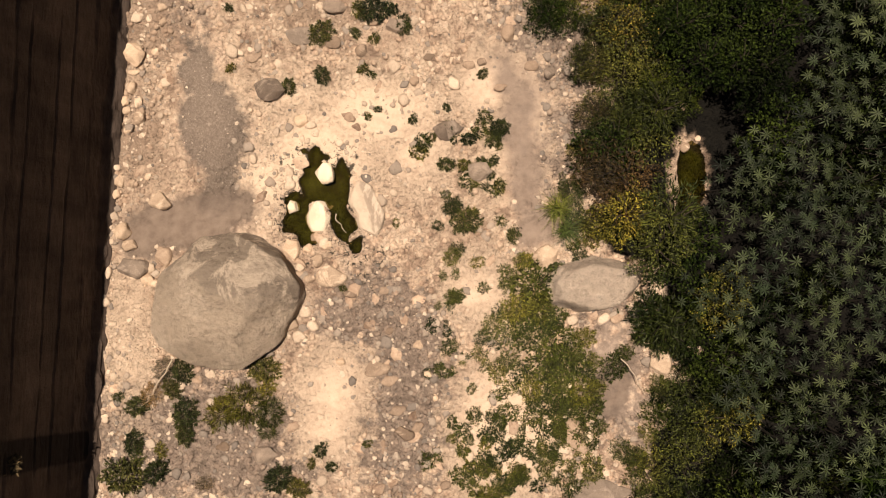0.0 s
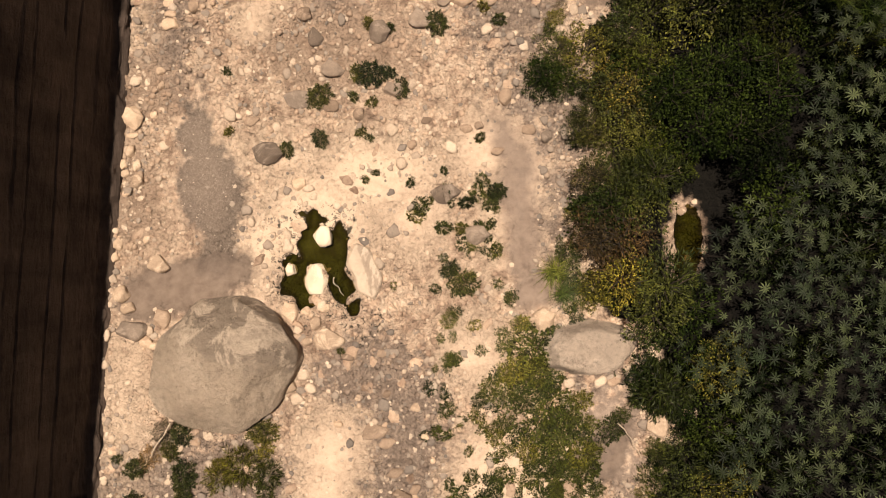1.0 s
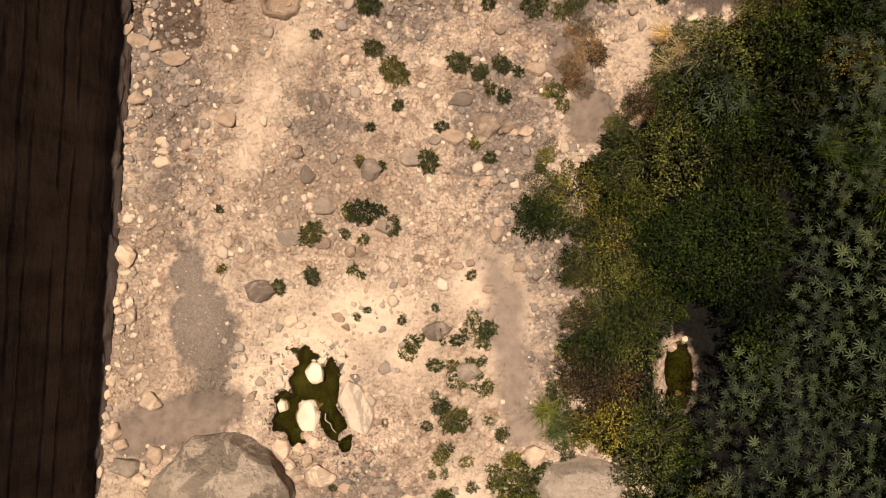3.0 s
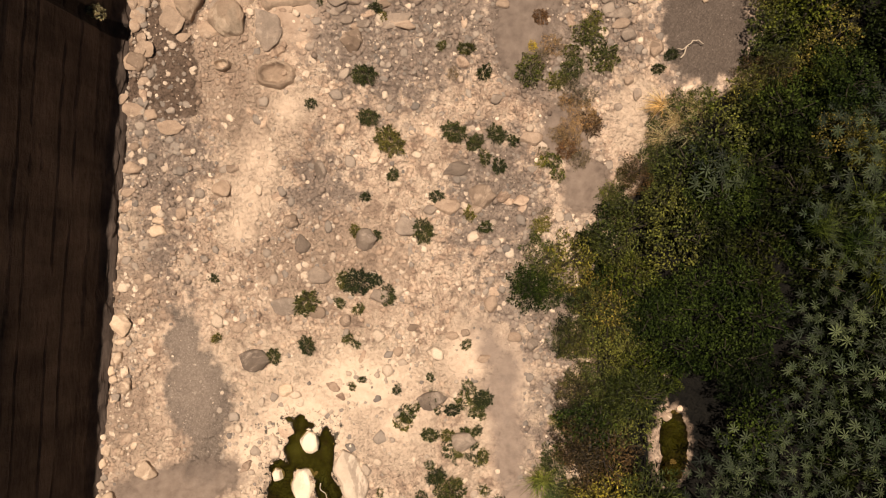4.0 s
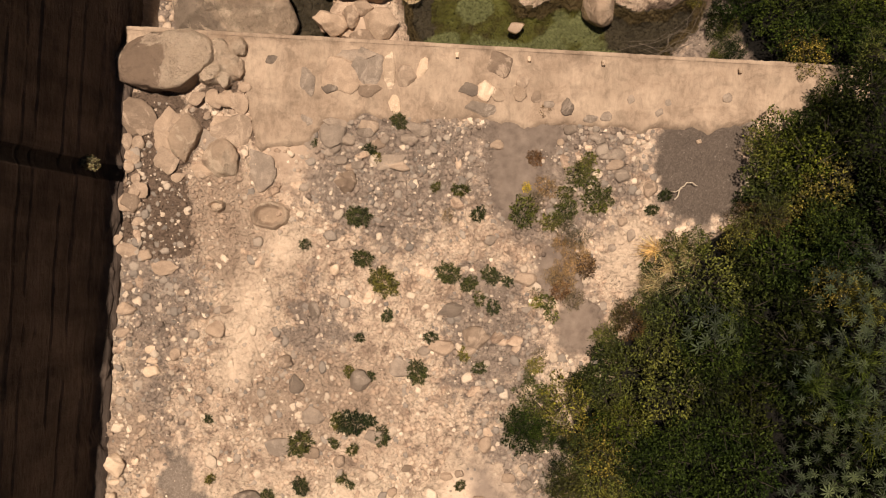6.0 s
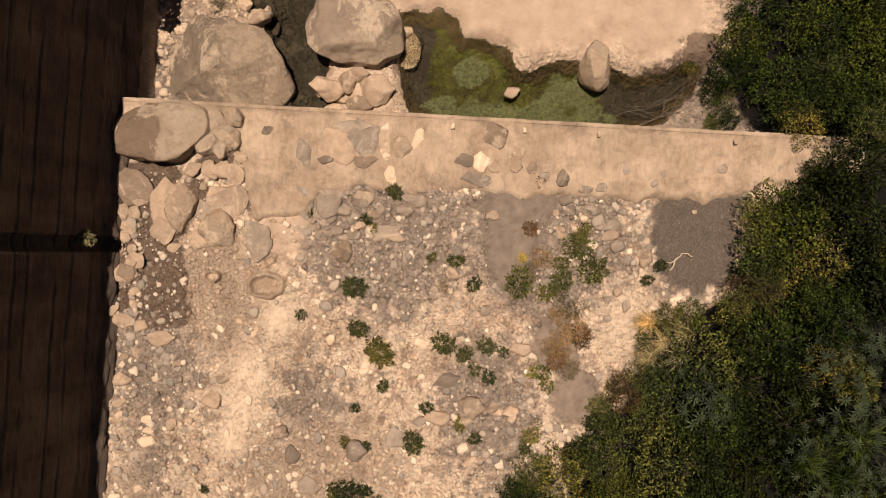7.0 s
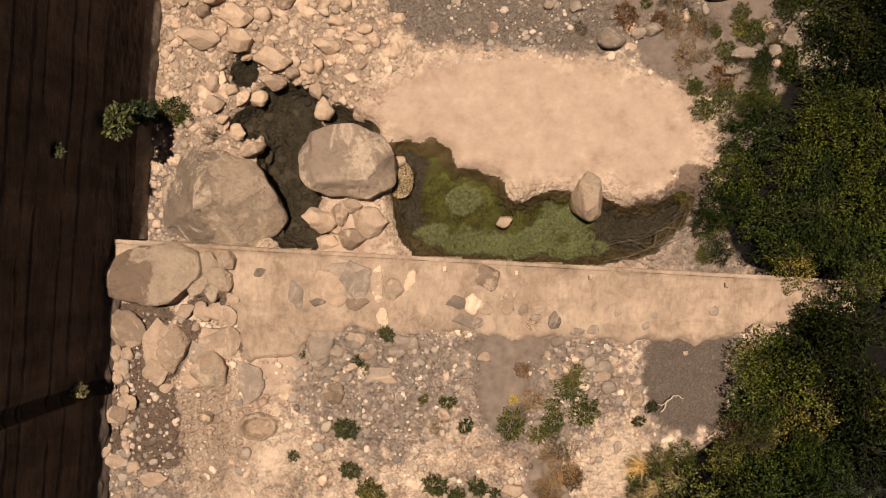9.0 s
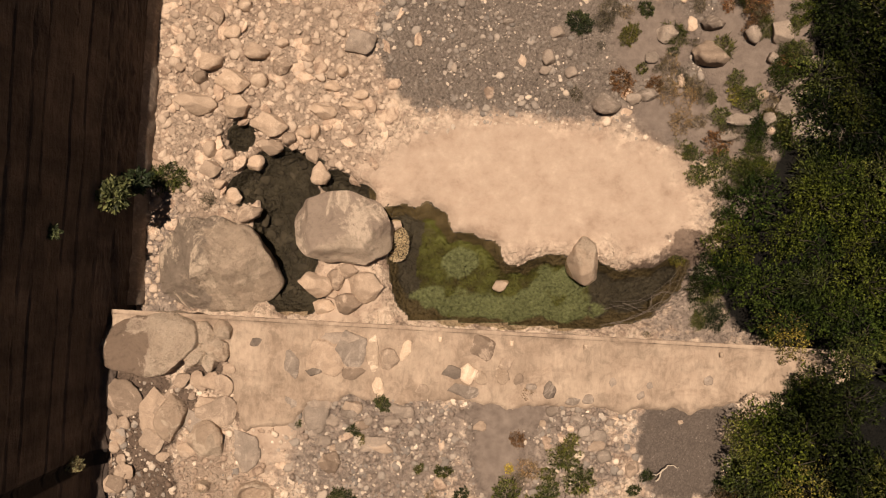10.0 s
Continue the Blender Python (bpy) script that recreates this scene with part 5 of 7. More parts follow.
# ---- weir ----
def build_weir():
    weir = tagged(new("weir"), "low worn concrete weir with a thin raised lip", "weir", kind="structure")
    us = np.arange(-6.05, 9.2, 0.06)
    vs = np.arange(-2.4, 0.001, 0.06)
    gu, gv = np.meshgrid(us, vs, indexing="ij")
    u, v = gu.ravel(), gv.ravel()
    south = np.interp(u, [-6, -3.7, -3.4, -2.3, -2.0, 1.1, 5.0, 5.9, 7.0, 8.0, 9.2], [-0.8, -0.8, -2.1, -2.0, -1.5, -1.45, -1.4, -1.34, -1.04, -0.78, -0.6]) + 0.26 * fbm(u, v * 0.3, 0.55, 5, 101)
    z = 0.085 + 0.02 * fbm(u, v, 0.5, 4, 103) - 0.30 * step(south - v, -0.05, 0.22)
    z -= 0.045 * step(field(u, v, [(-2.2, -0.36, 0.22, 0.13, 20)], 0.1, 0.2, 109), 0, 0.05)
    z[v > -0.03] = 0.118
    top = mesh_of("apron", np.stack([u, weir_y(u) + v - 0.09, z], 1), grid_faces(len(us), len(vs)), CONCRETE)
    part("apron", top, weir, "pale worn concrete apron")
    u = np.arange(-6.05, 9.2, 0.05)
    prof = [(-0.09, 0.02), (-0.088, 0.116), (-0.075, 0.124), (-0.02, 0.126), (-0.006, 0.122), (0.0, 0.1), (-0.02, 0.0), (-0.3, -0.35), (-0.38, -1.8)]
    pts = []
    for a in u:
        for k, (dv, hz) in enumerate(prof):
            w = 0.012 * float(noise.noise(Vector((a * 2.2, k * 0.4, 0)))) + 0.01 * float(noise.noise(Vector((a * 9, k, 3))))
            pts.append((a, weir_y(a) + dv + w, hz + (w if k < 6 else 0)))
    part("lip", mesh_of("lip", pts, grid_faces(len(u), len(prof))[:, ::-1], CONCRETE), weir, "thin raised concrete lip")
    # lime crust run down from the lip
    crust = mesh_of("lime_crust", *rock_arrays(4, 88, 5, 0.62, 0.3), STONE_PALE)
    part("lime_crust", crust, weir, "whitish lime crust", pose(-0.66, 12.14, 0.09, 0, 0, 3) @ Matrix.Diagonal((0.14, 0.5, 0.09, 1)))
    part("lime_crust", crust, weir, "whitish lime crust", pose(-0.55, 11.42, 0.08, 0, 0, 12) @ Matrix.Diagonal((0.13, 0.26, 0.09, 1)))
    # small pale plastic drain spouts set in the lip
    for a in (0.73, 2.2, 3.72, 6.52):
        bm = bmesh.new()
        bmesh.ops.create_cone(bm, cap_ends=True, segments=12, radius1=0.045, radius2=0.035, depth=0.1, matrix=Matrix.Rotation(radians(80), 4, "X"))
        me = bpy.data.meshes.new("spout")
        bm.to_mesh(me)
        bm.free()
        me.materials.append(STONE_PALE)
        part("spout", me, weir, "", pose(a, weir_y(a) - 0.24, 0.13))


# ---- stones ----
def rock_arrays(level, seed, cuts=7, flat=0.62, rough=0.16):
    v, f = sphere_arrays(level)
    rng = np.random.RandomState(seed)
    for _ in range(cuts):
        n = rng.normal(size=3)
        n /= np.linalg.norm(n)
        d = rng.uniform(0.55, 0.9)
        s = v @ n - d
        v = v - np.outer(np.where(s > 0, s * 0.95, 0), n)
    off = rng.rand(3) * 50
    k = np.array([noise.noise(Vector(p * 1.6 + off)) + 0.4 * noise.noise(Vector(p * 4.5 + off)) for p in v])
    v = v * (1 + rough * k)[:, None]
    v[:, :2] /= np.abs(v[:, :2]).max(0)
    v[:, 2] *= flat / np.abs(v[:, 2]).max()
    return v, f


ROCKS = {}
for mat_name, mat_ in (("pale", STONE_PALE), ("tan", STONE_TAN), ("mid", STONE_MID), ("grey", STONE_GREY)):
    ROCKS[mat_name] = [mesh_of("stone", *rock_arrays(3, 10 + i, 6 + i % 4), mat_) for i in range(7)]
DEEP_ROCKS = [mesh_of("stone", *rock_arrays(3, 10 + i, 6 + i % 4), STONE_DEEP) for i in range(5)]
BLOCKS = {}
for mat_name, mat_ in (("pale", STONE_PALE), ("tan", STONE_TAN), ("mid", STONE_MID), ("grey", STONE_GREY)):
    BLOCKS[mat_name] = [mesh_of("stone", *rock_arrays(4, 70 + i, 15, 0.62, 0.12), mat_) for i in range(5)]
TONE_WORDS = {"tan": "dusty tan rounded stone beside the lower pool", "pale": "pale buff rounded stone lying on the river bed", "mid": "buff-brown rounded stone lying on the river bed", "grey": "smooth grey stone half sunk in the river bed"}


def build_stones():
    rng = random.Random(5)
    for x, y, rx, ry, turn, shade in STONES:
        if x > 1.0 and y > 15.4:
            shade = max(shade, 0.5 + 0.4 * rng.random())
        if x < -2.4 and 6.5 < y < weir_y(x):
            shade = max(shade, 0.3 + 0.3 * rng.random() ** 3)
        kind = "pale" if shade < 0.22 else "mid" if shade < 0.55 else "grey"
        if y > weir_y(x) and shade < 0.5:
            kind = "tan"
        blocky = max(rx, ry) > 0.2
        ob = new("stone", rng.choice((BLOCKS if blocky else ROCKS)[kind]))
        if blocky:
            rx, ry = rx * 1.1, ry * 1.1
        on_weir = -1.6 < y - weir_y(x) < -0.1
        h = (0.5 if on_weir else 0.66 if y < weir_y(x) else 0.75) * min(rx, ry) * rng.uniform(0.8, 1.2)
        if max(rx, ry) > 0.34 and y < weir_y(x):
            h *= 0.6
        if y > weir_y(x):
            h *= 1.25
        elif x < -3.2 and y > 8.0:
            h *= 0.65
        z = float(ground_z(x, y)) if not on_weir else 0.075
        if y > weir_y(x):
            z = max(z, POOL_LEVEL - 0.08)
        ob.matrix_basis = pose(x, y, z + (0.22 if not on_weir else 0.0) * h, rng.uniform(-8, 8), rng.uniform(-8, 8), turn) @ Matrix.Diagonal((rx * 1.05, ry * 1.05, h / 0.62, 1))
        tagged(ob, TONE_WORDS[kind], "stone", "stones on the river bed")


def build_pool_stones():
    rng = random.Random(44)
    count = 0
    while count < 42:
        x, y = rng.uniform(-4.3, -1.9), rng.uniform(12.9, 16.6)
        z = float(ground_z(x, y))
        if y < weir_y(x) + 0.1 or z > POOL_LEVEL - 0.03:
            continue
        r = rng.uniform(0.07, 0.19)
        ob = new("stone", rng.choice(DEEP_ROCKS))
        ob.matrix_basis = pose(x, y, z - 0.02, rng.uniform(-8, 8), rng.uniform(-8, 8), rng.uniform(0, 360)) @ Matrix.Diagonal((r, r * rng.uniform(0.6, 0.9), min(0.1, 0.8 * (POOL_LEVEL - z)), 1))
        tagged(ob, "brown stone lying on the bottom of the pool", "stone", "stones in the pool")
        count += 1


def scatter(name, label, xy, size, material_, level, seed, sink=0.25, flat=0.65, level_at=None, smooth=False):
    """Many small stones joined into one thing."""
    rng = np.random.RandomState(seed)
    forms = [rock_arrays(level, seed + 31 * i, 13, flat, 0.34) for i in range(6)]
    z = ground_z(xy[:, 0], xy[:, 1]) if level_at is None else np.full(len(xy), level_at)
    allv, allf, base = [], [], 0
    fields = {k: [] for k in bed_fields(xy[:1, 0], xy[:1, 1])}
    pick = rng.randint(0, 6, len(xy))
    for k, (v, f) in enumerate(forms):
        at = np.where(pick == k)[0]
        a = rng.rand(len(at)) * 6.283
        s = size[at][:, None] * rng.uniform(0.7, 1.15, (len(at), 3))
        w = v[None] * s[:, None, :]
        c, sn = np.cos(a)[:, None], np.sin(a)[:, None]
        wx, wy = w[:, :, 0] * c - w[:, :, 1] * sn, w[:, :, 0] * sn + w[:, :, 1] * c
        w = np.stack([wx + xy[at, 0][:, None], wy + xy[at, 1][:, None], w[:, :, 2] + (z[at] + rng.uniform(sink - 0.5, sink, len(at)) * size[at])[:, None]], 2)
        allv.append(w.reshape(-1, 3))
        allf.append((f[None] + (base + np.arange(len(at)) * len(v))[:, None, None]).reshape(-1, 3))
        for k2, values in bed_fields(xy[at, 0], xy[at, 1]).items():
            fields[k2].append(np.repeat(values, len(v)))
        base += len(at) * len(v)
    ob = new(name, mesh_of(name, np.concatenate(allv), np.concatenate(allf), material_, smooth))
    for k2, values in fields.items():
        ob.data.attributes.new(k2, "FLOAT", "POINT").data.foreach_set("value", np.concatenate(values))
    return tagged(ob, label, "stones", kind="stuff")


def dry(x, y):
    """Where loose stones may lie."""
    low = y > weir_y(x)
    ok = (x > wall_x(y, -1.0 * low) + 0.08) & (inside_bank(x, y) < 0.6)
    ok &= (field(x, y, MUD + WASH, 0.1, 0.5, 63) < 0.05) & (field(x, y, BARE, 0.1, 0.5, 63) < 0.05)
    ok &= ~((y - weir_y(x) > -1.5) & (y - weir_y(x) < 0.05))
    ok &= np.where(low, ground_z(x, y) > POOL_LEVEL + 0.02, field(x, y, POND, 0.1, 0.3, 41) < -0.02)
    return ok


def build_cobbles():
    rng = np.random.RandomState(77)
    n = 130000
    x, y = rng.uniform(-7.2, 8.5, n), rng.uniform(-6.5, 22.5, n)
    ok = dry(x, y)
    x, y = x[ok], y[ok]
    grav, bright = field(x, y, GRAVEL, 0.1, 0.8, 61), field(x, y, BRIGHT, 0.3, 0.9, 65)
    dull = step(field(x, y, SILTY, 0.4, 0.9, 69), -0.3, 0.3)
    low = y > weir_y(x)
    rubble = step(fbm(x, y, 1.5, 4, 71), -0.25, 0.25)
    clump = step(fbm(x, y, 0.5, 3, 73), -0.1, 0.35)
    shore = np.abs(x - wall_x(y) - 0.35) < 0.35
    dens = 0.03 + 0.17 * rubble * (0.35 + 0.65 * clump) + 0.10 * dull * (0.4 + 0.6 * clump) + 0.12 * shore
    dens = np.where((bright > 0.1) & (y > -0.2), 0.06 + 0.08 * rubble, dens)
    bank = low & (x > -1.6) & (y < 15.9 + 0.1 * x)
    dens = np.where(bank, 0.003, dens)
    dens = np.where(low & (x < -0.3) & (y > 15.5), dens + 0.14, dens)
    dens = np.where(field(x, y, CREAM, 0.3, 0.9, 66) > 0.0, 0.22 * dens, dens)
    dens = np.where(field(x, y, MIRE, 0.1, 0.5, 51) > 0.0, 0.6 * dens, dens)
    smooth = (~low) & (np.hypot((x + 4.9) / 0.7, (y - 2.4) / 2.2) < 1)
    dens = np.where(smooth | (field(x, y, GRAVEL[:4], 0.1, 0.8, 61) > -0.1), 0.015, dens)
    roll = rng.rand(len(x))
    big = roll < dens * 0.3
    small = (roll >= dens * 0.3) & (roll < dens * 1.35 + 0.012)
    fine = (roll >= dens * 1.35 + 0.012) & (roll < dens * 1.65 + 0.04)
    small &= ~bank
    fine &= ~bank | (roll > 0.04)
    xy = np.stack([x, y], 1)
    grey = (grav > -0.1) & (rng.rand(len(x)) < 0.88) | (rng.rand(len(x)) < 0.14 + 0.6 * dull + 0.45 * (low & (x < 0)))
    sb = (0.05 + 0.11 * rng.rand(len(x)) ** 2.0) * np.where(low & (x < -0.3), 1.25, 1.0)
    sm = 0.018 + 0.042 * rng.rand(len(x)) ** 1.6
    ss = 0.010 + 0.012 * rng.rand(len(x))
    # the largest loose stones stand singly
    largest = np.argsort(np.where(big, sb, 0))[::-1][:290]
    forms = [mesh_of("cobble", *rock_arrays(3, 130 + i, 11, 0.42, 0.25), LOOSE_STONE) for i in range(9)]
    pick = random.Random(12)
    for i in largest:
        s = float(sb[i])
        ob = new("cobble", pick.choice(forms))
        ob.matrix_basis = pose(x[i], y[i], float(ground_z(x[i], y[i])) + pick.uniform(-0.22, 0.0) * s, pick.uniform(-10, 10), pick.uniform(-10, 10), pick.uniform(0, 360)) @ Matrix.Diagonal((s * 1.15, s * pick.uniform(0.6, 0.95), s * pick.uniform(0.8, 1.1), 1))
        tagged(ob, "loose dusty cobble bedded in the sand", "cobble", "loose cobbles of the bed")
    big[largest] = False
    dusty = low & (x < 0.4) & (grav < 0)
    scatter("cobbles", "tan dust-covered cobbles beside the lower pool", xy[big & dusty], sb[big & dusty], COBBLE_TAN, 2, 16, 0.25, 0.5, smooth=True)
    scatter("pebbles", "tan dust-covered pebbles beside the lower pool", xy[small & dusty], sm[small & dusty], COBBLE_TAN, 1, 18, 0.3)
    big, small = big & ~dusty, small & ~dusty
    scatter("cobbles", "loose buff cobbles half bedded in the sandy bed", xy[big & ~grey], sb[big & ~grey], COBBLE, 2, 11, 0.2, 0.42, smooth=True)
    scatter("cobbles", "dull grey cobbles half bedded in the silt", xy[big & grey], sb[big & grey], COBBLE_GREY, 2, 12, 0.2, 0.42, smooth=True)
    n = 15000
    ux, uy = rng.uniform(-7.0, 5.0, n), rng.uniform(-5.8, 11.2, n)
    keep = dry(ux, uy) & (field(ux, uy, GRAVEL[:6], 0.1, 0.8, 61) < -0.1) & (rng.rand(n) < 0.25 + 0.75 * step(fbm(ux, uy, 1.1, 3, 75), -0.2, 0.2))
    keep &= np.hypot((ux + 4.9) / 0.7, (uy - 2.4) / 2.2) > 1
    keep &= (field(ux, uy, CREAM, 0.3, 0.9, 66) < 0.0) & (field(ux, uy, BRIGHT, 0.3, 0.9, 65) < 0.1)
    scatter("stones", "dust-covered stones bedded flush in the sand", np.stack([ux, uy], 1)[keep], (0.028 + 0.06 * rng.rand(n) ** 2)[keep], DUSTED, 1, 19, 0.22, 0.5, smooth=True)
    scatter("pebbles", "pale pebbles strewn over the bed", xy[small & ~grey], sm[small & ~grey], PEBBLE, 1, 13, 0.3)
    scatter("pebbles", "dull grey pebbles among the silt and gravel", xy[small & grey], sm[small & grey], COBBLE_GREY, 1, 14, 0.3)
    scatter("pebbles", "fine gravel sprinkled over the sand", xy[fine], ss[fine], PEBBLE, 1, 15)


def boulder(name, label, cx, cy, base, height, planes, material_, seed, rough=0.07, lean=12, top=0.8, tilt=(0, 0), soft=14, facets=5, cuts=()):
    """A boulder whose plan is cut by upright planes: (degrees, metres from its middle)."""
    v, f = sphere_arrays(6 if height > 0.6 else 5)
    if cuts:
        v = np.sign(v) * np.abs(v) ** 0.72
    reach = max(d for _, d in planes) * 1.18
    v = v * np.array([reach, reach, height])
    for k, (a, d) in enumerate(planes):
        e = radians(lean + 9 * math.sin(seed + 2.3 * k))
        n = np.array([math.cos(radians(a)) * math.cos(e), math.sin(radians(a)) * math.cos(e), math.sin(e)])
        s = v @ n - d * math.cos(e) * 0.98
        v = v - np.outer(np.where(s > 0, s * 0.93, 0), n)
    for a, e, share in cuts:
        n = np.array([math.cos(radians(a)) * math.cos(radians(e)), math.sin(radians(a)) * math.cos(radians(e)), math.sin(radians(e))])
        s = v @ n - (v @ n).max() * share
        v = v - np.outer(np.where(s > 0, s, 0), n)
    rng = np.random.RandomState(seed)
    for _ in range(facets):
        a, e = rng.rand() * 6.283, rng.uniform(0.5, 1.0) if facets < 9 else rng.uniform(0.55, 1.35)
        n = np.array([math.cos(a) * math.cos(e), math.sin(a) * math.cos(e), math.sin(e)])
        s = v @ n - (v @ n).max() * (rng.uniform(0.86, 0.96) if facets < 9 else rng.uniform(0.78, 0.93))
        v = v - np.outer(np.where(s > 0, s * (0.9 if facets < 9 else 1.0), 0), n)
    n = np.array([math.sin(radians(tilt[0])), math.sin(radians(tilt[1])), 1.0])
    n /= np.linalg.norm(n)
    s = v @ n - height * top
    v = v - np.outer(np.where(s > 0, s * 0.8, 0), n)
    e = np.concatenate([f[:, [0, 1]], f[:, [1, 2]], f[:, [2, 0]]])
    share = np.bincount(e[:, 0], minlength=len(v))[:, None]
    for _ in range(soft if height > 0.6 else 3):
        total = np.zeros_like(v)
        for q in range(3):
            total[:, q] = np.bincount(e[:, 0], v[e[:, 1], q], len(v))
        v = 0.4 * v + 0.6 * total / share
    off = Vector((seed * 3.1, seed * 1.7, seed))
    k = np.array([noise.noise(Vector(p) * 1.1 + off) + 0.45 * noise.noise(Vector(p) * 2.7 + off) + 0.25 * noise.noise(Vector(p) * 6 + off) - 0.5 * abs(noise.noise(Vector(p) * 1.9 - off)) for p in v])
    v = v + (v / np.linalg.norm(v, axis=1)[:, None]) * (rough * k)[:, None]
    ob = new(name, mesh_of(name, v, f, material_))
    ob.location = (cx, cy, base)
    return tagged(ob, label, "boulder")


def hollow_rock(cx, cy, reach, material_):
    """A low rock with a worn basin in its top."""
    turns, steps = 56, 14
    v, f = [], []
    for k in range(steps):
        q = k / (steps - 1)
        lift = 0.035 + 0.15 * math.exp(-((q - 0.72) / 0.16) ** 2) - 0.2 * max(0.0, q - 0.85) / 0.15
        for i in range(turns):
            a = 2 * math.pi * i / turns
            out = reach * q * (1.0 + 0.12 * noise.noise(Vector((2 * math.cos(a), 2 * math.sin(a), 7.0))))
            p = Vector((out * math.cos(a), 0.72 * out * math.sin(a), 0))
            v.append((p.x, p.y, lift * (1.0 + 0.5 * noise.noise(p * 5.0)) + 0.02 * noise.noise(p * 11.0)))
    for k in range(steps - 1):
        for i in range(turns):
            n = (i + 1) % turns
            f.append((k * turns + i, (k + 1) * turns + i, (k + 1) * turns + n, k * turns + n))
    ob = new("rock", mesh_of("rock", v, f, material_))
    ob.location = (cx, cy, float(ground_z(cx, cy)))
    return tagged(ob, "low pale rock with a basin worn into its top", "rock")


# ---- plants ----
def leaf_cloud(count, spread_, height, length, width, seed, up=0.5, hollow=0.5, material_=None, name="crown"):
    """A ragged crown of small folded leaves, one unit in radius."""
    rng = np.random.RandomState(seed)
    a, r = rng.rand(count) * 6.283, np.sqrt(rng.rand(count))
    lumps = 0.72 + 0.28 * np.sin(a * 3 + seed) * np.cos(a * 5 + 2 * seed) + 0.16 * rng.rand(count)
    x, y = spread_ * r * lumps * np.cos(a), spread_ * r * lumps * np.sin(a)
    roof = height * np.sqrt(np.clip(1.05 - r * r, 0, 1)) * (0.5 + 0.8 * lattice(x * 3.6 / spread_ + 40, y * 3.6 / spread_ + 40, seed))
    z = roof * (hollow + (1 - hollow) * rng.rand(count) ** 0.6)
    d = np.stack([np.cos(a + rng.normal(0, 0.9, count)), np.sin(a + rng.normal(0, 0.9, count)), rng.normal(0.1, 0.45, count)], 1)
    d /= np.linalg.norm(d, axis=1)[:, None]
    n = np.stack([rng.normal(0, 1 - up, count), rng.normal(0, 1 - up, count), np.full(count, 0.7)], 1)
    side = np.cross(d, n)
    side /= np.linalg.norm(side, axis=1)[:, None] + 1e-6
    n = np.cross(side, d)
    L = length * rng.uniform(0.6, 1.3, count)[:, None]
    W = width * rng.uniform(0.7, 1.2, count)[:, None]
    o = np.stack([x, y, z], 1)
    v = np.stack([o, o + d * L * 0.45 + side * W * 0.5 + n * W * 0.2, o + d * L - n * L * 0.15, o + d * L * 0.45 - side * W * 0.5 + n * W * 0.2], 1)
    i = np.arange(count)[:, None] * 4
    f = np.concatenate([i + np.array([[0, 1, 2]]), i + np.array([[0, 2, 3]])])
    return mesh_of(name, v.reshape(-1, 3), f, material_, False)


def stem_mesh(name, twigs, height, reach, thick, seed, material_):
    rng = np.random.RandomState(seed)
    v, f = [], []
    for k in range(twigs):
        a = rng.rand() * 6.283
        r = reach * rng.uniform(0.3, 1)
        pts = [(0.06 * math.cos(a), 0.06 * math.sin(a), -0.06), (0.45 * r * math.cos(a), 0.45 * r * math.sin(a), height * 0.55), (r * math.cos(a + 0.3), r * math.sin(a + 0.3), height * rng.uniform(0.7, 1))]
        for j, p in enumerate(pts):
            t = thick * (1, 0.7, 0.25)[j]
            v += [(p[0] + t * math.cos(q), p[1] + t * math.sin(q), p[2]) for q in (0, 2.09, 4.19)]
        b = k * 9
        for j in (0, 3):
            for q in range(3):
                f.append((b + j + q, b + j + (q + 1) % 3, b + j + 3 + (q + 1) % 3, b + j + 3 + q))
    return mesh_of(name, v, f, material_)


def plant(name, label, category, group, crown, stem, m):
    ob = tagged(new(name), label, category, group)
    part("crown", crown, ob)
    part("stem", stem, ob)
    ob.matrix_basis = m
    return ob


SHRUB_KINDS = [
    ("shrub", "small dark green leafy shrub growing in gravel", LEAF_SHRUB, 0.75, 0.30, 0.13),
    ("shrub", "low olive-green bushy shrub on the river bed", LEAF_OLIVE, 0.6, 0.24, 0.10),
    ("shrub", "fresh green low spreading herb clump on sand", LEAF_LIGHT, 0.35, 0.22, 0.12),
    ("dry_shrub", "dry grey-brown twiggy shrub with few leaves", LEAF_DRY, 0.6, 0.26, 0.045),
    ("grass_clump", "olive clump of wiry grass and weeds", LEAF_OLIVE, 0.4, 0.5, 0.04),
    ("flowering_shrub", "small shrub covered in yellow flowers", LEAF_YELLOW, 0.6, 0.2, 0.12),
    ("dry_shrub", "rust-brown withered low shrub", LEAF_RUST, 0.45, 0.22, 0.10),
]


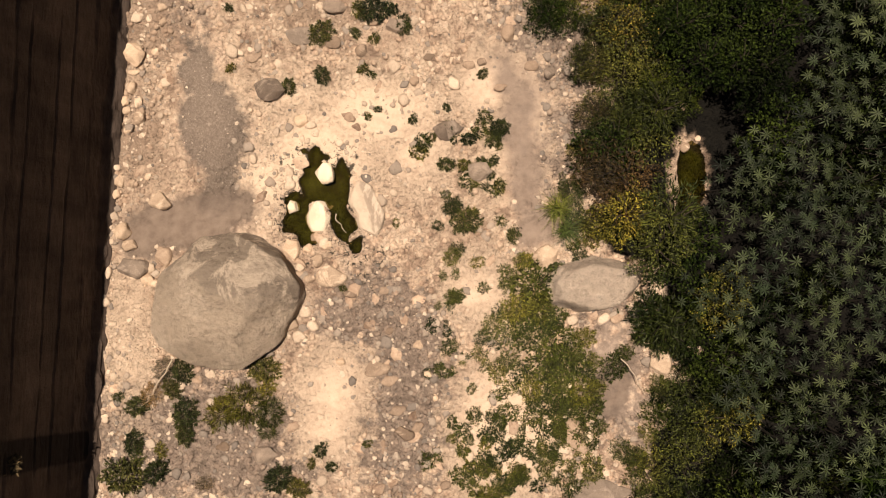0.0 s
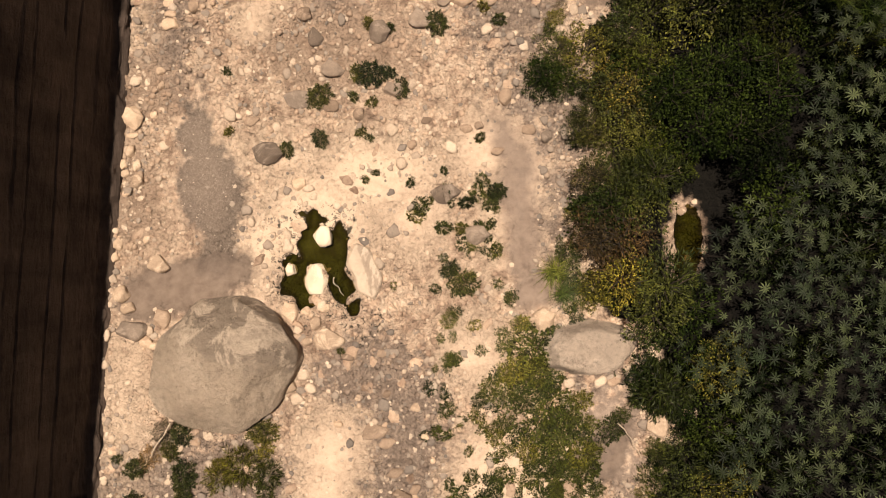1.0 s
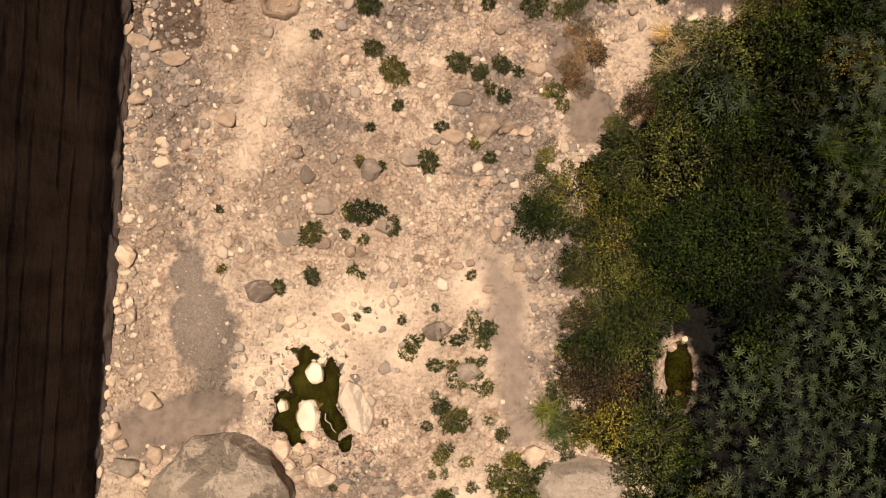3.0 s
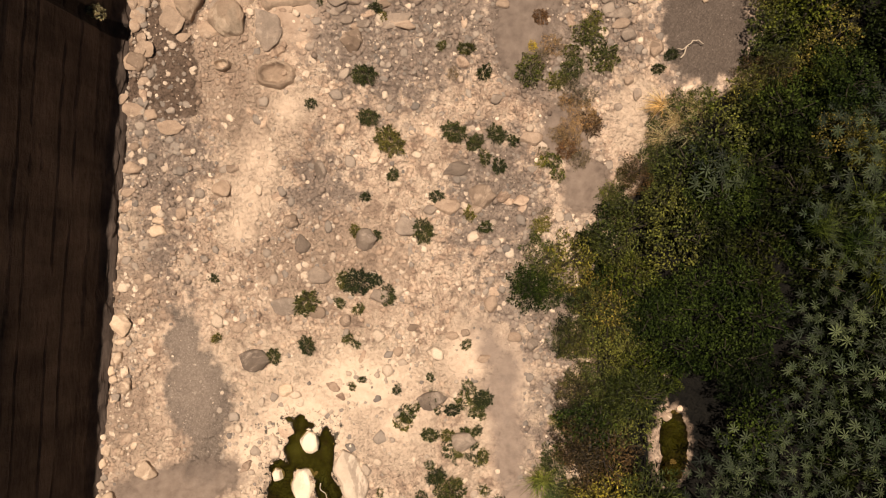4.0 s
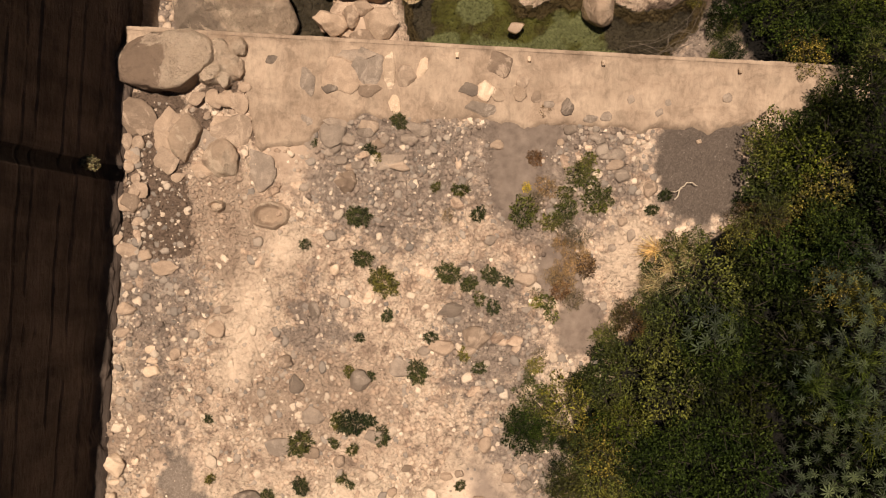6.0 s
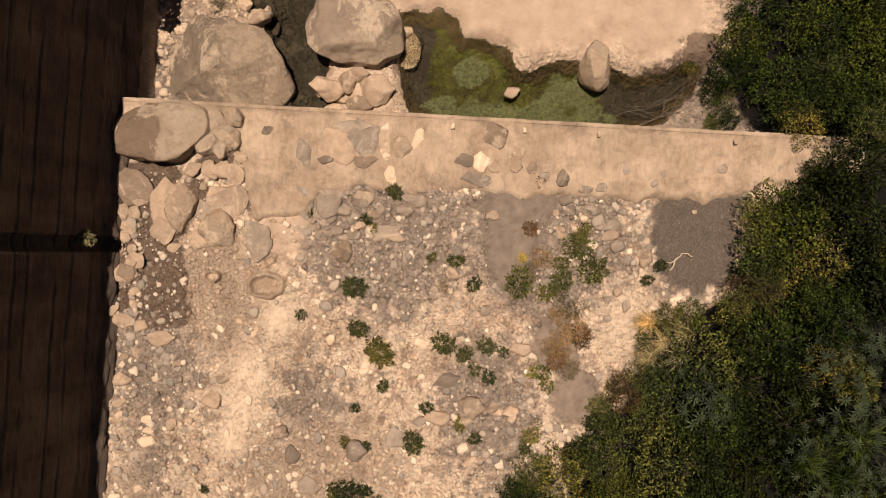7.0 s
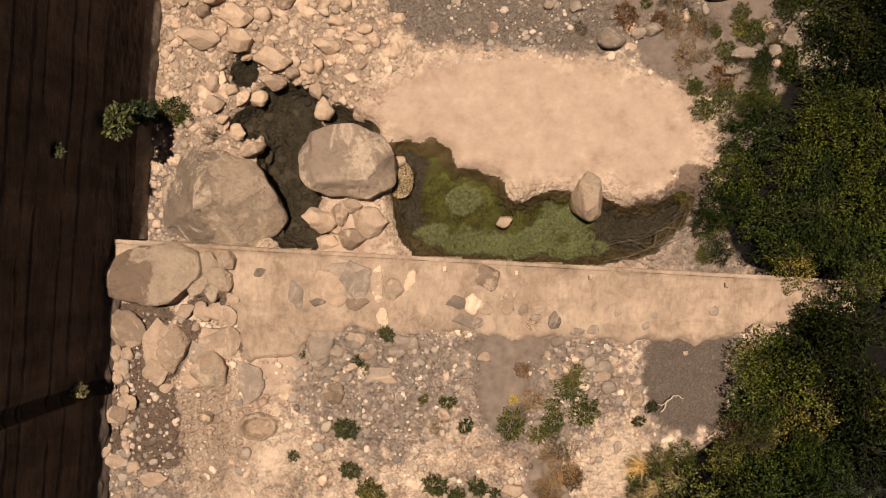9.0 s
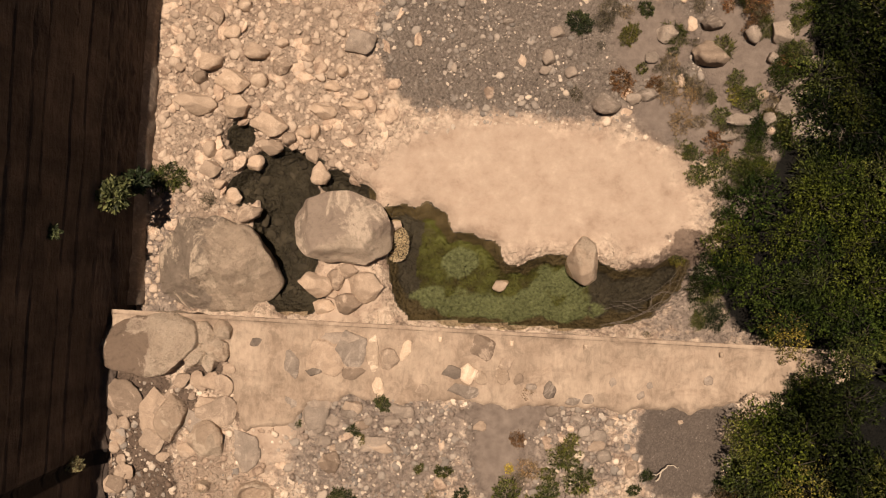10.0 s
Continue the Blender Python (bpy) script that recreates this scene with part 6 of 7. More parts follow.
def build_shrubs():
    rng = random.Random(9)
    made = {}
    for k, (name, label, mat_, h, length, width) in enumerate(SHRUB_KINDS):
        for size in (0, 1):
            fine = 1.0 if size == 0 else 0.62
            for j in range(3):
                crown = leaf_cloud(320 if size == 0 else 800, 1.0, h, length * fine, width * fine, 200 + 10 * k + j + 5 * size, 0.35, 0.25, mat_)
                made[k, size, j] = (crown, stem_mesh("stems", 7, h * 0.85, 0.7, 0.025, 300 + k + j, STEM))
    herbs = []
    while len(herbs) < 45:
        x, y = rng.gauss(0.55, 0.5), rng.uniform(-2.6, 2.6)
        if x < 1.25 and fbm(np.array(x), np.array(y), 0.7, 3, 133) > 0.0 and float(field(np.array(x), np.array(y), WASH, 0.1, 0.5, 63)) < 0.0:
            herbs.append((x, y, rng.uniform(0.07, 0.17), rng.choice((1, 2, 2, 2))))
    while len(herbs) < 155:
        x, y = rng.uniform(-0.2, 2.9), rng.uniform(-5.6, 0.3)
        if fbm(np.array(x), np.array(y), 0.9, 3, 131) > 0.05 - 0.1 * (x - 1.2) and inside_bank(x, y) < 0:
            herbs.append((x, y, rng.uniform(0.07, 0.19), rng.choice((1, 2, 2))))
    scrub = []
    while len(scrub) < 34:
        x, y = rng.uniform(4.2, 8.4), rng.uniform(16.3, 19.8)
        if inside_bank(x, y) < 0.3 and x + 0.9 * y > 20.4:
            scrub.append((x, y, rng.uniform(0.1, 0.3), rng.choice((3, 3, 6, 4, 1))))
    for x, y, r, k in SHRUBS + herbs + scrub:
        name, label, mat_, h, _, _ = SHRUB_KINDS[k]
        crown, stem = made[k, 0 if r < 0.17 else 1, rng.randrange(3)]
        s = r * 1.25
        m = pose(x, y, float(ground_z(x, y)) - 0.01, rng.uniform(-8, 8), rng.uniform(-8, 8), rng.uniform(0, 360)) @ Matrix.Diagonal((s, s * rng.uniform(0.85, 1.1), s, 1))
        plant(name, label, "shrub", "shrubs on the river bed", crown, stem, m)


def palmate_leaf(name, lobes, length, width, seed, material_):
    """One deeply cut hand-shaped leaf, its lobes drooping at the tips."""
    rng = np.random.RandomState(seed)
    v, f = [(0, 0, 0.0)], []
    for k in range(lobes):
        a = radians(-155 + 310 * k / (lobes - 1)) + rng.normal(0, 0.05)
        L = length * (1.0 - 0.42 * abs(k / (lobes - 1) * 2 - 1) ** 1.5) * rng.uniform(0.9, 1.08)
        c, s = math.cos(a), math.sin(a)
        b = len(v)
        for d, w, h in ((0.2, 0.4, 0.008), (0.58, 1.0, 0.0)):
            hw = width * w * 0.5
            v += [(c * L * d - s * hw, s * L * d + c * hw, h + 0.012 * w), (c * L * d, s * L * d, h), (c * L * d + s * hw, s * L * d - c * hw, h + 0.012 * w)]
        v.append((c * L, s * L, -0.3 * L * 0.45))
        f += [(0, b + 1, b), (0, b + 2, b + 1)]
        for q in (0, 1):
            f += [(b + q, b + q + 1, b + q + 4), (b + q, b + q + 4, b + q + 3)]
        f += [(b + 3, b + 4, b + 6), (b + 4, b + 5, b + 6)]
    return mesh_of(name, v, f, material_)


CASTOR_Y, CASTOR_X = [-7, -5, -2, 1.2, 2.6, 4.5, 6.2, 9.0], [5.9, 5.7, 5.0, 4.9, 6.3, 6.6, 7.0, 7.8]


def build_castors():
    rng = random.Random(31)
    leaves = [palmate_leaf("leaf", n, 0.185, 0.034, 50 + n, LEAF_CASTOR) for n in (7, 8, 9, 8)]
    stalk = stem_mesh("stem", 3, 1.0, 0.05, 0.018, 60, STEM)
    spots = []
    y = -7.0
    while y < 9.0:
        x = 4.9
        while x < 9.6:
            px, py = x + rng.uniform(-0.2, 0.2), y + rng.uniform(-0.2, 0.2)
            west = float(np.interp(py, CASTOR_Y, CASTOR_X))
            if px > west + rng.uniform(-0.2, 0.3) and not (abs(px - 6.65) < 0.3 and 3.5 < py < 8.0):
                spots.append((px, py))
            x += 0.5
        y += 0.5
    spots += [(5.42, 7.05), (5.68, 7.12), (5.72, 6.82), (5.45, 6.78)]
    for px, py in spots:
        tall = rng.uniform(1.35, 1.75) + 0.12 * (px - 5.5)
        g = float(ground_z(px, py))
        tall = max(0.7, tall - g)
        if (px, py) in spots[-4:]:
            tall = 1.45 - g
        ob = tagged(new("castor_plant"), "castor oil plant with grey-green star-shaped leaves", "plant", "castor plants of the thicket")
        ob.matrix_basis = pose(px, py, g, 0, 0, rng.uniform(0, 360))
        part("stem", stalk, ob, "", Matrix.Diagonal((1, 1, tall, 1)))
        for k in range(rng.randint(8, 11)):
            a = k * 137.5 + rng.uniform(-20, 20)
            r = (0.05 + 0.06 * k ** 0.85) * (1.1 if (px, py) in spots[-4:] else 1.0)
            s = rng.uniform(0.6, 1.0) * (1.25 if (px, py) in spots[-4:] else 1.0)
            m = pose(r * math.cos(radians(a)), r * math.sin(radians(a)), tall - 0.06 * k, 0, 0, a) @ pose(0, 0, 0, rng.uniform(-15, 15), rng.uniform(5, 25), 0) @ Matrix.Scale(s, 4)
            part("leaf", rng.choice(leaves), ob, "", m)


BANK_KINDS = [
    ("bush", "dense dark green small-leaved bush on the bank", LEAF_GREEN),
    ("bush", "olive and yellow-green bush at the thicket's edge", LEAF_OLIVE),
    ("bush", "thicket bush with leaves blackened to stand for shade", LEAF_SHADED),
    ("bush", "light green willowy bush with narrow leaves", LEAF_LIGHT),
    ("bush", "yellowing bush with small leaves at the bank", LEAF_GOLD),
    ("bush", "brown half-withered bush on the bank", LEAF_BROWN),
]


def build_bank():
    rng = random.Random(17)
    forms = {}
    for k, (_, _, mat_) in enumerate(BANK_KINDS):
        for j in range(3):
            length, width = ((0.06, 0.036), (0.056, 0.033), (0.068, 0.04), (0.12, 0.025), (0.054, 0.032), (0.046, 0.022))[k]
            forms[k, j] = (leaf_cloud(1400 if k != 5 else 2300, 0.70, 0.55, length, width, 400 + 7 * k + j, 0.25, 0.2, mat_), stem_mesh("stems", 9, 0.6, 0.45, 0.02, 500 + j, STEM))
    y = -7.2
    while y < 22.5:
        x = 2.0
        while x < (9.8 if y < 11 else 11.6):
            px, py = x + rng.uniform(-0.25, 0.25), y + rng.uniform(-0.25, 0.25)
            x += 0.72
            deep = float(inside_bank(px, py))
            if deep < 0.55:
                continue
            lane = abs(px - 6.65) < 0.34 and 3.5 < py < 8.0
            if field(np.array(px), np.array(py), SIDE_POND, 0, 1, 1) > -0.22:
                continue
            if math.hypot((px - 3.04) / 1.35, (py + 0.73) / 0.95) < 1:
                continue
            if -1.5 < py - weir_y(px) < 0.25 and px < 7.7:
                continue
            north = py > 8.5
            if deep > 1.5 and rng.random() < (0.6 if py < 8.5 and px > float(np.interp(py, CASTOR_Y, CASTOR_X)) + 0.5 else 0.04 if py > weir_y(px) else 0.34 if px > 6.6 and py > 4 else 0.08):
                continue
            if deep < 1.7:
                k = rng.choice((1, 1, 1, 0, 3) if not north else (1, 0, 1, 4))
            elif north or px > 7.5 and py > 5.0:
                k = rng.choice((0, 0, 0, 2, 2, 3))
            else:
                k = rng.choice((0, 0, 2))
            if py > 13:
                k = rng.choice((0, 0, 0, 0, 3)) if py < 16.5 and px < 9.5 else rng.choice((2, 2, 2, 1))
            # lane and castor understorey take the blackened leaves in place of deep shade
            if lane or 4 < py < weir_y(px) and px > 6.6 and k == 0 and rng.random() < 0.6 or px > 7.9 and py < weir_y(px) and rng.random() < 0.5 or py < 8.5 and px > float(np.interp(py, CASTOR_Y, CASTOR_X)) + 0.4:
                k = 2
            g = float(ground_z(px, py))
            top = 0.35 + 0.55 * min(1.0, deep / 1.4) + (0.9 * float(step(np.array(px), 6.5, 8.5)) if north else 0.25 * float(step(np.array(px), 4.5, 6.5)))
            if py > weir_y(px) + 0.2:
                top = g + 0.45 + 0.45 * min(1.0, deep / 2.0) + rng.uniform(-0.1, 0.25)
            top += 0.5 * float(fbm(np.array(px), np.array(py), 1.7, 2, 140)) + rng.uniform(-0.2, 0.25)
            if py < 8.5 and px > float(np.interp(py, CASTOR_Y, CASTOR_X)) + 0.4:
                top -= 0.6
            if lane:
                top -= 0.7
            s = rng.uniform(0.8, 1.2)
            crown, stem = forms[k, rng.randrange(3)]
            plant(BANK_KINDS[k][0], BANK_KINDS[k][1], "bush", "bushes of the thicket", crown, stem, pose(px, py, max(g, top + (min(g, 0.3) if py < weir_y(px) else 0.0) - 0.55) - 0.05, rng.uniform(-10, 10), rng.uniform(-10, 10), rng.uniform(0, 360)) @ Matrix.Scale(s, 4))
        y += 0.72
    # clumps that stand out from the rest
    for px, py, pz, s, k in CLUMPS:
        if 1.0 < py < 8.5 and px < 5.0:
            pz += 0.28
        if py > 8.0 and px > 7.0 and k > 0:
            k = (0, 0, 2, 0, 1, 1)[k] if py < 10.3 else 0
        crown, stem = forms[k, rng.randrange(3)]
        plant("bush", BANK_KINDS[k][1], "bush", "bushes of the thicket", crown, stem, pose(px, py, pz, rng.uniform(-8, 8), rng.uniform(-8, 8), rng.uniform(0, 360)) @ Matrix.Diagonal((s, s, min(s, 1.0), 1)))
    # ragged fringe
    for _ in range(105):
        py = rng.uniform(-6.5, 21)
        px = float(np.interp(py, EDGE_Y, EDGE_X)) + rng.uniform(-0.1, 0.55)
        if math.hypot((px - 3.04) / 1.3, (py + 0.73) / 0.85) < 1 or -1.7 < py - weir_y(px) < 0.3 or field(np.array(px), np.array(py), SIDE_POND, 0, 1, 1) > -0.3:
            continue
        k = rng.choice((1, 1, 0, 3, 2))
        crown, stem = forms[k, rng.randrange(3)]
        plant("bush", BANK_KINDS[k][1], "bush", "bushes of the thicket", crown, stem, pose(px, py, float(ground_z(px, py)) - 0.05, rng.uniform(-10, 10), rng.uniform(-10, 10), rng.uniform(0, 360)) @ Matrix.Scale(rng.uniform(0.3, 0.6), 4))


def build_far_thicket():
    """Scrub that goes on over the hillside to the east."""
    rng = np.random.RandomState(71)
    n = 26000
    x, y = 10 + 26 * rng.rand(n) ** 1.4, rng.uniform(-22, 42, n)
    z = ground_z(x, y) + (0.5 + 0.8 * np.clip(fbm(x, y, 2.0, 3, 161), -0.4, 1)) * rng.rand(n) ** 0.5
    a, L = rng.rand(n) * 6.283, rng.uniform(0.2, 0.42, n)
    d = np.stack([np.cos(a) * L, np.sin(a) * L, rng.normal(0, 0.4, n) * L], 1)
    s = np.stack([-np.sin(a) * L * 0.3, np.cos(a) * L * 0.3, rng.normal(0, 0.3, n) * L], 1)
    o = np.stack([x, y, z], 1)
    v = np.stack([o, o + d * 0.5 + s, o + d, o + d * 0.5 - s], 1).reshape(-1, 3)
    i = np.arange(n)[:, None] * 4
    f = np.concatenate([i + np.array([[0, 1, 2]]), i + np.array([[0, 2, 3]])])
    tagged(new("thicket", mesh_of("thicket", v, f, LEAF_GREEN, False)), "dark green scrub covering the hillside", "thicket", kind="stuff")


def blades(name, count, length, width, lean, drift, seed, material_):
    """Long curved grass blades from one root."""
    rng = np.random.RandomState(seed)
    v, f = [], []
    for k in range(count):
        a = rng.rand() * 6.283
        L, tip = length * rng.uniform(0.55, 1.1), lean * rng.uniform(0.5, 1.2)
        dx, dy = math.cos(a) * tip + drift[0], math.sin(a) * tip + drift[1]
        ox, oy = 0.25 * length * rng.normal(0, 0.5), 0.25 * length * rng.normal(0, 0.5)
        sx, sy = -math.sin(a) * width / 2, math.cos(a) * width / 2
        b = len(v)
        for t, w in ((0, 0.7), (0.35, 1.0), (0.7, 0.7), (1.0, 0.1)):
            px, py, pz = ox + dx * L * t * t, oy + dy * L * t * t, L * (t - 0.42 * t * t)
            v += [(px + sx * w, py + sy * w, pz), (px - sx * w, py - sy * w, pz)]
        f += [(b + q, b + q + 1, b + q + 3, b + q + 2) for q in (0, 2, 4)]
    return mesh_of(name, v, f, material_, False)


def build_tussocks():
    for x, y, z, r, kind, label in TUSSOCKS:
        mat_ = {"green": GRASS, "olive": LEAF_OLIVE, "straw": STRAW, "dark": LEAF_GREEN}[kind]
        drift = (-0.5, 0.0) if kind == "straw" else (0, 0)
        me = blades("tuft", 170 if kind != "straw" else 110, 1.0, 0.022, 0.85, drift, int(100 * abs(x)), mat_)
        ob = tagged(new("grass_tussock"), label, "grass", "grass tussocks")
        part("tuft", me, ob)
        part("root", stem_mesh("root", 8, 0.3, 0.25, 0.03, 7, STEM), ob)
        ob.matrix_basis = pose(x, y, z, 0, 0, 0) @ Matrix.Scale(r, 4)


def stick(label, points, thick, seed=3):
    """A crooked dead branch through some points, tapered."""
    rng = random.Random(seed + int(100 * abs(points[0][0])))
    fine = []
    for (ax, ay, az), (bx, by, bz) in zip(points, points[1:]):
        for t in (0.0, 0.33, 0.66):
            j = 0.04 if 0 < t else 0.0
            fine.append((ax + (bx - ax) * t + rng.uniform(-j, j), ay + (by - ay) * t + rng.uniform(-j, j), az + (bz - az) * t + rng.uniform(0, j)))
    points = fine + [points[-1]]
    cu = bpy.data.curves.new("stick", "CURVE")
    cu.dimensions, cu.bevel_depth, cu.bevel_resolution, cu.use_fill_caps = "3D", thick, 2, True
    sp = cu.splines.new("NURBS")
    sp.points.add(len(points) - 1)
    sp.use_endpoint_u, sp.order_u = True, 3
    for k, (p, (x, y, z)) in enumerate(zip(sp.points, points)):
        p.co = (x + rng.uniform(-0.015, 0.015), y + rng.uniform(-0.015, 0.015), z, 1)
        p.radius = 1.0 - 0.6 * k / len(points)
    cu.materials.append(ROOT if "root" in label else DEADWOOD)
    tmp = bpy.data.objects.new("stick", cu)
    me = bpy.data.meshes.new_from_object(tmp)
    bpy.data.objects.remove(tmp)
    return tagged(new("stick", me), label, "stick")


def wall_plant(x, y, z, r, mat_, label, seed):
    crown = leaf_cloud(420, 1.0, 0.8, 0.34, 0.2, seed, 0.3, 0.2, mat_)
    plant("wall_plant", label, "plant", "plants rooted in the wall", crown, stem_mesh("stem", 8, 0.7, 0.7, 0.03, seed, STEM), pose(x, y, z, 0, 35, 0) @ Matrix.Scale(r, 4))


build_ground()
build_water("pond_water", -3.7, -1.3, -0.4, 2.9, POND_LEVEL, POND_WATER, "still olive-green pond water among the stones")
build_water("pond_water", 4.2, 5.7, 0.2, 3.8, -0.05, POND_WATER, "still brown pond water under overhanging leaves")
build_water("pool_water", -4.6, 6.6, 12.3, 17.2, POOL_LEVEL, POOL_WATER, "shallow clear pool below the weir with green algae")
build_riffle()
build_wall()
build_weir()
build_stones()
build_pool_stones()
boulder('boulder', 'huge grey-brown boulder, smooth above and rough below', -4.26, -1.03, 0.0, 1.1, [(170, 1.5), (135, 1.36), (100, 1.36), (65, 1.36), (30, 1.40), (0, 1.50), (-30, 1.27), (-60, 1.26), (-95, 1.45), (-130, 1.58), (-160, 1.58)], BOULDER, 1, facets=2, soft=3, lean=2, cuts=[(95, 52, 0.72), (-35, 45, 0.70), (-150, 60, 0.80), (20, 60, 0.78), (-95, 48, 0.74)])
boulder('boulder', 'large angular tan boulder standing against the weir', -4.22, 13.90, -1.2, 1.35, [(170, 1.33), (135, 1.12), (100, 1.13), (65, 1.07), (30, 1.05), (0, 1.40), (-30, 1.43), (-60, 1.30), (-95, 1.05), (-130, 1.2), (-160, 1.38)], TAN_BOULDER, 2, top=0.95, lean=-2, facets=0, soft=1, rough=0.10, cuts=[(172, 52, 0.56), (70, 50, 0.62), (12, 66, 0.70), (-38, 44, 0.62), (-100, 46, 0.60)])
boulder('boulder', 'large flat-topped boulder overhanging the pool', -1.45, 14.68, -1.12, 0.95, [(170, 1.1), (135, 0.92), (100, 0.82), (65, 0.74), (30, 0.94), (0, 1.12), (-30, 1.14), (-60, 0.94), (-95, 0.76), (-130, 0.73), (-160, 1.03)], FLAT_BOULDER, 3, lean=-7, top=0.74, facets=1, soft=1, rough=0.09, tilt=(-5, 8), cuts=[(-95, 40, 0.72), (40, 48, 0.76), (170, 38, 0.72), (-20, 40, 0.78), (100, 80, 0.8)])
boulder('boulder', 'smooth pale egg-shaped boulder at the sand bank', 3.95, 14.00, -1.2, 0.4, [(162, 0.34), (131, 0.48), (57, 0.51), (11, 0.32), (-9, 0.33), (-48, 0.49), (-128, 0.46), (-166, 0.3)], SLAB_STONE, 4)
boulder('boulder', 'broad rock wedged at the wall, stained brown', -5.05, 12.2, 0.1, 0.42, [(175, 1.28), (150, 1.36), (120, 1.08), (95, 0.68), (60, 0.8), (25, 0.9), (0, 0.86), (-35, 0.72), (-62, 0.5), (-88, 0.52), (-105, 0.68), (-130, 1.0), (-155, 1.26)], WEDGED_ROCK, 5, lean=4, tilt=(5, 3), top=0.68, soft=2, facets=9, rough=0.13)
for bx, by, turn, size, seed in ((-4.12, 12.42, 0, 0.3, 31), (-3.82, 12.2, 50, 0.26, 32), (-4.3, 12.02, 20, 0.24, 33), (-4.0, 11.86, 80, 0.2, 34), (-3.72, 12.5, 130, 0.2, 35)):
    ring = [(turn + a - 180, size * (1.0 + 0.25 * math.sin(seed + a / 40.0))) for a in range(0, 360, 45)]
    boulder('rock', 'broken pale rock lying along the weir top', bx, by, 0.08, 0.26, ring, SLAB_STONE, seed, lean=6, top=0.7, soft=1, facets=12, rough=0.07)
boulder('boulder', 'long tilted rock in the wet silt', -4.86, 10.72, 0.0, 0.22, [(150, 0.26), (60, 0.5), (20, 0.42), (-30, 0.26), (-110, 0.5), (-150, 0.4)], SLAB_STONE, 17, rough=0.1)
boulder('boulder', 'split grey-sided slab leaning in the silt', -4.15, 10.35, -0.03, 0.24, [(150, 0.3), (100, 0.36), (40, 0.34), (-20, 0.46), (-60, 0.55), (-120, 0.36), (-170, 0.45)], SLAB_STONE, 18, rough=0.12, facets=12, soft=1)
boulder('boulder', 'cream flat slab of rock with a grey hollow top', -1.55, 0.83, -0.06, 0.2, [(-65, 0.66), (115, 0.66), (70, 0.5), (25, 0.32), (-20, 0.42), (160, 0.4), (-155, 0.31), (-110, 0.5)], HOLLOW_STONE, 6, top=0.7)
oval = [(a, math.hypot(1.04 * math.cos(radians(a - 8)), 0.56 * math.sin(radians(a - 8)))) for a in range(-180, 180, 24)]
boulder('boulder', 'long pale boulder overgrown with dry grass', 3.04, -0.73, -0.05, 0.7, oval, ROUGH_PALE, 7, rough=0.07, soft=12)
boulder('stone', 'white flat stone island in the pond', -2.43, 1.55, -0.07, 0.15, [(144, 0.17), (77, 0.22), (4, 0.18), (-76, 0.22), (-148, 0.16)], WHITE_STONE, 8)
boulder('stone', 'white flat stone island in the pond', -2.56, 0.68, -0.07, 0.15, [(166, 0.24), (84, 0.33), (17, 0.23), (-18, 0.25), (-90, 0.35), (-160, 0.25)], WHITE_STONE, 9)
boulder('stone', 'white flat stone island in the pond', -3.09, 0.89, -0.07, 0.14, [(155, 0.11), (70, 0.14), (3, 0.12), (-75, 0.14), (-152, 0.12)], WHITE_STONE, 10)

stick('thin dark root trailing along the pool edge', [(4.30, 12.51, -1.20), (4.94, 12.67, -1.20), (5.45, 12.90, -1.20), (5.88, 13.00, -1.15), (6.26, 13.32, -1.15)], 0.007)
stick('thin dark root trailing along the pool edge', [(5.56, 12.75, -1.15), (5.42, 13.07, -1.10), (5.69, 13.32, -1.10), (6.11, 13.30, -1.10), (6.36, 13.52, -1.10)], 0.006)
root_dice = random.Random(8)
for k in range(8):
    ax, ay = root_dice.uniform(4.3, 5.6), root_dice.uniform(12.55, 13.1)
    bx, by = root_dice.uniform(6.0, 6.7), root_dice.uniform(12.9, 14.1)
    bow = root_dice.uniform(-0.3, 0.1)
    stick('thin dark root trailing along the pool edge', [(ax, ay, -1.21), (0.6 * ax + 0.4 * bx, 0.6 * ay + 0.4 * by + bow, -1.17), (0.25 * ax + 0.75 * bx, 0.25 * ay + 0.75 * by + 0.6 * bow, -1.13), (bx, by, -1.1)], root_dice.uniform(0.003, 0.007), seed=20 + k)
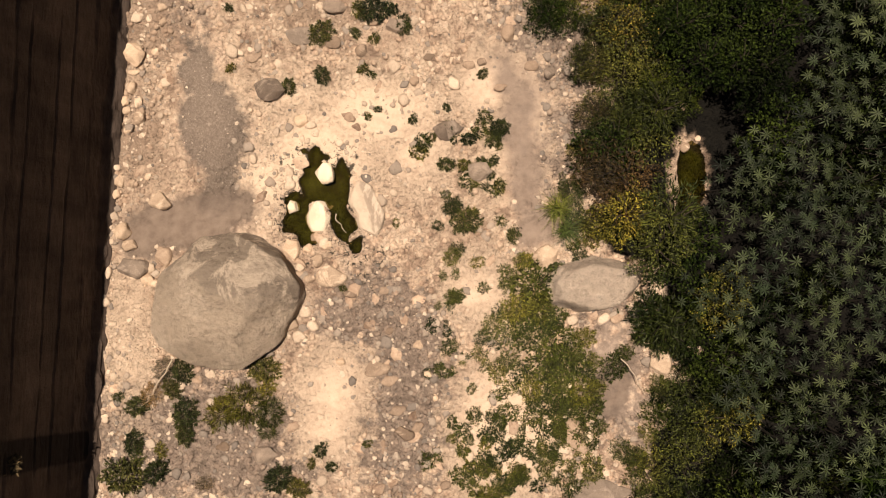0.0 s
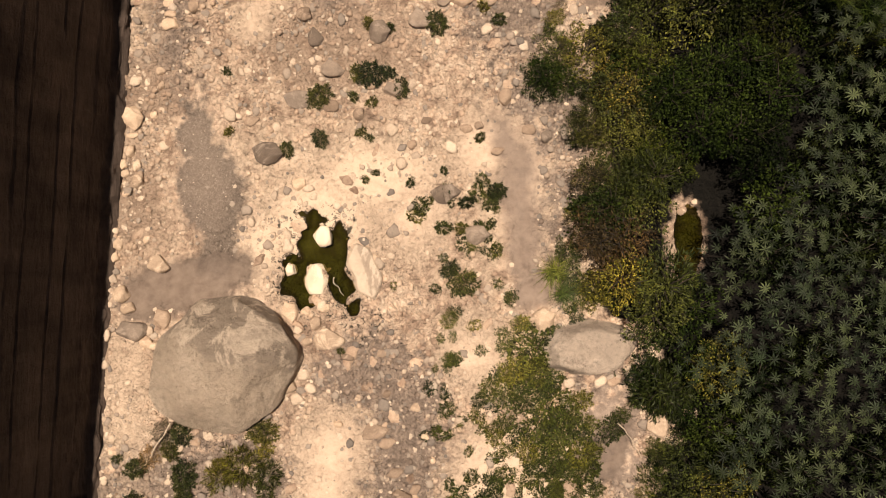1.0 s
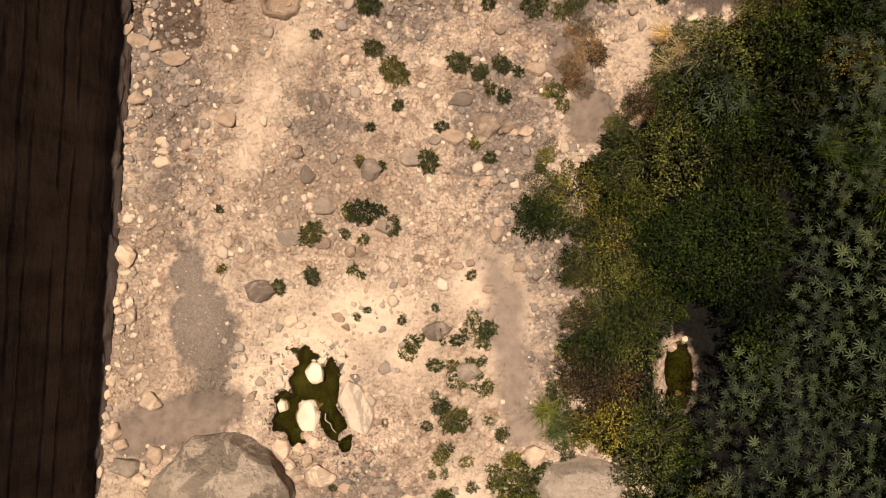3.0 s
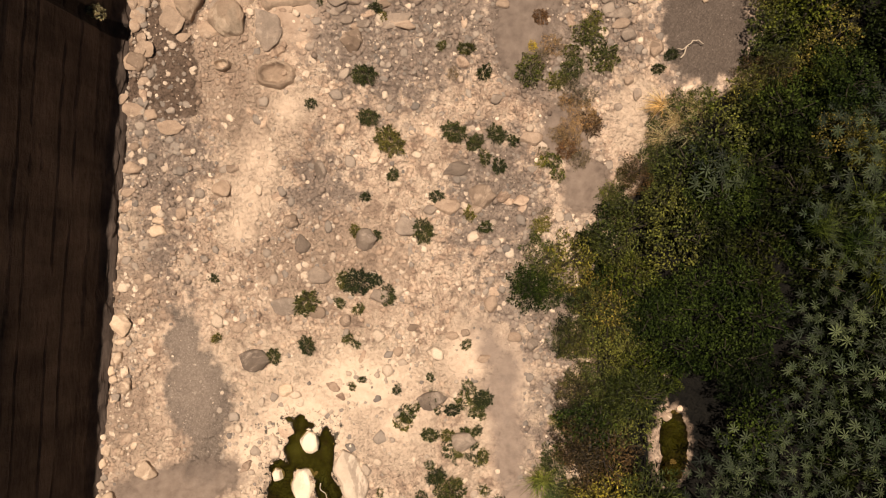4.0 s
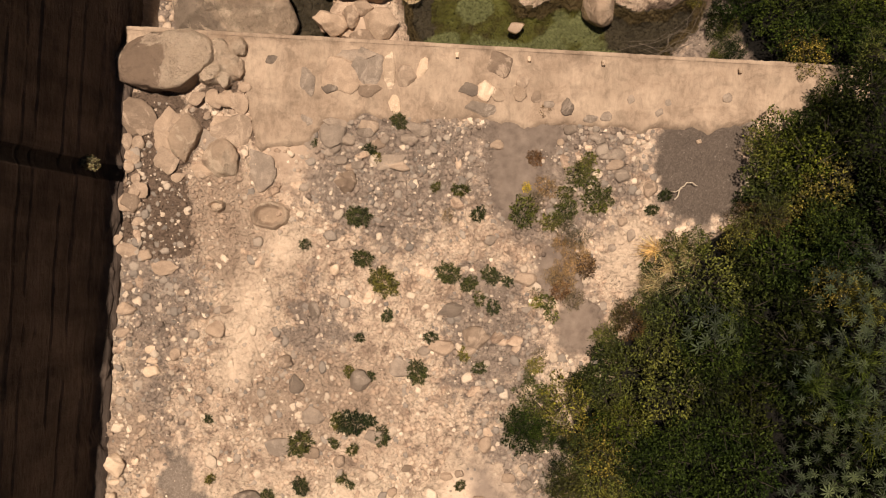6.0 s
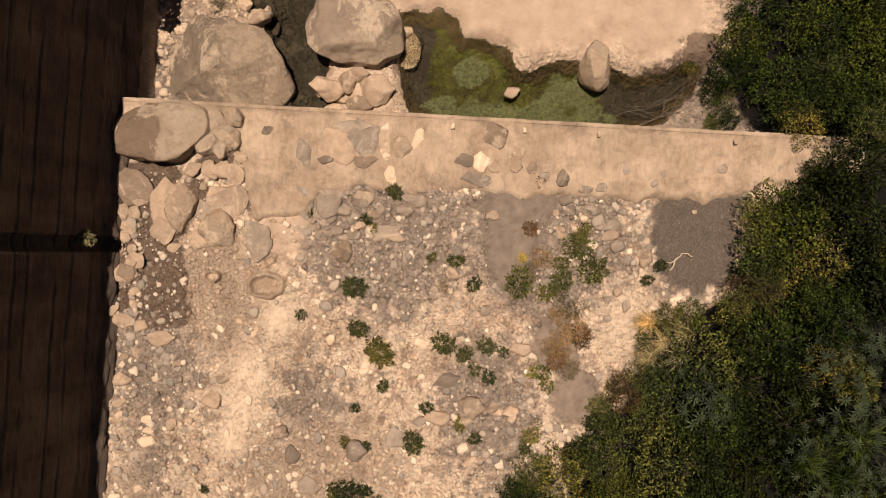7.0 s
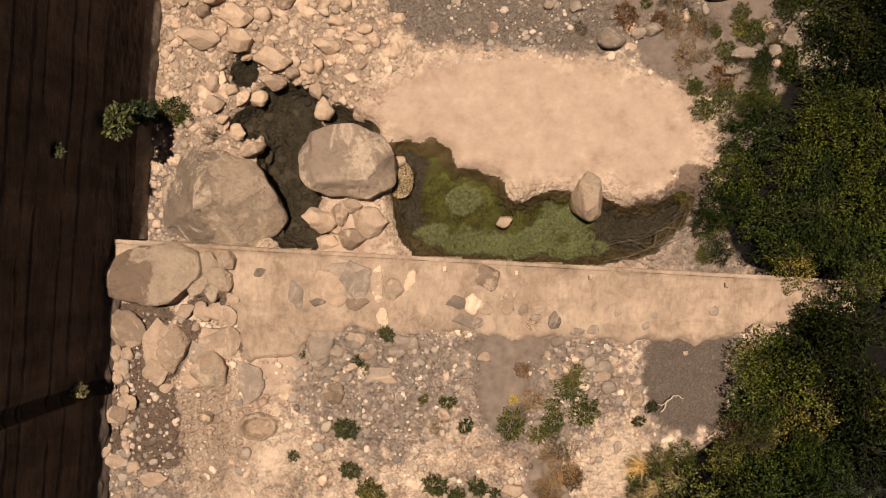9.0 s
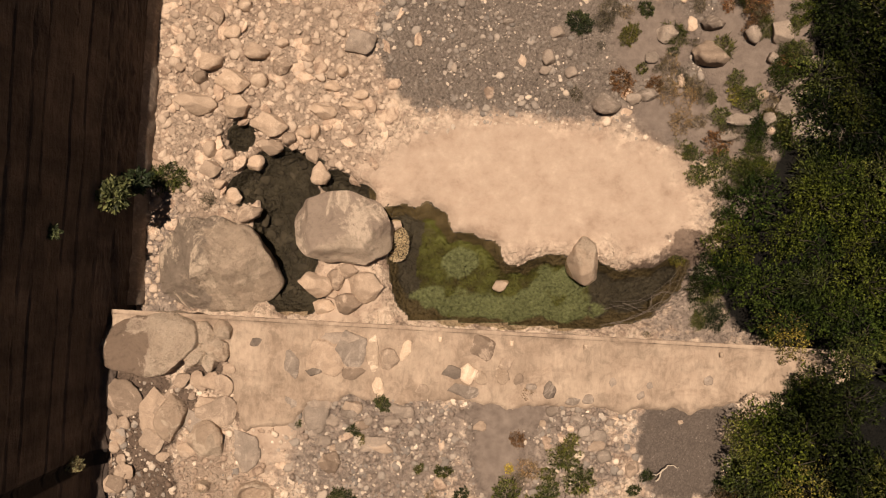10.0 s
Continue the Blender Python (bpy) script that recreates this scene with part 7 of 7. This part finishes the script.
stick('bleached driftwood branch on the dark sand', [(5.33, 9.69, 0.08), (5.23, 9.60, 0.10), (5.12, 9.62, 0.12)], 0.012)
stick('thin pale dead cane lying beside the boulder', [(-5.45, -2.24, 0.20), (-5.71, -2.62, 0.12), (-6.03, -3.14, 0.10)], 0.018)
stick('short pale stick lying in the pond', [(-2.19, 0.70, 0.00), (-2.08, 0.51, 0.01), (-1.98, 0.33, 0.02)], 0.012)
stick('bleached driftwood branch on the dark sand', [(5.19, 9.44, 0.05), (5.33, 9.69, 0.08), (5.49, 9.79, 0.10), (5.67, 9.73, 0.08)], 0.016)
stick('long pale dry reed standing among stones', [(8.32, 18.91, -0.60), (8.41, 18.24, -0.75), (8.39, 17.31, -0.90)], 0.02)
stick('thin dark root trailing along the pool edge', [(4.56, 12.58, -1.20), (5.19, 12.74, -1.20), (5.62, 13.07, -1.15), (6.07, 13.26, -1.15), (6.49, 13.64, -1.10), (6.53, 14.02, -1.05)], 0.009)
stick('thin dark root trailing along the pool edge', [(5.43, 12.94, -1.15), (5.49, 13.23, -1.15), (5.81, 13.28, -1.15), (6.22, 13.20, -1.15), (5.81, 12.94, -1.15), (5.56, 12.90, -1.15)], 0.007)
stick('thin dead branch leaning in the thicket', [(3.54, -2.17, 0.40), (3.85, -2.53, 0.30), (4.05, -2.95, 0.20)], 0.012)
wall_plant(-5.79, 15.29, 0.60, 0.36, LEAF_PALE, 'leafy green plant rooted in the wall joint', 901)
wall_plant(-5.70, 15.64, -0.20, 0.3, LEAF_PALE, 'leafy green plant rooted in the wall joint', 902)
wall_plant(-6.18, 14.50, 2.10, 0.16, LEAF_PALE, 'small weed rooted in the wall', 903)
wall_plant(-6.33, 10.06, 1.00, 0.17, STRAW, 'dry straw-coloured tuft on the wall', 904)
wall_plant(-7.48, -3.65, 2.30, 0.25, LEAF_DRY, 'dry twiggy weed hanging on the wall', 905)

hollow_rock(-3.12, 9.12, 0.46, SLAB_STONE)
hollow_rock(-4.2, 9.3, 0.2, SLAB_STONE)

build_castors()
build_bank()
build_tussocks()
build_far_thicket()
build_shrubs()
build_cobbles()
